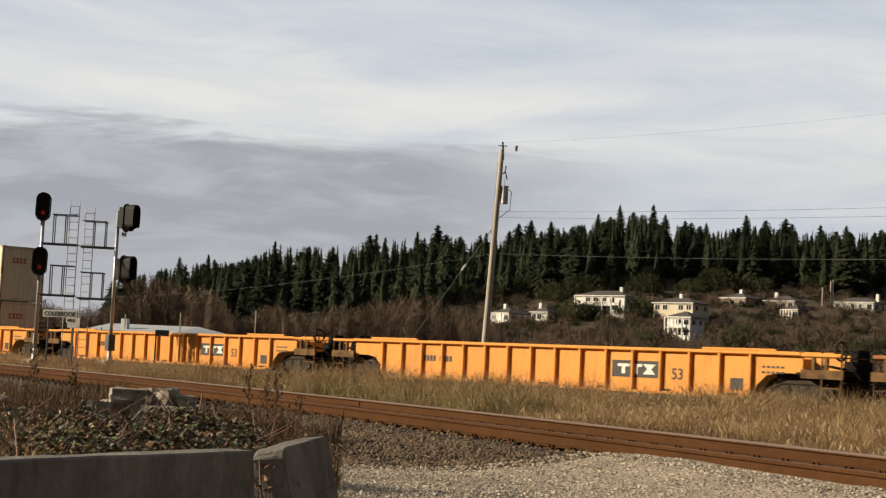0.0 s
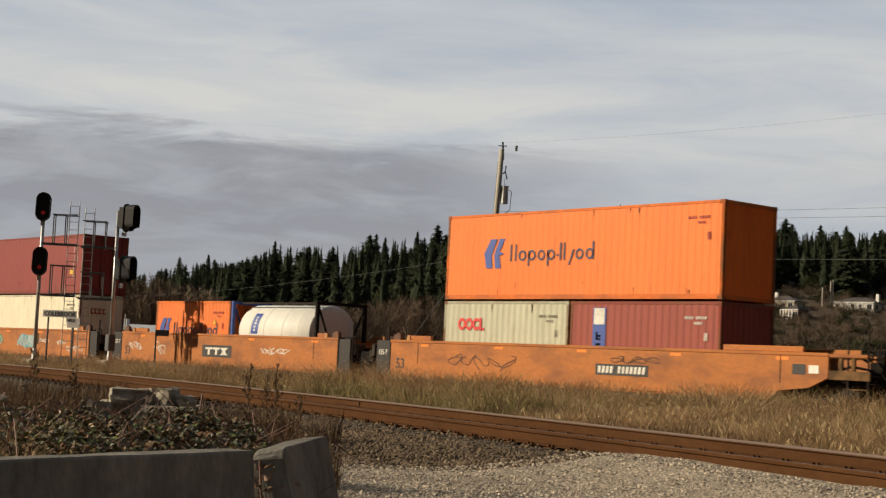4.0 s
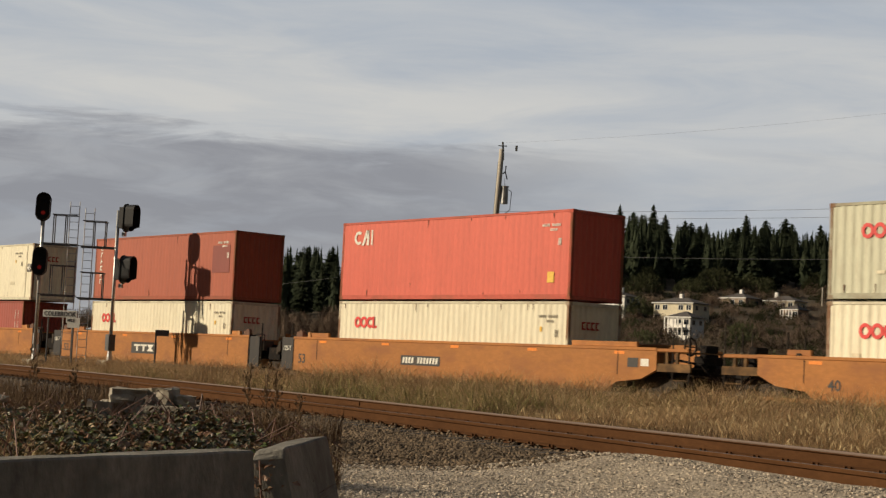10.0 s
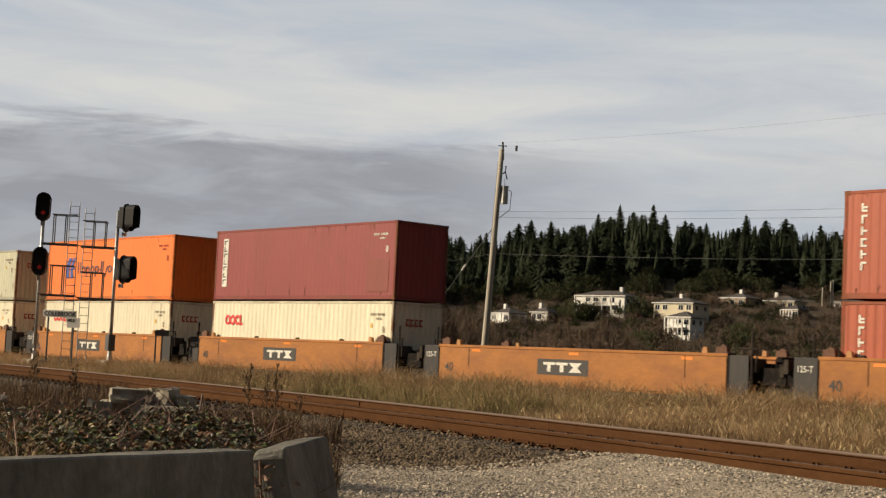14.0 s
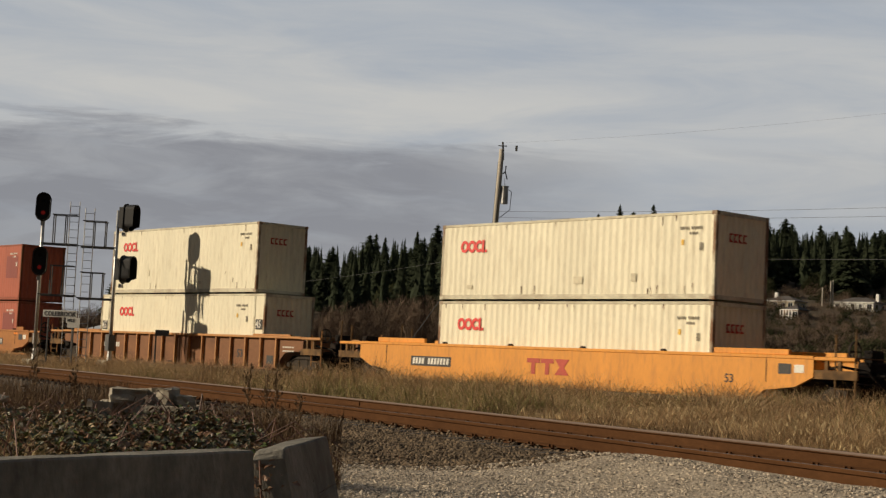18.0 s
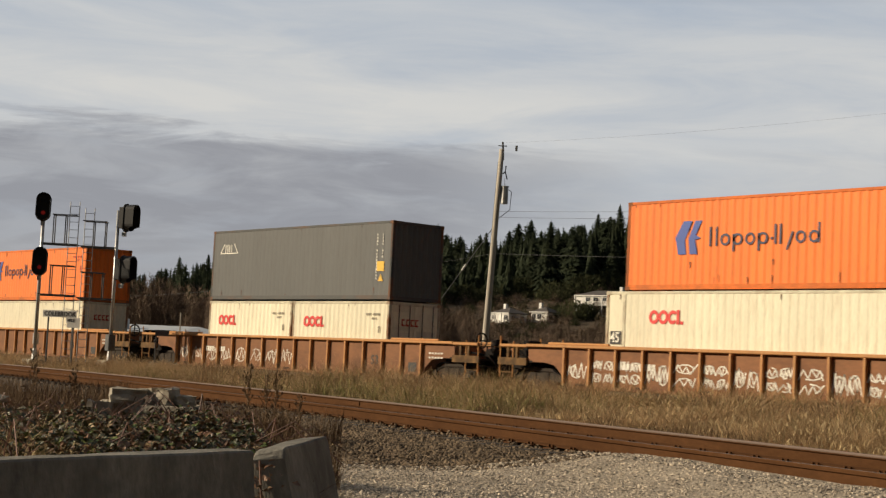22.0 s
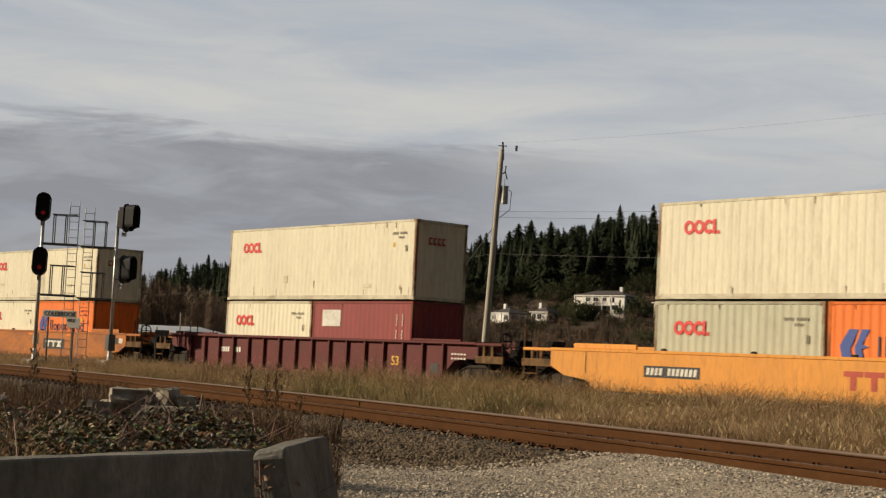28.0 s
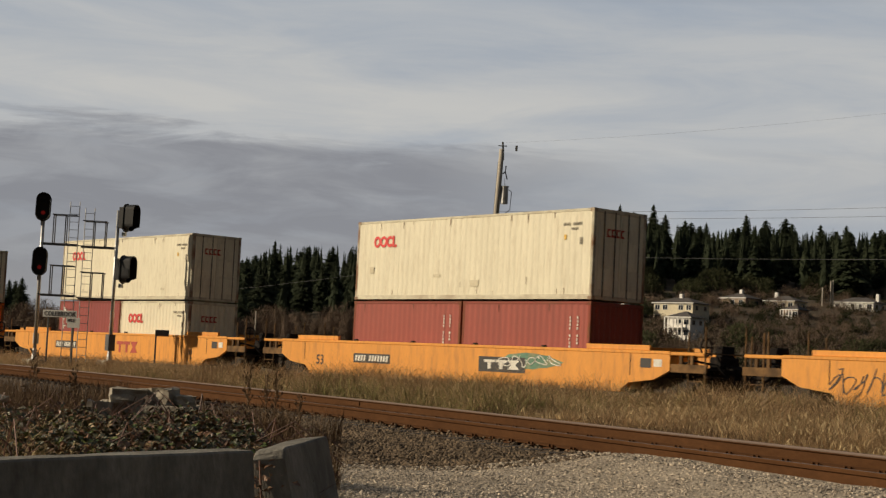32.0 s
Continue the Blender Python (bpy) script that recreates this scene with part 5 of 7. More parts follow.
spots = []
while len(spots) < 24000:
    x = rng.uniform(-27, -6.5)
    o = GAUGE + 0.02 + rng.triangular(0.06, 0.4, 5.2)
    if x > road_edge(o) + 0.35 or x < -15.5 - 4.0 * max(0.0, 3.4 - o) - 3:
        continue
    sx, sy = rail_side(x)
    t = o - GAUGE
    h = np.interp(t, [0.0, 0.3, 0.85, 2.4, 5.5], [-0.05, -0.12, -0.15, -0.30, -0.31]) + FAR_Z
    spots.append((x + sx * o, rail_y(x) + sy * o, h + rng.uniform(0.0, 0.03)))
stones("ballast_stones", spots, rng.uniform(0.013, 0.032, len(spots)), M["ballast"], 8, "brown crushed ballast stones along the rail")
spots = []
for k in range(2600):
    x = rng.uniform(-30, -6.5)
    o = rng.uniform(-1.2, -0.2)
    sx, sy = rail_side(x)
    spots.append((x + sx * o, rail_y(x) + sy * o, FAR_Z - 0.03 + min(0, o + 0.75) * 0.3))
stones("trackside_stones", spots, rng.uniform(0.02, 0.045, len(spots)), M["ballast"], 9, "brown ballast stones beside the track")

# the gravel road that comes up to the near track


def apron_z(px, py, o):
    rise = min(1.0, max(0.0, 1 - (o - GAUGE - 0.75) / 2.2))
    return -0.345 + 0.235 * rise * rise + 0.012 * noise.noise((px * 1.3, py * 1.3, 0)) + 0.02 * noise.noise((px * 0.4, py * 0.4, 3))


v, f = [], []
nx, ny = 56, 44
for i in range(nx + 1):
    for k in range(ny + 1):
        o = GAUGE + 0.06 + 12.0 * (k / ny) ** 1.5
        x = road_edge(o) + 26 * (i / nx) ** 1.4
        sx, sy = rail_side(x)
        px, py = x + sx * o, rail_y(x) + sy * o
        v.append((px, py, apron_z(px, py, o) - 0.14 * max(0.0, 1 - i / 4.0) - (0.25 if k == ny else 0)))
for i in range(nx):
    for k in range(ny):
        a = i * (ny + 1) + k
        f.append((a, a + 1, a + ny + 2, a + ny + 1))
tagged(part("gravel_road", Geo().add(v, f), M["gravel"], smooth=True), kind="structure")
spots = []
while len(spots) < 22000:
    q, a = rng.uniform(9.0, 19), rng.uniform(-0.12, 0.31)
    p = spot(q, a)
    o = (p.y - rail_y(p.x)) * rail_side(p.x)[1]
    over = p.x - o * rail_side(p.x)[0] - road_edge(o)
    if o > GAUGE + 0.12 and over > 0.1:
        spots.append((p.x, p.y, apron_z(p.x, p.y, o)))
stones("gravel_stones", spots, rng.uniform(0.007, 0.022, len(spots)), M["pale_stone"], 10, "pale loose gravel stones on the road", 0.6)

spots = []
for k in range(9000):
    q, a = rng.uniform(10.5, 19.0), rng.uniform(-0.085, 0.05)
    p = spot(q, a)
    o = (p.y - rail_y(p.x)) * rail_side(p.x)[1]
    over = p.x - o * rail_side(p.x)[0] - road_edge(o)
    if o > GAUGE + 2.2 and over < 0.9:
        spots.append((p.x, p.y, max(ground_z(p.x, p.y), FAR_Z - 0.315 if o < GAUGE + 4.2 else -9) + 0.005))
half = len(spots) // 2
stones("verge_stones", spots[:half], rng.uniform(0.01, 0.032, half), M["ballast"], 13, "brown stones on the verge", 0.6)
stones("verge_gravel", spots[half:], rng.uniform(0.008, 0.024, len(spots) - half), M["pale_stone"], 14, "pale gravel on the verge", 0.6)

# ---------------------------------------------------------------- grass and weeds
M["straw"] = leafy(surface("dry_straw_grass", (0.56, 0.390, 0.215), 0.85, 0, (6, 0.25), (0.55, 0.85, (0.19, 0.115, 0.058), 0.42, 0.58), None, island=0.50, spec=0.15), 0.25)
M["green_grass"] = surface("olive_green_grass", (0.20, 0.18, 0.065), 0.8, 0, (6, 0.25), None, None, island=0.45, spec=0.2)
M["brown_weed"] = surface("dead_brown_weed_stems", (0.14, 0.090, 0.052), 0.9, 0, (6, 0.25), None, None, island=0.40, spec=0.2)
M["pale_stalk"] = surface("pale_dry_stalks", (0.47, 0.36, 0.20), 0.85, 0, (6, 0.2), None, None, island=0.25, spec=0.2)


def blades(name, roots, heights, widths, lean, material, seed, label, category="grass", bend=0.35):
    """Tapered bent blades, three pieces each, from numpy arrays of roots."""
    rng = np.random.default_rng(seed)
    roots, n = np.asarray(roots, float), len(roots)
    h, w = np.asarray(heights)[:, None], np.asarray(widths)[:, None]
    a, b = rng.uniform(0, 6.28, n), rng.uniform(0, 6.28, n)
    side = np.stack([np.cos(a), np.sin(a), 0 * a], 1) * w
    tip = np.stack([np.cos(b), np.sin(b), 0 * b], 1) * h * (lean * rng.uniform(0.2, 1.0, n))[:, None]
    up_ = np.array([0, 0, 1.0])
    rows = []
    for t, ww in ((0, 1.0), (0.5, 0.8), (1.0, 0.12)):
        c = roots + up_ * h * (t - bend * 0.25 * t * t) + tip * t ** 2
        rows += [c - side * ww, c + side * ww]
    v = np.stack(rows, 1).reshape(-1, 3)
    f = (np.array([[0, 1, 3, 2], [2, 3, 5, 4]])[None] + (np.arange(n) * 6)[:, None, None]).reshape(-1, 4)
    me = bpy.data.meshes.new(name)
    me.from_pydata(v, [], f)
    me.materials.append(material)
    return tagged(new(name, me), label, category, kind="stuff")


def clumpy(x, y, s=0.45, seed=0.0):
    return 0.5 + 0.5 * noise.noise((x * s, y * s, seed)) + 0.35 * noise.noise((x * s * 3.1, y * s * 3.1, seed + 7))


roots, hs = [], []
green, gh = [], []
brown, bh = [], []
rnd = random.Random(5)
while len(roots) < 135000:
    q = 18 + 62 * rnd.random() ** 1.5
    a = rnd.uniform(-0.33, 0.33)
    p = spot(q, a)
    d = p.y - rail_y(p.x)
    if d < 1.15 or p.y > TRAIN_Y - 1.95:
        continue
    c = clumpy(p.x, p.y)
    near = min(1.0, (d - 0.9) / 2.2)
    h = (0.20 + (0.02 + 0.78 * c) * near) * rnd.uniform(0.35, 1.2)
    z = ground_z(p.x, p.y)
    if p.y > TRAIN_Y - 3.1:
        z = max(z, -0.62 + 0.28 * (p.y - TRAIN_Y + 3.1))
    if d < 2.0:
        z = max(z, FAR_Z - 0.03 - (d - 0.75) * 0.33)
    if p.y > 25:
        h *= 1.0 + 0.45 * min(1.0, (p.y - 25) / 5)
    if p.x < -48:
        h *= 0.85
    if -33 < p.x < -22 and 19.5 < p.y < 24.0 and rnd.random() < 0.30:
        green.append((p.x, p.y, z)), gh.append(h * 1.12)
    elif p.y > 22 and q < 52 and clumpy(p.x, p.y, 0.35, 15) > 0.52 and rnd.random() < 0.42:
        green.append((p.x, p.y, z)), gh.append(h * 0.95)
    elif clumpy(p.x, p.y, 0.25, 9) < (0.34 if d > 2.4 else 0.62) and rnd.random() < 0.75:
        brown.append((p.x, p.y, z)), bh.append(h * 0.85)
    else:
        roots.append((p.x, p.y, z)), hs.append(h)
w = np.random.default_rng(2).uniform(0.002, 0.0064, len(roots)) * np.linalg.norm(np.array(roots)[:, :2], axis=1) / 30
blades("dry_grass", roots, hs, w, 1.15, M["straw"], 3, "tall dry straw-coloured grass between the tracks")
blades("green_grass", green, gh, np.full(len(green), 0.007), 0.8, M["green_grass"], 4, "patch of olive green grass in dry grass")
blades("brown_weeds", brown, bh, np.full(len(brown), 0.007), 0.6, M["brown_weed"], 5, "dead brown weeds among the dry grass", "weeds")

# seed heads on the tallest stems
pick = np.random.default_rng(6).choice(len(roots), 30000, replace=False)
pr = [(roots[i][0], roots[i][1], roots[i][2] + hs[i] * 0.72) for i in pick]
blades("grass_seed_heads", pr, [0.09] * len(pr), [0.007] * len(pr), 1.5, M["pale_stalk"], 7, "pale seed heads over the dry grass")

# foreground: reddish weeds before the rail, straw tufts, dark dead stalks
rw, rh = [], []
for k in range(42000):
    q, a = rnd.uniform(11.5, 21.0), rnd.uniform(-0.30, -0.06)
    p = spot(q, a)
    d = (p.y - rail_y(p.x)) * -1
    if d < GAUGE + 0.8 or clumpy(p.x, p.y, 0.5, 4) < (0.26 + 0.8 * (a + 0.22) if a < -0.16 else 0.31 + 4.2 * (a + 0.16)):
        continue
    rw.append((p.x, p.y, ground_z(p.x, p.y)))
    rh.append(rnd.uniform(0.35, 0.95) * (1.0 if a < -0.2 else 0.7))
blades("rust_weeds", rw, rh, [0.004] * len(rw), 0.25, M["brown_weed"], 11, "dead rust-brown weeds in front of the rail", "weeds")
rw, rh = [], []
for k in range(2600):
    q, a = rnd.uniform(7.8, 10.5), rnd.choice((rnd.uniform(-0.31, -0.24), rnd.uniform(-0.31, -0.245), rnd.uniform(-0.13, -0.07)))
    p = spot(q, a)
    rw.append((p.x, p.y, -0.42))
    rh.append(rnd.uniform(0.35, 0.95) if a < -0.2 else rnd.uniform(0.3, 0.72))
for k in range(900):
    q, a = rnd.uniform(8.2, 12.5), rnd.uniform(-0.30, -0.09)
    p = spot(q, a)
    rw.append((p.x, p.y, -0.42))
    rh.append(rnd.uniform(0.45, 0.85))
for k in range(700):
    q, a = rnd.uniform(7.9, 9.4), rnd.uniform(-0.315, -0.24)
    p = spot(q, a)
    rw.append((p.x, p.y, -0.42))
    rh.append(rnd.uniform(0.5, 1.05))
blades("straw_tufts", rw, rh, [0.005] * len(rw), 0.7, M["pale_stalk"], 12, "pale dry grass tufts behind the barrier", bend=0.9)


rw, rh = [], []
for k in range(2600):
    q, a = rnd.uniform(8.2, 12.5), rnd.uniform(-0.31, -0.085)
    p = spot(q, a)
    rw.append((p.x, p.y, -0.42))
    rh.append(rnd.uniform(0.45, 0.82))
blades("bramble_stems", rw, rh, [0.004] * len(rw), 0.9, M["brown_weed"], 16, "thin brown stems among the brambles", "weeds", 0.8)
rw, rh = [], []
for k in range(1500):
    q, a = rnd.uniform(7.6, 10.2), rnd.triangular(-0.085, 0.03, -0.07)
    p = spot(q, a)
    rw.append((p.x, p.y, ground_z(p.x, p.y)))
    rh.append(rnd.uniform(0.05, 0.22))
blades("verge_weeds", rw, rh, [0.005] * len(rw), 1.2, M["brown_weed"], 17, "low brown weeds at the barrier's foot", "weeds", 0.8)


def weed_stalk(x, y, z, h, seed):
    rnd = random.Random(seed)
    t = thing("dead_weed", "tall dead dark brown weed with seed clusters", "weed", pose(x, y, z), group="tall dead weeds")
    g = Geo().tube([(0, 0, 0), (rnd.uniform(-0.03, 0.03), 0.01, h * 0.5), (rnd.uniform(-0.06, 0.06), 0, h)], 0.007, 5, 0.003)
    part("stem", g, M["brown_weed"], t)
    g = Geo()
    for k in range(70):
        zz = h * rnd.uniform(0.40, 1.0)
        a, r = rnd.uniform(0, 6.28), rnd.uniform(0.02, 0.15) * (1.25 - zz / h)
        c = Vector((r * math.cos(a), r * math.sin(a), zz + r * 0.6))
        g.tube([(0, 0, zz - 0.05), c], 0.002, 3)
        s = rnd.uniform(0.005, 0.012)
        g.add([c + Vector(d) * s for d in ((1, 0, 0), (-1, 0, 0), (0, 1, 0), (0, -1, 0), (0, 0, 1.6), (0, 0, -1.6))], [(0, 2, 4), (2, 1, 4), (1, 3, 4), (3, 0, 4), (2, 0, 5), (1, 2, 5), (3, 1, 5), (0, 3, 5)])
    part("seed_head", g, M["brown_weed"], t)


for k, (q, a, top) in enumerate(((13.6, -0.104, 0.72), (13.9, -0.110, 0.62), (13.2, -0.122, 0.70), (13.0, -0.235, 0.62), (12.6, -0.262, 0.75), (13.5, -0.088, 0.45))):
    p = spot(q, a)
    weed_stalk(p.x, p.y, -0.42, top + 0.42, 100 + k)

# ---------------------------------------------------------------- barriers, rubble, brambles
M["concrete"] = surface("weathered_grey_concrete", (0.20, 0.185, 0.155), 0.9, 0, (22, 0.35), (2.4, 0.75, (0.085, 0.076, 0.060), 0.42, 0.62), (40, 0.5), (1, 1, 0.5))
M["pale_concrete"] = surface("pale_broken_concrete", (0.37, 0.33, 0.265), 0.9, 0, (16, 0.25), (3.0, 0.5, (0.20, 0.16, 0.11), 0.45, 0.7), (24, 0.6))
JERSEY = [(-0.305, 0), (0.305, 0), (0.305, 0.08), (0.13, 0.33), (0.078, 0.80), (0.068, 0.81), (-0.068, 0.81), (-0.078, 0.80), (-0.13, 0.33), (-0.305, 0.08)]


def jersey(a, b, z, label, chip=0.0, tilt=0.0):
    """A precast highway barrier between two places on the ground; its front is chipped at one end."""
    a, b = Vector(a), Vector(b)
    L = (b - a).length
    m = Matrix.Translation((*a, z)) @ Matrix.Rotation(math.atan2(b.y - a.y, b.x - a.x), 4, "Z") @ Matrix.Rotation(radians(tilt), 4, "X")
    t = thing("concrete_barrier", label, "barrier", m, group="concrete barriers")
    g = Geo()
    n = len(JERSEY)
    steps = 16
    v = []
    for i in range(steps + 1):
        x = L * i / steps
        for o, h in JERSEY:
            w = 0.006 * noise.noise((x * 3, o * 9, h * 4 + z)) if h > 0.05 else 0
            c = chip * max(0, 1 - x / 0.16) if h > 0.3 else 0
            v.append((x + c * 0.10 * (1 + noise.noise((o * 8, h * 6, 2))), o + w, h + w - c * 0.05 * (h > 0.7)))
    f = [(i * n + k, (i + 1) * n + k, (i + 1) * n + (k + 1) % n, i * n + (k + 1) % n) for i in range(steps) for k in range(n)]
    g.add(v, f + [tuple(range(n)), tuple(range(steps * n + n - 1, steps * n - 1, -1))])
    part("body", g, M["concrete"], t)
    for k in (0.25, 0.72):
        part("lifting_slot", Geo().box(L * k, L * k + 0.16, -0.31, 0.31, -0.001, 0.05), M["bed"], t)
    return t


jersey((-5.00, 0.96), (-5.985, 3.91), -0.45, "weathered grey concrete barrier with brambles behind")
stub = jersey((-6.31, 4.37), (-6.98, 5.17), -0.48, "chipped grey concrete barrier end piece, leaning", 1.0, 1.5)
pivot = Matrix.Translation((-6.31, 4.37, -0.45))
stub.matrix_basis = pivot @ Matrix.Rotation(radians(-9), 4, AHEAD) @ pivot.inverted() @ stub.matrix_basis


def chunk(x, y, z, sx, sy, sz, rz, seed, material="pale_concrete", rough=0.11):
    bm = bmesh.new()
    bmesh.ops.create_cube(bm, size=1.0)
    bmesh.ops.subdivide_edges(bm, edges=bm.edges[:], cuts=3, use_grid_fill=True)
    for p in bm.verts:
        d = noise.noise_vector(p.co * 2.3 + Vector((seed, seed * 0.7, 0)))
        p.co += d * rough
        p.co.z = max(-0.46, p.co.z)
    bmesh.ops.scale(bm, vec=(sx, sy, sz), verts=bm.verts)
    me = bpy.data.meshes.new("concrete_rubble")
    bm.to_mesh(me)
    bm.free()
    me.materials.append(M[material])
    ob = new("concrete_rubble", me)
    ob.matrix_basis = pose(x, y, z + sz * 0.46, 0, 0, rz)
    return tagged(ob, "pale broken concrete block among brambles", "rubble", "concrete rubble")


chunk(-10.74, 6.14, -0.45, 0.70, 0.36, 0.84, 38, 1, rough=0.05)
chunk(-10.88, 5.80, -0.45, 0.20, 0.22, 0.86, 52, 2, rough=0.05)
chunk(-10.79, 5.97, 0.37, 0.26, 0.18, 0.12, 62, 6, rough=0.16)
chunk(-10.61, 6.19, 0.37, 0.20, 0.16, 0.13, 20, 7, rough=0.18)
chunk(-10.51, 6.32, 0.36, 0.15, 0.15, 0.09, 75, 8, rough=0.18)
chunk(-12.45, 5.35, -0.45, 0.55, 0.55, 0.80, 44, 4, "concrete")

M["leaf_dark"] = surface("dark_bramble_leaf", (0.044, 0.048, 0.020), 0.6, 0, (30, 0.3), (14, 0.5, (0.11, 0.05, 0.025), 0.5, 0.7), None, island=0.55)
M["leaf_red"] = surface("reddened_bramble_leaf", (0.15, 0.075, 0.035), 0.5, 0, (30, 0.3), (14, 0.5, (0.16, 0.12, 0.05), 0.5, 0.7), None, island=0.45)
M["leaf_bright"] = surface("bright_green_bramble_leaf", (0.10, 0.13, 0.03), 0.45, 0, (30, 0.2), None, None, island=0.4)
M["cane"] = surface("reddish_bramble_cane", (0.15, 0.075, 0.050), 0.6, 0, (20, 0.25), None, None, island=0.4)


def leaves(name, centres, sizes, material, parent, seed, label):
    """Folded pointed leaves, four faces each, joined."""
    rng = np.random.default_rng(seed)
    n = len(centres)
    base = np.array([[0, 0, 0], [0.45, 0.34, 0.12], [0.5, 0, 0.0], [0.45, -0.34, 0.12], [1.0, 0, -0.12]])
    a, e, rl = rng.uniform(0, 6.28, n), rng.uniform(-0.7, 0.9, n), rng.uniform(-0.8, 0.8, n)
    ca, sa, ce, se, cr, sr = np.cos(a), np.sin(a), np.cos(e), np.sin(e), np.cos(rl), np.sin(rl)
    X = np.stack([ca * ce, sa * ce, se], 1)
    Y = np.stack([-sa * cr - ca * se * sr, ca * cr - sa * se * sr, ce * sr], 1)
    Z = np.cross(X, Y)
    v = (base[None, :, 0:1] * X[:, None] + base[None, :, 1:2] * Y[:, None] + base[None, :, 2:3] * Z[:, None]) * np.asarray(sizes)[:, None, None] + np.asarray(centres)[:, None]
    f = (np.array([[0, 2, 1], [1, 2, 4], [0, 3, 2], [2, 3, 4]])[None] + (np.arange(n) * 5)[:, None, None]).reshape(-1, 3)
    me = bpy.data.meshes.new(name)
    me.from_pydata(v.reshape(-1, 3), [], f)
    me.materials.append(material)
    ob = new(name, me)
    ob.parent = parent
    return tagged(ob, label, kind="stuff")


def bramble_top(q, a):
    """Height of the thicket's upper face at a place ahead."""
    if a > -0.078:
        return -9
    edge = min(1.0, (-0.072 - a) / 0.05)
    return -0.42 + (0.63 + 0.24 * clumpy(q * 1.4, a * 22, 1.0, 2)) * edge ** 0.6 * min(1, (q - 7.1) / 1.0) * (1.0 if q < 11.5 else max(0.1, 1 - (q - 11.5) / 2.5))


bush = thing("bramble_thicket", "tangled bramble thicket with dark green and reddish leaves", "bush", pose(0, 0, 0))
# pale leaves among the dark ones: sunlit tips, their highlight put into the colour
M["leaf_pale"] = surface("sunlit_pale_leaf", (0.30, 0.22, 0.12), 0.7, 0, (30, 0.3), None, None, island=0.45)
sets = {"leaf_dark": [], "leaf_red": [], "leaf_bright": [], "leaf_pale": []}
canes = Geo()
rnd = random.Random(21)
while sum(len(s) for s in sets.values()) < 17000:
    q, a = rnd.uniform(7.4, 13.2), rnd.uniform(-0.315, -0.075)
    if a < -0.25 and rnd.random() < 0.55:
        continue
    t = bramble_top(q, a)
    if t < -0.36:
        continue
    p = spot(q, a)
    z = t - abs(rnd.gauss(0, 0.10))
    kind = rnd.random() + 0.5 * (clumpy(p.x, p.y, 0.9, 31) - 0.5)
    sets["leaf_dark" if kind < 0.50 else "leaf_red" if kind < 0.80 else "leaf_bright" if kind < 0.92 else "leaf_pale"].append((p.x, p.y, max(z, -0.42)))
for key, pts in sets.items():
    leaves("leaves", pts, [rnd.uniform(0.024, 0.056) for _ in pts], M[key], bush, len(pts), "small pointed bramble leaves")
for k in range(150):
    q, a = rnd.uniform(7.6, 12.6), rnd.uniform(-0.31, -0.078)
    t = bramble_top(q, a)
    if t < -0.3 or a > -0.105:
        continue
    p = spot(q, a, -0.42)
    d = Vector((rnd.uniform(-1, 1), rnd.uniform(-1, 1), 0)).normalized() * rnd.uniform(0.3, 0.9)
    top = t + rnd.uniform(-0.05, 0.16)
    canes.tube([p, p + d * 0.3 + Vector((0, 0, (top + 0.42) * 0.8)), p + d * 0.65 + Vector((0, 0, top + 0.42)), p + d + Vector((0, 0, (top + 0.42) * 0.72))], 0.0055, 4, 0.003)
tagged(part("cane_tangle", canes, M["cane"], bush, "arching reddish bramble canes"), kind="stuff")
# a small sprig in the gap of the barriers
sprig = thing("bramble_sprig", "small reddened bramble sprig in the barrier gap", "plant", pose(-6.10, 4.10, -0.45))
leaves("leaves", [(rnd.gauss(0, 0.06), rnd.gauss(0, 0.06), 0.54 + rnd.uniform(0, 0.20)) for _ in range(70)], [rnd.uniform(0.025, 0.05) for _ in range(70)], M["leaf_red"], sprig, 77, "small reddened leaves")
part("stem", Geo().tube([(0, 0, 0), (0.03, 0.02, 0.4), (0, 0, 0.75)], 0.006, 5), M["cane"], sprig)

# ---------------------------------------------------------------- signals and signs
M["galvanised"] = surface("galvanised_steel", (0.50, 0.50, 0.49), 0.45, 0.7, (18, 0.2), (4, 0.5, (0.28, 0.25, 0.22), 0.5, 0.7), (30, 0.1))
M["dull_steel"] = surface("dull_dark_grey_steel", (0.10, 0.10, 0.10), 0.6, 0.3, (18, 0.25), None, None)
M["signal_black"] = surface("matt_black_signal_paint", (0.018, 0.018, 0.019), 0.6, 0, (18, 0.3), None, (25, 0.1))
M["sign_white"] = surface("weathered_white_sign", (0.62, 0.60, 0.55), 0.6, 0, (14, 0.2), (4, 0.4, (0.36, 0.34, 0.30), 0.5, 0.7), None)
M["sign_ink"] = surface("faded_black_sign_ink", (0.05, 0.05, 0.05), 0.6, 0, (14, 0.2), None, None)
M["red_lamp"] = bpy.data.materials.new("lit_red_lens")
M["red_lamp"].use_nodes = True
lens = M["red_lamp"].node_tree.nodes["Principled BSDF"]
lens.inputs["Base Color"].default_value = (0.25, 0.01, 0.01, 1)
lens.inputs["Emission Color"].default_value = (1.0, 0.04, 0.03, 1)
lens.inputs["Emission Strength"].default_value = 0.07
M["dark_lens"] = surface("dark_glass_lens", (0.03, 0.02, 0.02), 0.15, 0, (10, 0.1), None, None)


def oval(w, h, n=20):
    """A capsule outline of width w and height h about the origin."""
    r = w / 2
    s = h / 2 - r
    return [(r * math.cos(a), (s if math.sin(a) >= 0 else -s) + r * math.sin(a)) for a in [6.28319 * k / n for k in range(n)]]


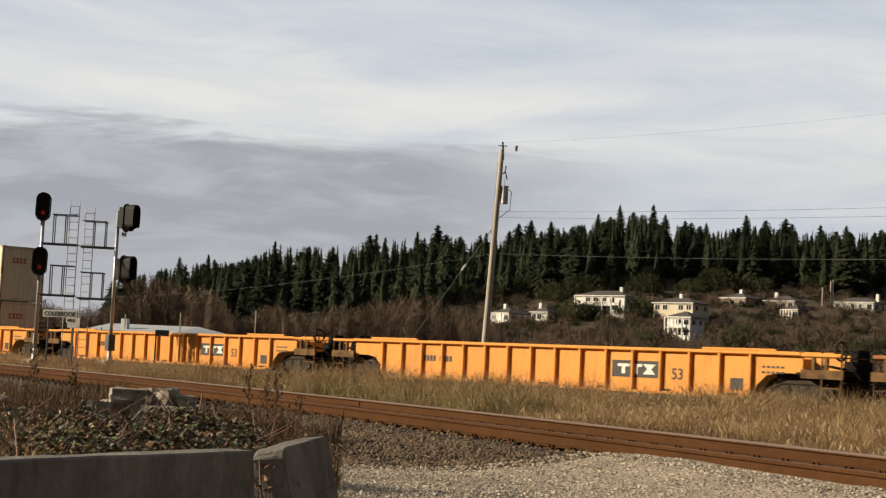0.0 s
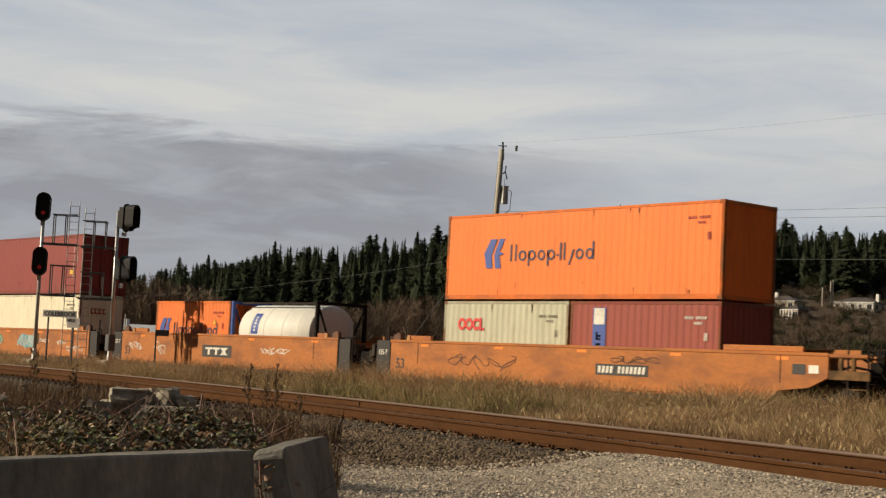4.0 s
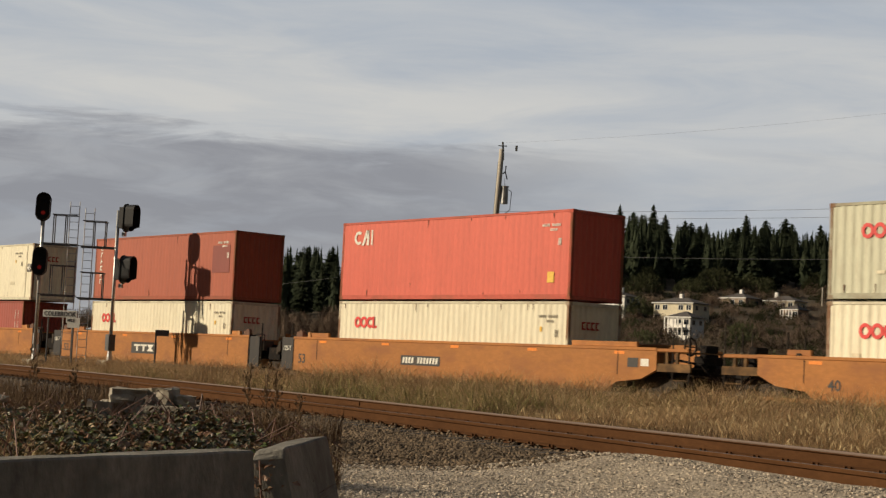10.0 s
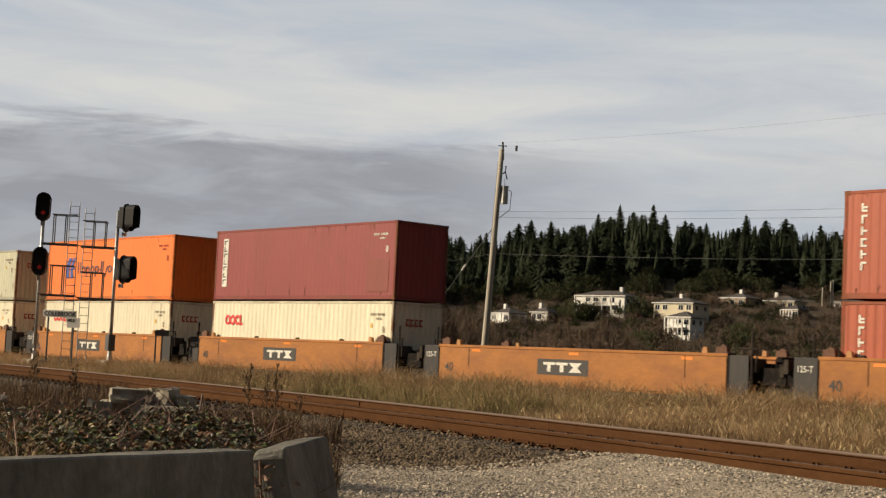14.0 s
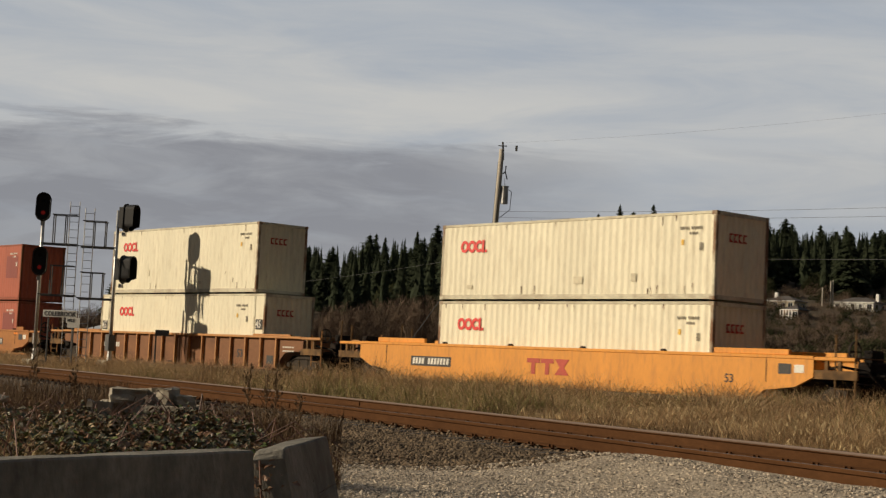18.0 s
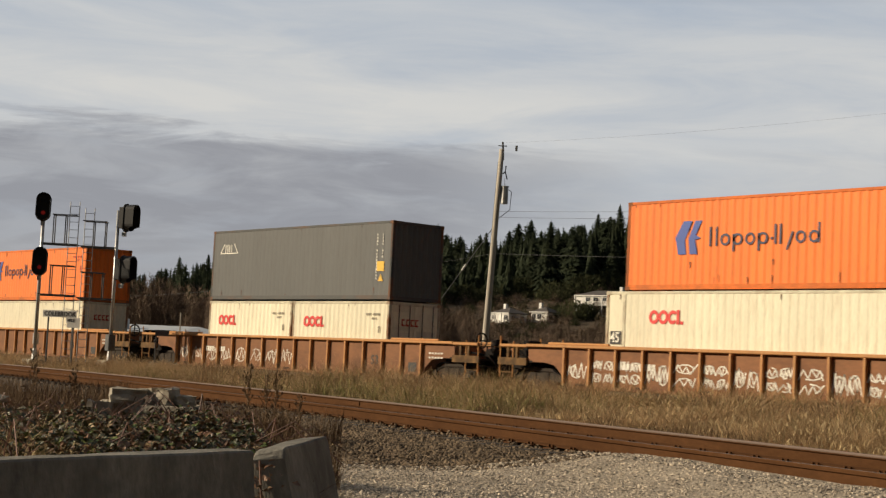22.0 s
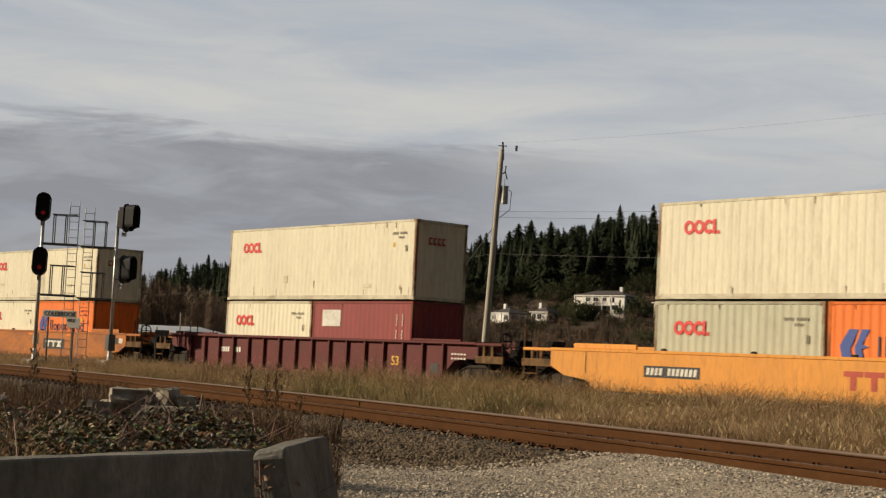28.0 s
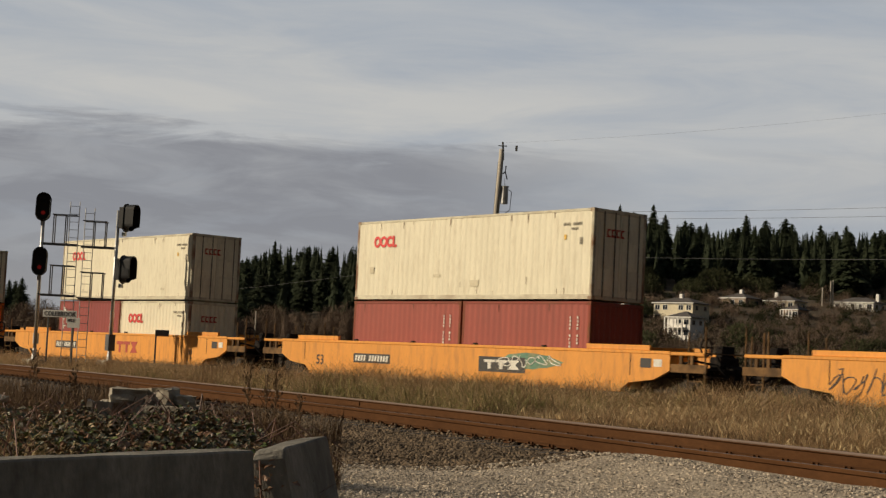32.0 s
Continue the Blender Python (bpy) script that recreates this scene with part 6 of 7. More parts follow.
def signal_head(parent, z, turn, red, offset):
    """Two lenses on a black oval shield under a deep oval hood, facing its own -y."""
    head = part("signal_head", Geo().prism(oval(0.66, 1.24), -0.02, 0.03), M["signal_black"], parent, "black oval signal head with hood", at=pose(offset[0], offset[1], z, 0, 0, turn))
    o, i = oval(0.60, 1.16), oval(0.56, 1.12)
    g = Geo()
    n = len(o)
    depth = [0.50 if math.sin(6.28319 * k / n) > -0.55 else 0.26 for k in range(n)]
    v = [(x, -0.02, z_) for x, z_ in o] + [(x * 0.97, -d, z_) for (x, z_), d in zip(o, depth)] + [(x, -0.02, z_) for x, z_ in i] + [(x * 0.97, -d, z_) for (x, z_), d in zip(i, depth)]
    for k in range(n):
        m = (k + 1) % n
        g.add([], [])
        g.f += [(k, k + n, m + n, m), (k + 2 * n, m + 2 * n, m + 3 * n, k + 3 * n), (k + n, k + 3 * n, m + 3 * n, m + n)]
    g.v = [tuple(p) for p in v]
    part("hood", g, M["signal_black"], head)
    part("case", Geo().box(-0.2, 0.2, 0.03, 0.30, -0.46, 0.46, 0.05), M["signal_black"], head)
    for zz, lit_ in ((0.26, False), (-0.26, red)):
        part("lens", Geo().prism([(0.085 * math.cos(a), zz + 0.085 * math.sin(a)) for a in [6.28319 * k / 14 for k in range(14)]], -0.04, -0.021), M["red_lamp" if lit_ else "dark_lens"], head, "round red signal lens" if lit_ else "")
    part("bracket", Geo().box(-0.07, 0.07, 0.0, 0.16, -0.80, -0.62).tube([(0, 0.08, -0.72), (-offset[0], 0.08 - offset[1], -0.72)], 0.05), M["galvanised"], head)
    return head


def signal_mast(x, y, base, top, heads, turn, platforms, back, label, reds, head_off, ladder_top, rail_h):
    """A steel mast with two heads, two railed platforms and a ladder standing off it in the direction back."""
    t = thing("railway_signal", label, "railway signal", pose(x, y, base), group="railway signals")
    H = top - base
    part("mast", Geo().tube([(0, 0, 0), (0, 0, H)], 0.075, 12), M["galvanised"], t, "galvanised round steel mast", smooth=True)
    part("foundation", Geo().box(-0.4, 0.4, -0.4, 0.4, -0.75, 0.04, 0.06), M["pale_concrete"], t, "square concrete foot")
    part("base_casting", Geo().tube([(0, 0, 0.03), (0, 0, 0.5)], 0.13, 10, 0.085), M["galvanised"], t)
    for zz in heads:
        signal_head(t, zz - base, turn, reds, head_off)
    b = Vector((*back, 0)).normalized()
    s = Vector((-b.y, b.x, 0))
    for zz in platforms:
        z = zz - base
        g = Geo()
        for k in range(7):
            c = b * (0.1 + 0.22 * k)
            g.tube([c + s * 0.3 + Vector((0, 0, z)), c - s * 0.3 + Vector((0, 0, z))], 0.016, 4)
        for e in (-0.3, 0.3):
            g.tube([s * e + Vector((0, 0, z)), s * e + b * 1.55 + Vector((0, 0, z))], 0.024, 5)
        part("platform", g, M["dull_steel"], t, "grated steel platform")
        part("platform_edge", Geo().tube([Vector((0, 0, z - 0.04)), b * 1.5 + Vector((0, 0, z - 0.04))], 0.035, 6), M["dull_steel"], t)
        for e in (-0.3, 0.3):
            for k in (0.48, 0.98):
                part("rail_post", Geo().tube([s * e + b * k + Vector((0, 0, z)), s * e + b * k + Vector((0, 0, z + rail_h))], 0.028, 6), M["dull_steel"], t)
            part("guard_rail", Geo().tube([s * e + b * 0.42 + Vector((0, 0, z + rail_h)), s * e + b * 1.45 + Vector((0, 0, z + rail_h))], 0.024, 6), M["dull_steel"], t)
        part("guard_rail", Geo().tube([-s * 0.3 + b * 0.48 + Vector((0, 0, z + rail_h)), s * 0.3 + b * 0.48 + Vector((0, 0, z + rail_h))], 0.024, 6), M["dull_steel"], t)
    c = b * (1.30 if reds else 1.20)
    s = ASIDE
    lt = ladder_top - base
    ladder = part("ladder", Geo().tube([c + s * 0.2 + Vector((0, 0, -0.1)), c + s * 0.2 + Vector((0, 0, lt))], 0.019, 5).tube([c - s * 0.2 + Vector((0, 0, -0.1)), c - s * 0.2 + Vector((0, 0, lt))], 0.019, 5), M["galvanised"], t, "thin steel ladder")
    k = 0.2
    rung = Geo().tube([s * 0.2, s * -0.2], 0.012, 4).mesh("rung", M["galvanised"])
    while k < lt:
        part("rung", rung, None, ladder, at=c + Vector((0, 0, k)))
        k += 0.34
    return t


first = signal_mast(-60.9, 29.15, 0.10, 7.0, (6.66, 4.32), 62, (5.10, 2.92), (0.55, 0.83), "double-head black railway signal on galvanised mast showing red", True, (0.05, -0.06), 6.95, 1.25)
second = signal_mast(-59.5, 31.95, 0.20, 6.72, (6.40, 4.17), 118, (5.08, 2.86), (-0.55, -0.83), "double-head black railway signal turned away on steel mast", False, (0.34, 0.22), 6.75, 1.1)
part("relay_case", Geo().box(-0.18, 0.18, -0.16, 0.16, 0.45, 1.15, 0.03), M["dull_steel"], second, "grey relay case on the mast", at=(0.16, -0.1, 0))
part("relay_case", Geo().box(-0.10, 0.10, -0.10, 0.10, 0.7, 1.15, 0.02), M["galvanised"], first, "small grey box on the mast", at=(-0.16, 0.1, 0))


def post_sign(x, y, z, boards, posts, label, turn):
    """A sign of flat boards on posts, facing its own -y. boards: (x0, x1, z0, z1, text, size)."""
    t = thing("trackside_sign", label, "sign", pose(x, y, z, 0, 0, turn), group="trackside signs")
    for px, h in posts:
        part("post", Geo().box(px - 0.03, px + 0.03, 0.0, 0.06, -0.6, h, 0.008), M["dull_steel"], t)
    for x0, x1, z0, z1, text, size in boards:
        b = part("board", Geo().box(x0, x1, -0.022, 0.0, z0, z1, 0.004), M["sign_white"] if text is not None else M["dull_steel"], t, "white sign board" if text is not None else "back of a grey sign")
        if text:
            part("lettering", lettering(text, size, M["sign_ink"], 0, 0.88), None, b, "black sign lettering", at=(x0 + 0.06, -0.03, z0 + (z1 - z0) / 2 - size * 0.34))
    return t


post_sign(-58.2, 28.87, 0.0, [(-0.76, 0.76, 1.93, 2.22, "COLEBROOK", 0.27), (0.30, 0.92, 1.72, 1.93, "MILE", 0.19), (0.36, 0.92, 1.52, 1.72, "", 0.16)], [(-0.52, 1.93), (0.62, 1.55)], "white station name sign with black lettering on posts", 36.0)
post_sign(-52.86, 30.61, 0.0, [(-0.27, 0.27, 1.33, 1.57, None, 0)], [(-0.24, 1.57)], "small grey sign on thin post, seen from behind", 50.0)

# ---------------------------------------------------------------- pole and wires
M["pole_wood"] = surface("weathered_pole_timber", (0.50, 0.455, 0.38), 0.9, 0, (16, 0.25), (3, 0.5, (0.17, 0.13, 0.09), 0.45, 0.7), (30, 0.4), (3, 3, 0.25))
M["wire"] = surface("dull_overhead_wire", (0.14, 0.14, 0.145), 0.6, 0.2, (4, 0.1), None, None)
pole = thing("utility_pole", "leaning weathered wooden utility pole with transformer", "utility pole", pose(-56.86, 51.12, -0.6))
foot, head_ = Vector((0, 0, 0)), Vector((1.06, -0.28, 12.15))


def along_pole(z):
    return head_ * (z / 12.15)


part("shaft", Geo().tube([along_pole(k) for k in (0, 3, 6, 9, 12.15)], 0.19, 12, 0.125), M["pole_wood"], pole, smooth=True)
p = along_pole(9.85) + ASIDE * 0.32
part("transformer", Geo().tube([p - Vector((0, 0, 0.42)), p + Vector((0, 0, 0.42))], 0.19, 12).tube([p + Vector((0, 0, 0.40)), p + Vector((0, 0, 0.47))], 0.21, 12), M["galvanised"], pole, "grey transformer can", smooth=False)
part("bracket", Geo().tube([along_pole(9.6), p - Vector((0, 0, 0.25))], 0.04, 6), M["dull_steel"], pole)
p2 = along_pole(11.0) + ASIDE * 0.26
part("cutout", Geo().tube([along_pole(10.85), p2, p2 + Vector((0.02, 0.03, 0.32))], 0.035, 6).tube([p2 + Vector((0, 0, 0.05)), p2 + ASIDE * 0.12 - Vector((0, 0, 0.35))], 0.03, 6), M["dull_steel"], pole, "fuse cutout")
part("top_pin", Geo().tube([along_pole(11.6) + ASIDE * 0.12, along_pole(12.15) + Vector((0.02, 0.02, 0.35))], 0.05, 6).tube([along_pole(12.3) - ASIDE * 0.2, along_pole(12.3) + ASIDE * 0.25], 0.025, 5), M["dull_steel"], pole)
p3 = along_pole(12.2) + ASIDE * 0.72
part("insulator", Geo().tube([p3 - Vector((0, 0, 0.12)), p3, p3 + Vector((0, 0, 0.14))], 0.06, 6), M["dull_steel"], pole)
part("jumper", Geo().tube([p + Vector((0, 0, 0.45)), p + ASIDE * 0.35 + Vector((0, 0, 0.2)), p + ASIDE * 0.3 - Vector((0, 0, 0.7)), along_pole(8.6)], 0.02, 5).tube([p2 - Vector((0, 0, 0.3)), p + Vector((0, 0, 0.46))], 0.015, 4), M["wire"], pole, "looped cable")
part("ground_wire", Geo().tube([along_pole(k) - ASIDE * (0.19 - 0.005 * k) for k in (0.5, 4, 8, 11.5)], 0.012, 4), M["wire"], pole)
top = Vector((-56.86, 51.12, -0.6))


def overhead(a, b, sag, r, label, n=24):
    t = thing("overhead_wire", label, "wire", group="overhead wires")
    a, b = Vector(a), Vector(b)
    g = Geo().tube([a.lerp(b, k / n) - Vector((0, 0, 4 * sag * (k / n) * (1 - k / n))) for k in range(n + 1)], r, 5)
    part("strand", g, M["wire"], t)


overhead(top + along_pole(12.45), (-2.0, 62.0, 15.6), 1.2, 0.003, "thin overhead wire leading to the pole top")
overhead(top + along_pole(9.05), (4.0, 64.0, 9.6), 0.75, 0.007, "overhead cable on the pole")
overhead(top + along_pole(8.75), (4.0, 63.0, 9.0), 0.75, 0.007, "overhead cable on the pole")
overhead(top + along_pole(6.95), (4.0, 63.0, 7.2), 0.75, 0.008, "overhead telephone cable on the pole")
overhead(top + along_pole(6.95), (-108.0, 56.0, 4.6), 0.5, 0.006, "overhead telephone cable on the pole")
guy = thing("guy_wire", "diagonal guy wire with pale marker on the pole", "wire")
a, b = top + along_pole(8.4), Vector((-60.6, 47.6, -0.4))
part("strand", Geo().tube([a, b], 0.022, 5), M["wire"], guy)
c = a.lerp(b, 0.25)
part("marker", Geo().tube([c, a.lerp(b, 0.285)], 0.055, 6), M["sign_white"], guy, "pale insulator on the wire")

# ---------------------------------------------------------------- far buildings
M["metal_roof"] = surface("pale_grey_metal_roof", (0.56, 0.59, 0.62), 0.5, 0.1, (0.8, 0.12), (0.2, 0.3, (0.38, 0.40, 0.42), 0.5, 0.7), None)
M["white_wall"] = surface("white_metal_wall", (0.78, 0.77, 0.74), 0.6, 0, (1.0, 0.1), None, None)
M["shingle"] = surface("dark_shingle_roof", (0.085, 0.075, 0.070), 0.9, 0, (2.5, 0.3), (0.6, 0.5, (0.13, 0.11, 0.09), 0.5, 0.7), (6, 0.5))
M["cream_wall"] = surface("cream_stucco_wall", (0.72, 0.64, 0.46), 0.8, 0, (2, 0.12), None, None, piece=0.05)
M["house_white"] = surface("white_painted_house_wall", (0.82, 0.80, 0.75), 0.8, 0, (2, 0.12), None, None, piece=0.05)
M["tan_wall"] = surface("tan_stucco_wall", (0.36, 0.27, 0.19), 0.8, 0, (2, 0.15), None, None)
M["house_glass"] = surface("dark_house_window_glass", (0.03, 0.035, 0.045), 0.1, 0, (2, 0.1), None, None)

shed = thing("warehouse", "long low warehouse with pale grey metal roof", "building", pose(-211.0, 122.6, -0.5, 0, 0, 30))
part("wall", Geo().box(-9.5, 7.0, -7, 7, 0, 3.9), M["white_wall"], shed)
part("roof", Geo().prism([(-7.5, 3.9), (7.5, 3.9), (0, 5.1)], -10.0, 6.0, "x").add([(6.0, -7.5, 3.9), (6.0, 7.5, 3.9), (6.0, 0, 5.1), (12.5, 0, 3.9)], [(0, 3, 2), (1, 2, 3), (0, 1, 3)]), M["metal_roof"], shed)
for k in range(4):
    part("door", Geo().box(-8.5 + 4.0 * k, -6.3 + 4.0 * k, -7.06, -7.0, 0, 3.2), M["metal_roof"], shed)
part("vent", Geo().box(-4.6, -3.5, -5.5, -4.7, 4.0, 5.8, 0.05), M["metal_roof"], shed, "grey roof vent")
for k in (4.0, 7.6, 12.5):
    pp = spot(205, -0.245 + 0.010 * k, -0.5)
    t = thing("bare_pole", "thin pale bare pole by the warehouse", "pole", pose(pp.x, pp.y, pp.z), group="poles by the warehouse")
    part("shaft", Geo().tube([(0, 0, 0), (0, 0, 5.2 + 0.15 * k)], 0.10, 6), M["pole_wood"], t)


def house(x, y, z, turn, w, d, floors, wall, label, balcony=True, chimney=0.5, wing=0.0):
    """A hillside house about its middle: walls, hipped roof, windows, balcony and chimney; it faces its own -y."""
    t = thing("house", label, "house", pose(x, y, z, 0, 0, turn), group="houses on the hill")
    h = 2.9 * floors
    part("wall", Geo().box(-w / 2, w / 2, -d / 2, d / 2, -3.0, h), M[wall], t)
    e, rise = 0.45, 1.7
    r = d / 2 + e
    roof = Geo().add([(-w / 2 - e, -r, h), (w / 2 + e, -r, h), (w / 2 + e, r, h), (-w / 2 - e, r, h), (-w / 2 - e + r, 0, h + rise), (w / 2 + e - r, 0, h + rise)],
                     [(0, 1, 5, 4), (1, 2, 5), (2, 3, 4, 5), (3, 0, 4), (3, 2, 1, 0)])
    roof.box(-w / 2 - e, w / 2 + e, -r, r, h - 0.18, h)
    rp = part("roof", roof, M["shingle"], t, "dark hipped shingle roof")
    part("fascia", Geo().box(-w / 2 - e - 0.05, w / 2 + e + 0.05, -r - 0.06, -r, h - 0.25, h + 0.04), M["house_white"], t)
    if chimney:
        part("chimney", Geo().box(w * (chimney - 0.5) - 0.5, w * (chimney - 0.5) + 0.5, -0.5, 0.5, h, h + 2.8), M["house_white"], rp)
    n = max(3, int(w / 2.6))
    for fl in range(floors):
        for k in range(n):
            if (k * 7 + fl * 3 + int(w)) % 5 == 0:
                continue
            c = -w / 2 + w * (k + 0.5) / n
            win = part("window", Geo().box(c - 0.85, c + 0.85, -d / 2 - 0.08, -d / 2 - 0.01, 2.9 * fl + 0.7, 2.9 * fl + 2.3), M["house_white"], t)
            for s in (-0.40, 0.40):
                part("pane", Geo().box(c + s - 0.34, c + s + 0.34, -d / 2 - 0.10, -d / 2 - 0.07, 2.9 * fl + 0.8, 2.9 * fl + 2.2), M["house_glass"], win)
    for k in range(2):
        yy = -d / 4 + k * d / 2
        part("window", Geo().box(w / 2 - 0.02, w / 2 + 0.05, yy - 0.7, yy + 0.7, h - 2.1, h - 0.8), M["house_glass"], t)
    if balcony:
        bz = 2.9 * (floors - 1)
        bal = part("balcony", Geo().box(-w * 0.48, w * 0.30, -d / 2 - 1.8, -d / 2, bz - 0.2, bz), M["house_white"], t, "white balcony with posts")
        for k in range(5):
            c = -w * 0.47 + w * 0.76 * k / 4
            part("post", Geo().box(c - 0.14, c + 0.14, -d / 2 - 1.75, -d / 2 - 1.5, -3.0, h - 0.2), M["house_white"], bal)
        part("railing", Geo().box(-w * 0.48, w * 0.30, -d / 2 - 1.8, -d / 2 - 1.74, bz + 0.85, bz + 1.0), M["house_white"], bal)
    return t


FACE = 8.0
house(-335.4, 311.5, 13.7, FACE - 10, 8.0, 7, 1, "house_white", "small white hillside house with dark roof", True, 0.3)
house(-327.6, 319.1, 14.5, FACE, 6.0, 6, 1, "house_white", "small white hillside house with dark roof", False, 0.2)
house(-320.4, 338.1, 17.6, FACE + 4, 17.0, 9, 2, "house_white", "large white two-storey house with balconies", True, 0.78)
house(-298.7, 346.7, 16.0, FACE, 13.5, 9, 2, "cream_wall", "cream stucco two-storey house with dark roof", False, 0.5)
house(-279.6, 326.5, 10.9, FACE, 7.5, 7, 2, "house_white", "white house with stacked balconies below the road", True, 0)
house(-309.5, 387.4, 23.0, FACE - 6, 10.0, 8, 1, "tan_wall", "tan hillside house with low dark roof", False, 0.55)
house(-298.3, 396.0, 22.6, FACE, 10.5, 8, 1, "cream_wall", "pale hillside house with hipped dark roof", False, 0.2)
house(-284.7, 383.1, 19.2, FACE - 4, 5.2, 6, 1, "tan_wall", "small tan house with white columns", True, 0)
house(-284.6, 416.2, 23.4, FACE, 13.5, 9, 1, "house_white", "white bungalow with wide dark roof", True, 0.95)
for k, (dx, hgt) in enumerate(((0, 7.0), (2.6, 9.2), (3.3, 9.6))):
    pp = spot(485, 0.2495 + dx / 485, 0)
    t = thing("timber_mast", "tall bare timber mast beside a house", "pole", pose(pp.x, pp.y, 23.5), group="timber masts")
    part("shaft", Geo().tube([(0, 0, 0), (0, 0, hgt)], 0.22, 6), M["pole_wood"], t)

# ---------------------------------------------------------------- trees
M["bark"] = surface("dark_conifer_bark", (0.075, 0.055, 0.04), 0.9, 0, (4, 0.3), None, None)
M["needles"] = leafy(surface("dark_green_needles", (0.062, 0.078, 0.047), 0.8, 0, (0.7, 0.25), (0.25, 0.5, (0.060, 0.070, 0.036), 0.45, 0.65), None, piece=0.35, island=0.20, spec=0.1), 0.5)
M["twigs"] = surface("bare_brown_twigs", (0.175, 0.125, 0.092), 0.9, 0, (0.7, 0.3), (0.2, 0.5, (0.075, 0.058, 0.036), 0.45, 0.65), None, piece=0.3, island=0.35, spec=0.1)
M["olive"] = leafy(surface("olive_shrub_leaves", (0.070, 0.076, 0.038), 0.85, 0, (0.7, 0.35), None, None, piece=0.35, island=0.25, spec=0.1), 0.4)
M["pale_twigs"] = surface("pale_bare_branches", (0.20, 0.165, 0.12), 0.9, 0, (0.7, 0.3), None, None, piece=0.2, island=0.25, spec=0.1)


def conifer_crown(seed, H, spread, bare, whorls, per, ragged):
    """Drooping boughs all round the stem, each a ragged fan of needle sprays, close over a dark core."""
    rnd = random.Random(seed)
    g = Geo()
    taper = (0.78, 0.70, 1.0, 0.74, 0.66, 0.85)[seed % 10]
    lobes = [(rnd.uniform(0, 6.28), rnd.uniform(0.75, 1.25)) for _ in range(5)]
    for i in range(whorls * per):
        t = min(0.985, (i + rnd.uniform(-3, 3)) / (whorls * per))
        t = max(0.0, t)
        z = H * (bare + (1 - bare) * t)
        a = rnd.uniform(0, 6.28)
        wide = sum(w * max(0, math.cos(a - c + 4 * t)) for c, w in lobes) / 2.2
        L = spread * (1 - t) ** taper * min(1.0, 0.55 + 2.4 * t) * (0.72 + 0.38 * wide) * rnd.uniform(1 - ragged, 1.12) + 0.22
        d, s = Vector((math.cos(a), math.sin(a), 0)), Vector((-math.sin(a), math.cos(a), 0))
        droop = -0.25 * L if t < 0.75 else 0.15 * L
        root = Vector((0, 0, z))
        for j in range(5):
            f0 = 0.06 + 0.165 * j + rnd.uniform(-0.05, 0.05)
            f1 = f0 + rnd.uniform(0.22, 0.36)
            wd = (0.22 + L * rnd.uniform(0.11, 0.22)) * (1.15 - 0.15 * j) * min(1, 1.5 - t)
            off = s * rnd.uniform(-0.22, 0.22) * L * f0
            m = off + root + d * L * (f0 + f1) / 2 + Vector((0, 0, droop * ((f0 + f1) / 2) ** 1.5))
            p0 = off + root + d * L * f0 + Vector((0, 0, droop * f0 ** 1.5 + 0.07 * L + 0.15))
            p1 = off + root + d * L * f1 + Vector((0, 0, droop * f1 ** 1.5 - rnd.uniform(0.03, 0.20) * L))
            hang = Vector((0, 0, -rnd.uniform(0.3, 1.0) * wd))
            g.add([p0, m + s * wd + hang, p1, m - s * wd + hang * rnd.uniform(0.3, 1.2)], [(0, 1, 2), (0, 2, 3)])
    n, levels = 9, 7
    core = []
    for i in range(levels):
        t = i / levels
        r = spread * 0.58 * (1 - t) ** taper * min(1.0, 0.5 + 2.4 * t)
        core += [(r * w * math.cos(6.28 * (k + 0.5 * (i % 2)) / n), r * w * math.sin(6.28 * (k + 0.5 * (i % 2)) / n), H * (bare + 0.04 + (0.90 - bare) * t)) for k in range(n) for w in (rnd.uniform(0.7, 1.25),)]
    core.append((0, 0, H * 0.95))
    for i in range(levels - 1):
        for k in range(n):
            p, q = i * n + k, i * n + (k + 1) % n
            g.add([core[p], core[q], core[q + n], core[p + n]], [(0, 1, 2), (0, 2, 3)])
    g.add(core[-n - 1:], [(k, (k + 1) % n, n) for k in range(n)])
    g.add([(0.22, 0, H * 0.93), (-0.2, 0.2, H * 0.93), (-0.1, -0.22, H * 0.93), (0, 0, H * 1.03)], [(0, 1, 3), (1, 2, 3), (2, 0, 3)])
    return g


CONIFERS = []
for k, (H, spread, bare, whorls, per, ragged) in enumerate(((26, 4.2, 0.06, 40, 13, 0.35), (24, 4.8, 0.04, 38, 13, 0.45), (28, 4.0, 0.10, 42, 12, 0.5), (22, 4.8, 0.03, 36, 13, 0.3), (25, 5.4, 0.12, 36, 13, 0.55), (20, 4.4, 0.03, 34, 13, 0.4))):
    CONIFERS.append((H, conifer_crown(200 + k, H, spread, bare, whorls, per, ragged).mesh("crown", M["needles"]), Geo().tube([(0, 0, -2), (0.1, 0, H * 0.5), (0, 0, H * 0.97)], 0.42, 6, 0.05).mesh("trunk", M["bark"])))


def conifer(x, y, z, kind, scale, turn, girth, label="tall dark green conifer on the wooded hill"):
    H, crown, trunk = CONIFERS[kind]
    t = thing("conifer", label, "tree", Matrix.Translation((x, y, z)) @ Matrix.Rotation(turn, 4, "Z") @ Matrix.Diagonal((scale * girth, scale * girth, scale, 1)), group="conifers on the hill")
    part("trunk", trunk, None, t)
    part("crown", crown, None, t)


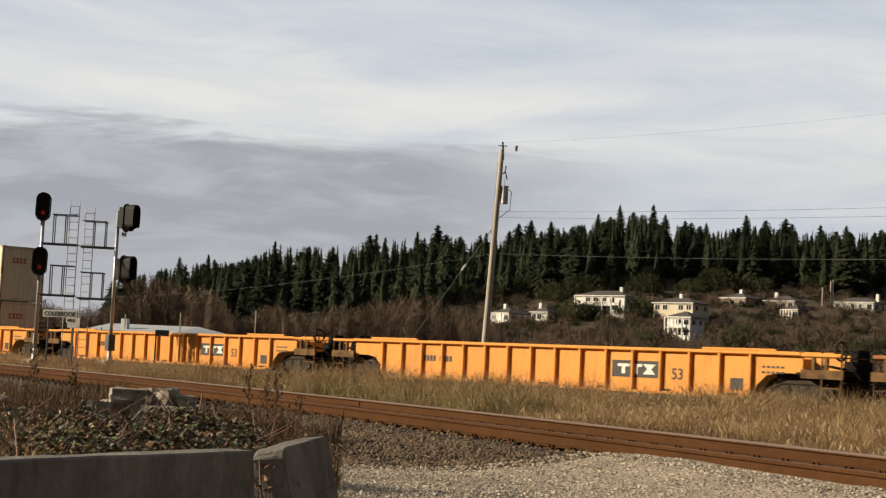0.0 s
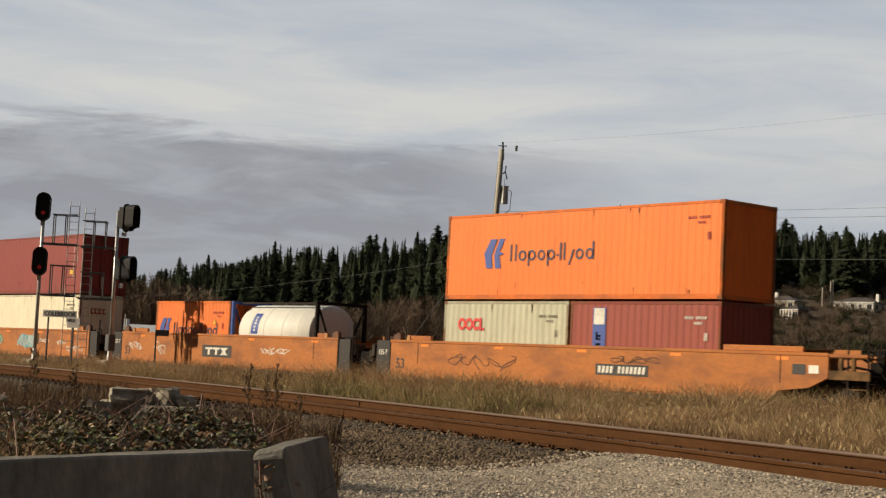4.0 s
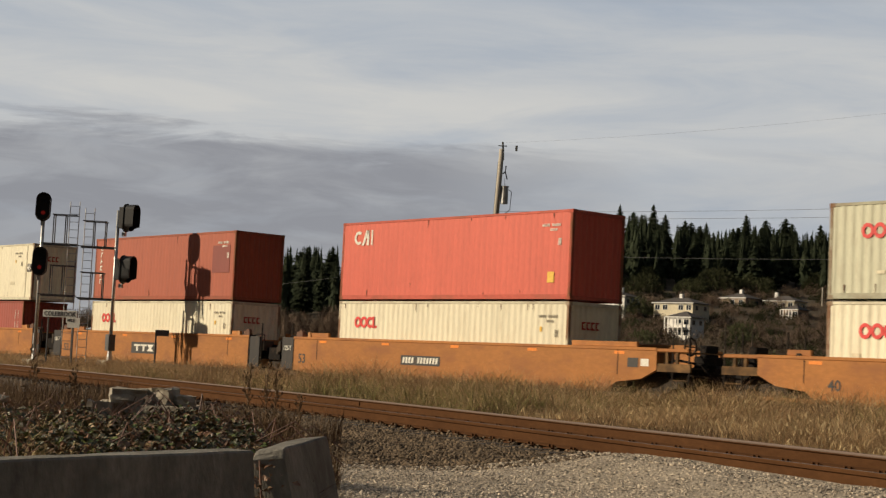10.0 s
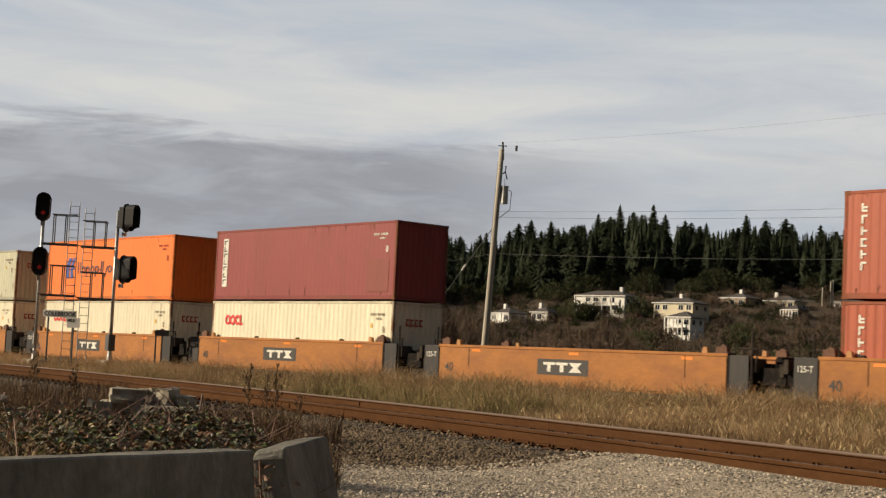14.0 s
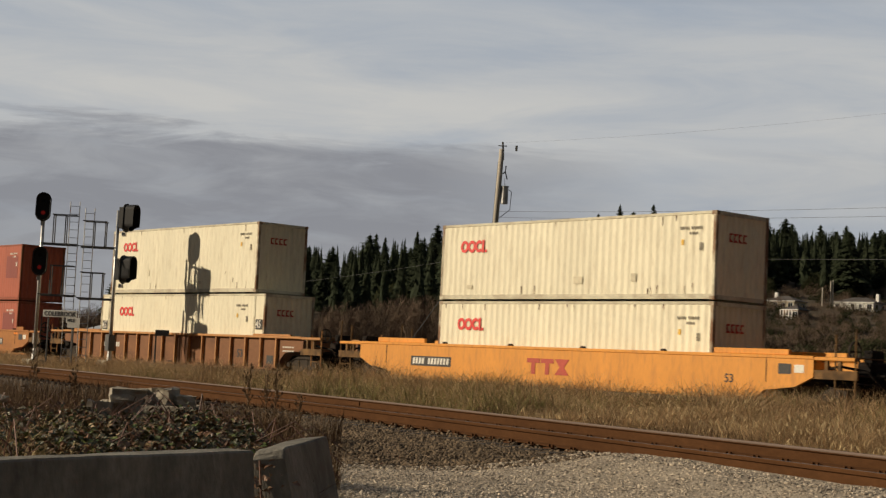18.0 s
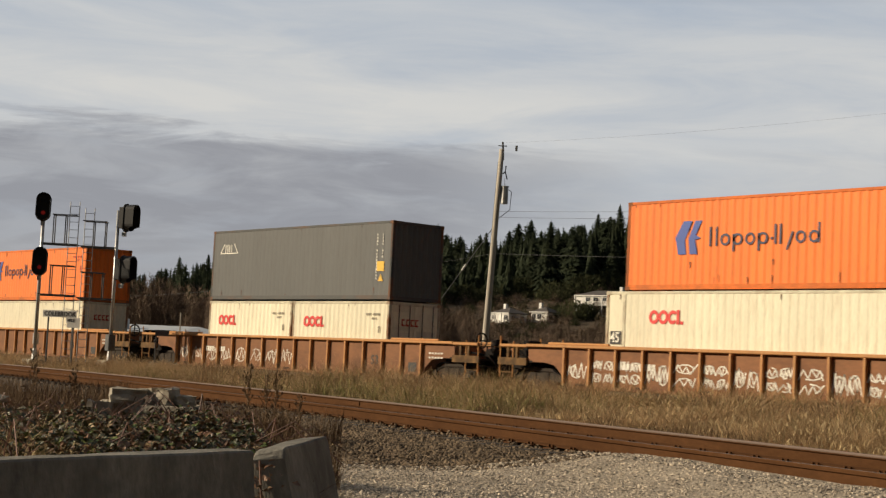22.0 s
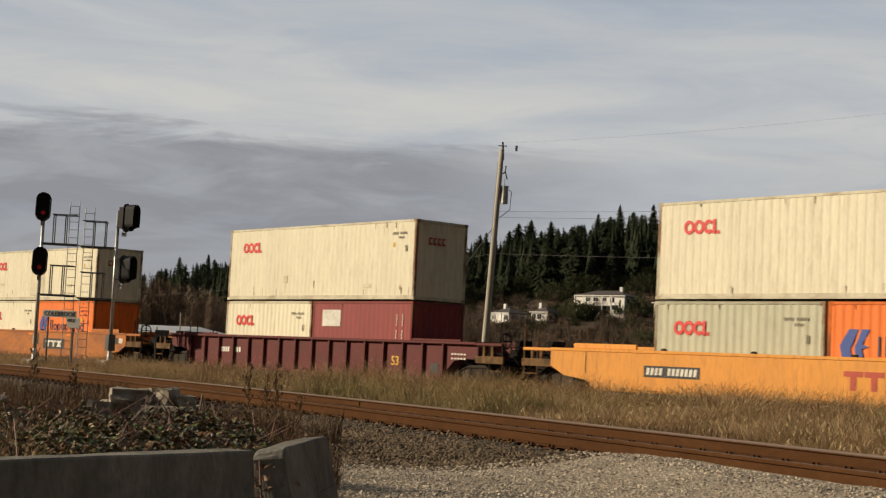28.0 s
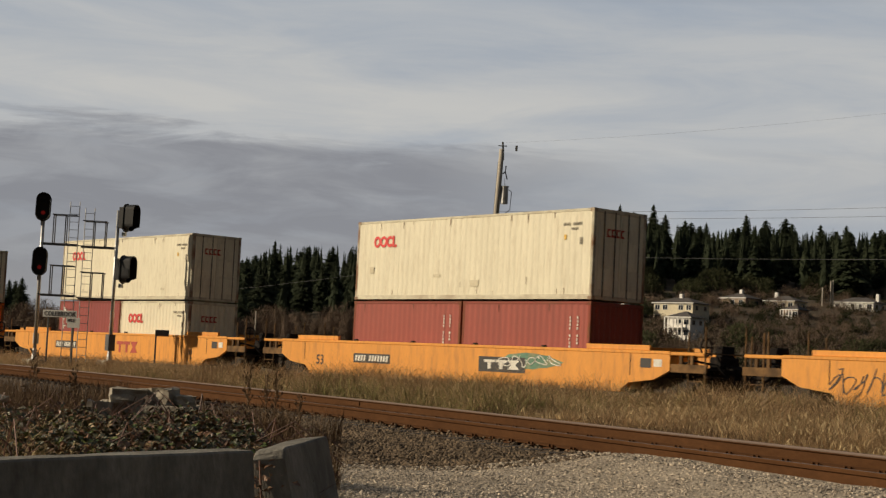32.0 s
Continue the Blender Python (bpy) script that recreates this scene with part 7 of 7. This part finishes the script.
rnd = random.Random(77)
SKY_LINE = ((-0.40, 0), (-0.33, 22), (-0.285, 24), (-0.25, 22), (-0.197, 32), (-0.165, 37), (-0.135, 38), (-0.104, 46), (-0.065, 46), (-0.034, 50), (0.0, 52), (0.03, 50), (0.054, 55), (0.095, 60), (0.13, 65), (0.17, 58), (0.20, 62), (0.24, 61), (0.29, 62), (0.33, 62), (0.45, 64))
woods = []
# the rank along the ridge, one by one
a = -0.335
while a < 0.335:
    q = rnd.uniform(585, 612)
    if not (-0.262 < a < -0.212):
        p = spot(q, a)
        z = hill(p.x, p.y) - 0.6
        want = (np.interp(a, [s[0] for s in SKY_LINE], [s[1] for s in SKY_LINE]) * q / 600 - z) * rnd.choice((1.04, 0.98, 0.92, 0.84, 1.13, 0.78, 1.06))
        kind = rnd.randrange(6)
        if want > 8:
            conifer(p.x, p.y, z, kind, want / CONIFERS[kind][0], rnd.uniform(0, 6.28), rnd.uniform(1.1, 2.3))
    a += rnd.choice((0.004, 0.006, 0.009, 0.013))
# the woods below the ridge
count = 0
while count < 380:
    a = rnd.uniform(-0.215, 0.335)
    q = rnd.uniform(400 if a < 0.02 else 505, 580)
    if a > 0.02 and q < 520 and rnd.random() < 0.5 or a > -0.12 and 420 < q < 490:
        continue
    p = spot(q, a)
    z = hill(p.x, p.y) - 0.6
    lim = np.interp(a, [s[0] for s in SKY_LINE], [s[1] for s in SKY_LINE]) * q / 600 - z
    kind = rnd.randrange(6)
    want = min(rnd.uniform(15, 27), lim * 0.93)
    if want < 7:
        continue
    if count < 110:
        conifer(p.x, p.y, z, kind, want / CONIFERS[kind][0], rnd.uniform(0, 6.28), rnd.uniform(1.2, 2.1))
    else:
        woods.append((kind, p.x, p.y, z, want / CONIFERS[kind][0], rnd.uniform(0, 6.28)))
    count += 1


for k in range(230):
    a = rnd.uniform(-0.205, 0.335)
    q = rnd.uniform(612, 650)
    p = spot(q, a)
    z = hill(p.x, p.y) - 0.6
    want = (np.interp(a, [s[0] for s in SKY_LINE], [s[1] for s in SKY_LINE]) * q / 600 - z) * rnd.uniform(0.78, 0.96)
    if want > 8:
        kind = rnd.randrange(6)
        woods.append((kind, p.x, p.y, z, want / CONIFERS[kind][0], rnd.uniform(0, 6.28)))


def joined(name, items, meshes, material, label, category):
    """Many copies of ready meshes as one object."""
    V, F, n = [], [], 0
    for kind, x, y, z, s, turn in items:
        me = meshes[kind]
        v = np.empty(len(me.vertices) * 3)
        me.vertices.foreach_get("co", v)
        v = v.reshape(-1, 3) * s
        c, si = math.cos(turn), math.sin(turn)
        V.append(np.stack([v[:, 0] * c - v[:, 1] * si + x, v[:, 0] * si + v[:, 1] * c + y, v[:, 2] + z], 1))
        f = np.empty(len(me.loops), int)
        me.loops.foreach_get("vertex_index", f)
        F.append(f.reshape(-1, 3) + n)
        n += len(v)
    me = bpy.data.meshes.new(name)
    me.from_pydata(np.concatenate(V), [], np.concatenate(F))
    me.materials.append(material)
    return tagged(new(name, me), label, category, kind="stuff")


coarse = [conifer_crown(260 + k, CONIFERS[k][0], 4.6, 0.04, 14, 8, 0.45).mesh("crown", M["needles"]) for k in range(6)]
joined("far_woods", woods, coarse, M["needles"], "dense dark conifer woods on the hillside", "woods")


def bare_crown(seed, H, W, n, fine=0.035):
    """A rounded haze of fine twigs that fork up and out, with gaps."""
    rnd = random.Random(seed)
    g = Geo()
    for k in range(n):
        a, r = rnd.uniform(0, 6.28), W * math.sqrt(rnd.random())
        z = H * rnd.uniform(0.08, 0.97) * math.sqrt(max(0.05, 1 - (r / W) ** 2.0))
        c = Vector((r * math.cos(a), r * math.sin(a), z))
        d = Vector((c.x / W * 0.5 + rnd.uniform(-0.9, 0.9), c.y / W * 0.5 + rnd.uniform(-0.9, 0.9), 0.8)).normalized()
        l, w = rnd.uniform(0.4, 1.0), fine * rnd.uniform(0.6, 1.6)
        s = Vector((math.cos(a * 3), math.sin(a * 3), 0))
        e = c + d * l
        g.add([c - s * w, c + s * w, e], [(0, 1, 2)])
        o = s * rnd.uniform(-0.6, 0.6)
        m = c + d * l * 0.45
        g.add([m - s * w * 0.7, m + s * w * 0.7, m + d * l * 0.5 + o], [(0, 1, 2)])
    return g


def limbs(seed, H, W, n=7):
    rnd = random.Random(seed)
    g = Geo().tube([(0, 0, -0.5), (0.1, 0, H * 0.35), (0, 0.1, H * 0.75)], 0.13, 5, 0.05)
    for k in range(n):
        a, z = 6.28 * k / n + rnd.uniform(-0.3, 0.3), H * rnd.uniform(0.12, 0.4)
        e = Vector((W * 0.6 * math.cos(a), W * 0.6 * math.sin(a), z + H * rnd.uniform(0.25, 0.45)))
        g.tube([(0, 0, z), e * 0.5 + Vector((0, 0, z * 0.4)), e], 0.06, 4, 0.02)
    return g


BARE = [(bare_crown(300 + k, H, W, 8000, 0.032).mesh("crown", M["twigs"]), limbs(320 + k, H, W).mesh("trunk", M["bark"]), H) for k, (H, W) in enumerate(((11, 5.5), (9, 6.0), (13, 5.0), (8, 5.0)))]
OLIVE = [(bare_crown(340 + k, H, W, 900, 0.14).mesh("crown", M["olive"]), limbs(350 + k, H, W).mesh("trunk", M["bark"]), H) for k, (H, W) in enumerate(((6, 4.0), (4.5, 4.5)))]
PALE = [(bare_crown(360, 10, 6, 1500).mesh("crown", M["pale_twigs"]), limbs(361, 10, 7, 16).mesh("trunk", M["pale_twigs"]), 10)]


def shrub(kinds, q, a, scale, label, group):
    p = spot(q, a)
    crown, trunk, H = kinds
    t = thing("bare_tree" if kinds not in OLIVE else "shrub", label, "tree" if kinds not in OLIVE else "shrub",
              Matrix.Translation((p.x, p.y, hill(p.x, p.y) - 0.5)) @ Matrix.Rotation(rnd.uniform(0, 6.28), 4, "Z") @ Matrix.Diagonal((scale, scale, scale * rnd.uniform(0.85, 1.15), 1)), group=group)
    part("trunk", trunk, None, t)
    part("crown", crown, None, t)


BRUSH_TOP = ((-0.33, 8), (-0.25, 9.5), (-0.21, 14.0), (-0.165, 14.5), (-0.13, 9.0), (-0.10, 11.5), (-0.07, 10.5), (-0.04, 13.5), (-0.01, 13), (0.02, 12), (0.05, 8), (0.10, 11), (0.13, 9.0), (0.15, 7), (0.3, 8))
for k in range(125):
    a = -0.33 + 0.46 * (k + rnd.random()) / 125
    q = rnd.uniform(290, 350)
    kind = rnd.choice(BARE)
    h = np.interp(a, [s[0] for s in BRUSH_TOP], [s[1] for s in BRUSH_TOP]) * q / 300 * rnd.uniform(0.62, 1.05)
    shrub(kind, q, a, h / kind[2], "bare brown leafless tree below the woods", "bare trees")
for k in range(70):
    a = rnd.uniform(0.12, 0.335)
    q = rnd.uniform(345, 430)
    if 0.14 < a < 0.185 and q > 380:
        continue
    kind = rnd.choice(OLIVE if rnd.random() < 0.55 else BARE)
    shrub(kind, q, a, rnd.uniform(3.5, 6.5) / kind[2], "olive and brown hillside shrub", "hillside shrubs")
for k in range(34):
    a = rnd.uniform(-0.06, 0.335)
    q = rnd.uniform(495, 530)
    kind = rnd.choice(OLIVE)
    shrub(kind, q, a, rnd.uniform(4, 8) / kind[2], "olive hillside shrub between the houses", "hillside shrubs")
for k in range(14):
    shrub(OLIVE[k % 2] if k % 3 else BARE[0], rnd.uniform(455, 468), 0.084 + 0.0034 * k, rnd.uniform(4.6, 6.4) / (OLIVE[k % 2] if k % 3 else BARE[0])[2], "olive and brown shrub before a house", "hillside shrubs")
for k, (q, a, s) in enumerate(((370, 0.175, 0.95), (365, 0.19, 0.8), (372, 0.162, 0.7), (380, 0.235, 0.7), (352, 0.180, 1.0), (356, 0.198, 0.85))):
    shrub(PALE[0], q, a, s, "pale bare spreading tree before the houses", "bare trees")
# undergrowth that covers the slope below and between the houses
under = []
for k in range(2000):
    a = rnd.uniform(-0.03, 0.34)
    q = rnd.uniform(345, 515)
    p = spot(q, a)
    under.append((rnd.choice((0, 1, 2, 3, 4, 5, 4, 5)), p.x, p.y, hill(p.x, p.y) - 0.6, rnd.uniform(0.35, 0.62) * (0.7 if q > 420 else 1.0), rnd.uniform(0, 6.28)))
scrub = [bare_crown(370 + k, 10, 6.5, 520, 0.16).mesh("crown", M["twigs"]) for k in range(4)] + [bare_crown(380 + k, 6, 4.5, 520, 0.20).mesh("crown", M["olive"]) for k in range(2)]
joined("brown_scrub", [u for u in under if u[0] < 4], scrub, M["twigs"], "leafless brown scrub on the slope", "scrub")
joined("olive_scrub", [u for u in under if u[0] >= 4], scrub, M["olive"], "olive scrub on the slope", "scrub")


# ---------------------------------------------------------------- motion of the train
def motions():
    times = list(range(33))
    for ob, u, z in TRAIN:
        walk(ob, [(t, pose(u + run(t), TRAIN_Y, z)) for t in times])
    where_of = {ob: u for ob, u, z in TRAIN}
    for car, wheels in WHEELS:
        u = where_of[car]
        for w in wheels:
            x0, home = u + w.parent.location.x + w.location.x, w.location.copy()
            seen = [k / FPS for k in range(0, 32 * FPS + 1) if -79.0 < x0 + run(k / FPS) < -20.0]
            if len(seen) < 2:
                continue
            rows = []
            for t in sorted({0.0, 32.0, *seen}):
                turn = -(run(min(max(t, seen[0]), seen[-1])) - run(seen[0])) / 0.42
                rows.append((t, Matrix.Translation(home) @ Matrix.Rotation(-turn % 6.283185, 4, "Y")))
            walk(w, rows)


motions()
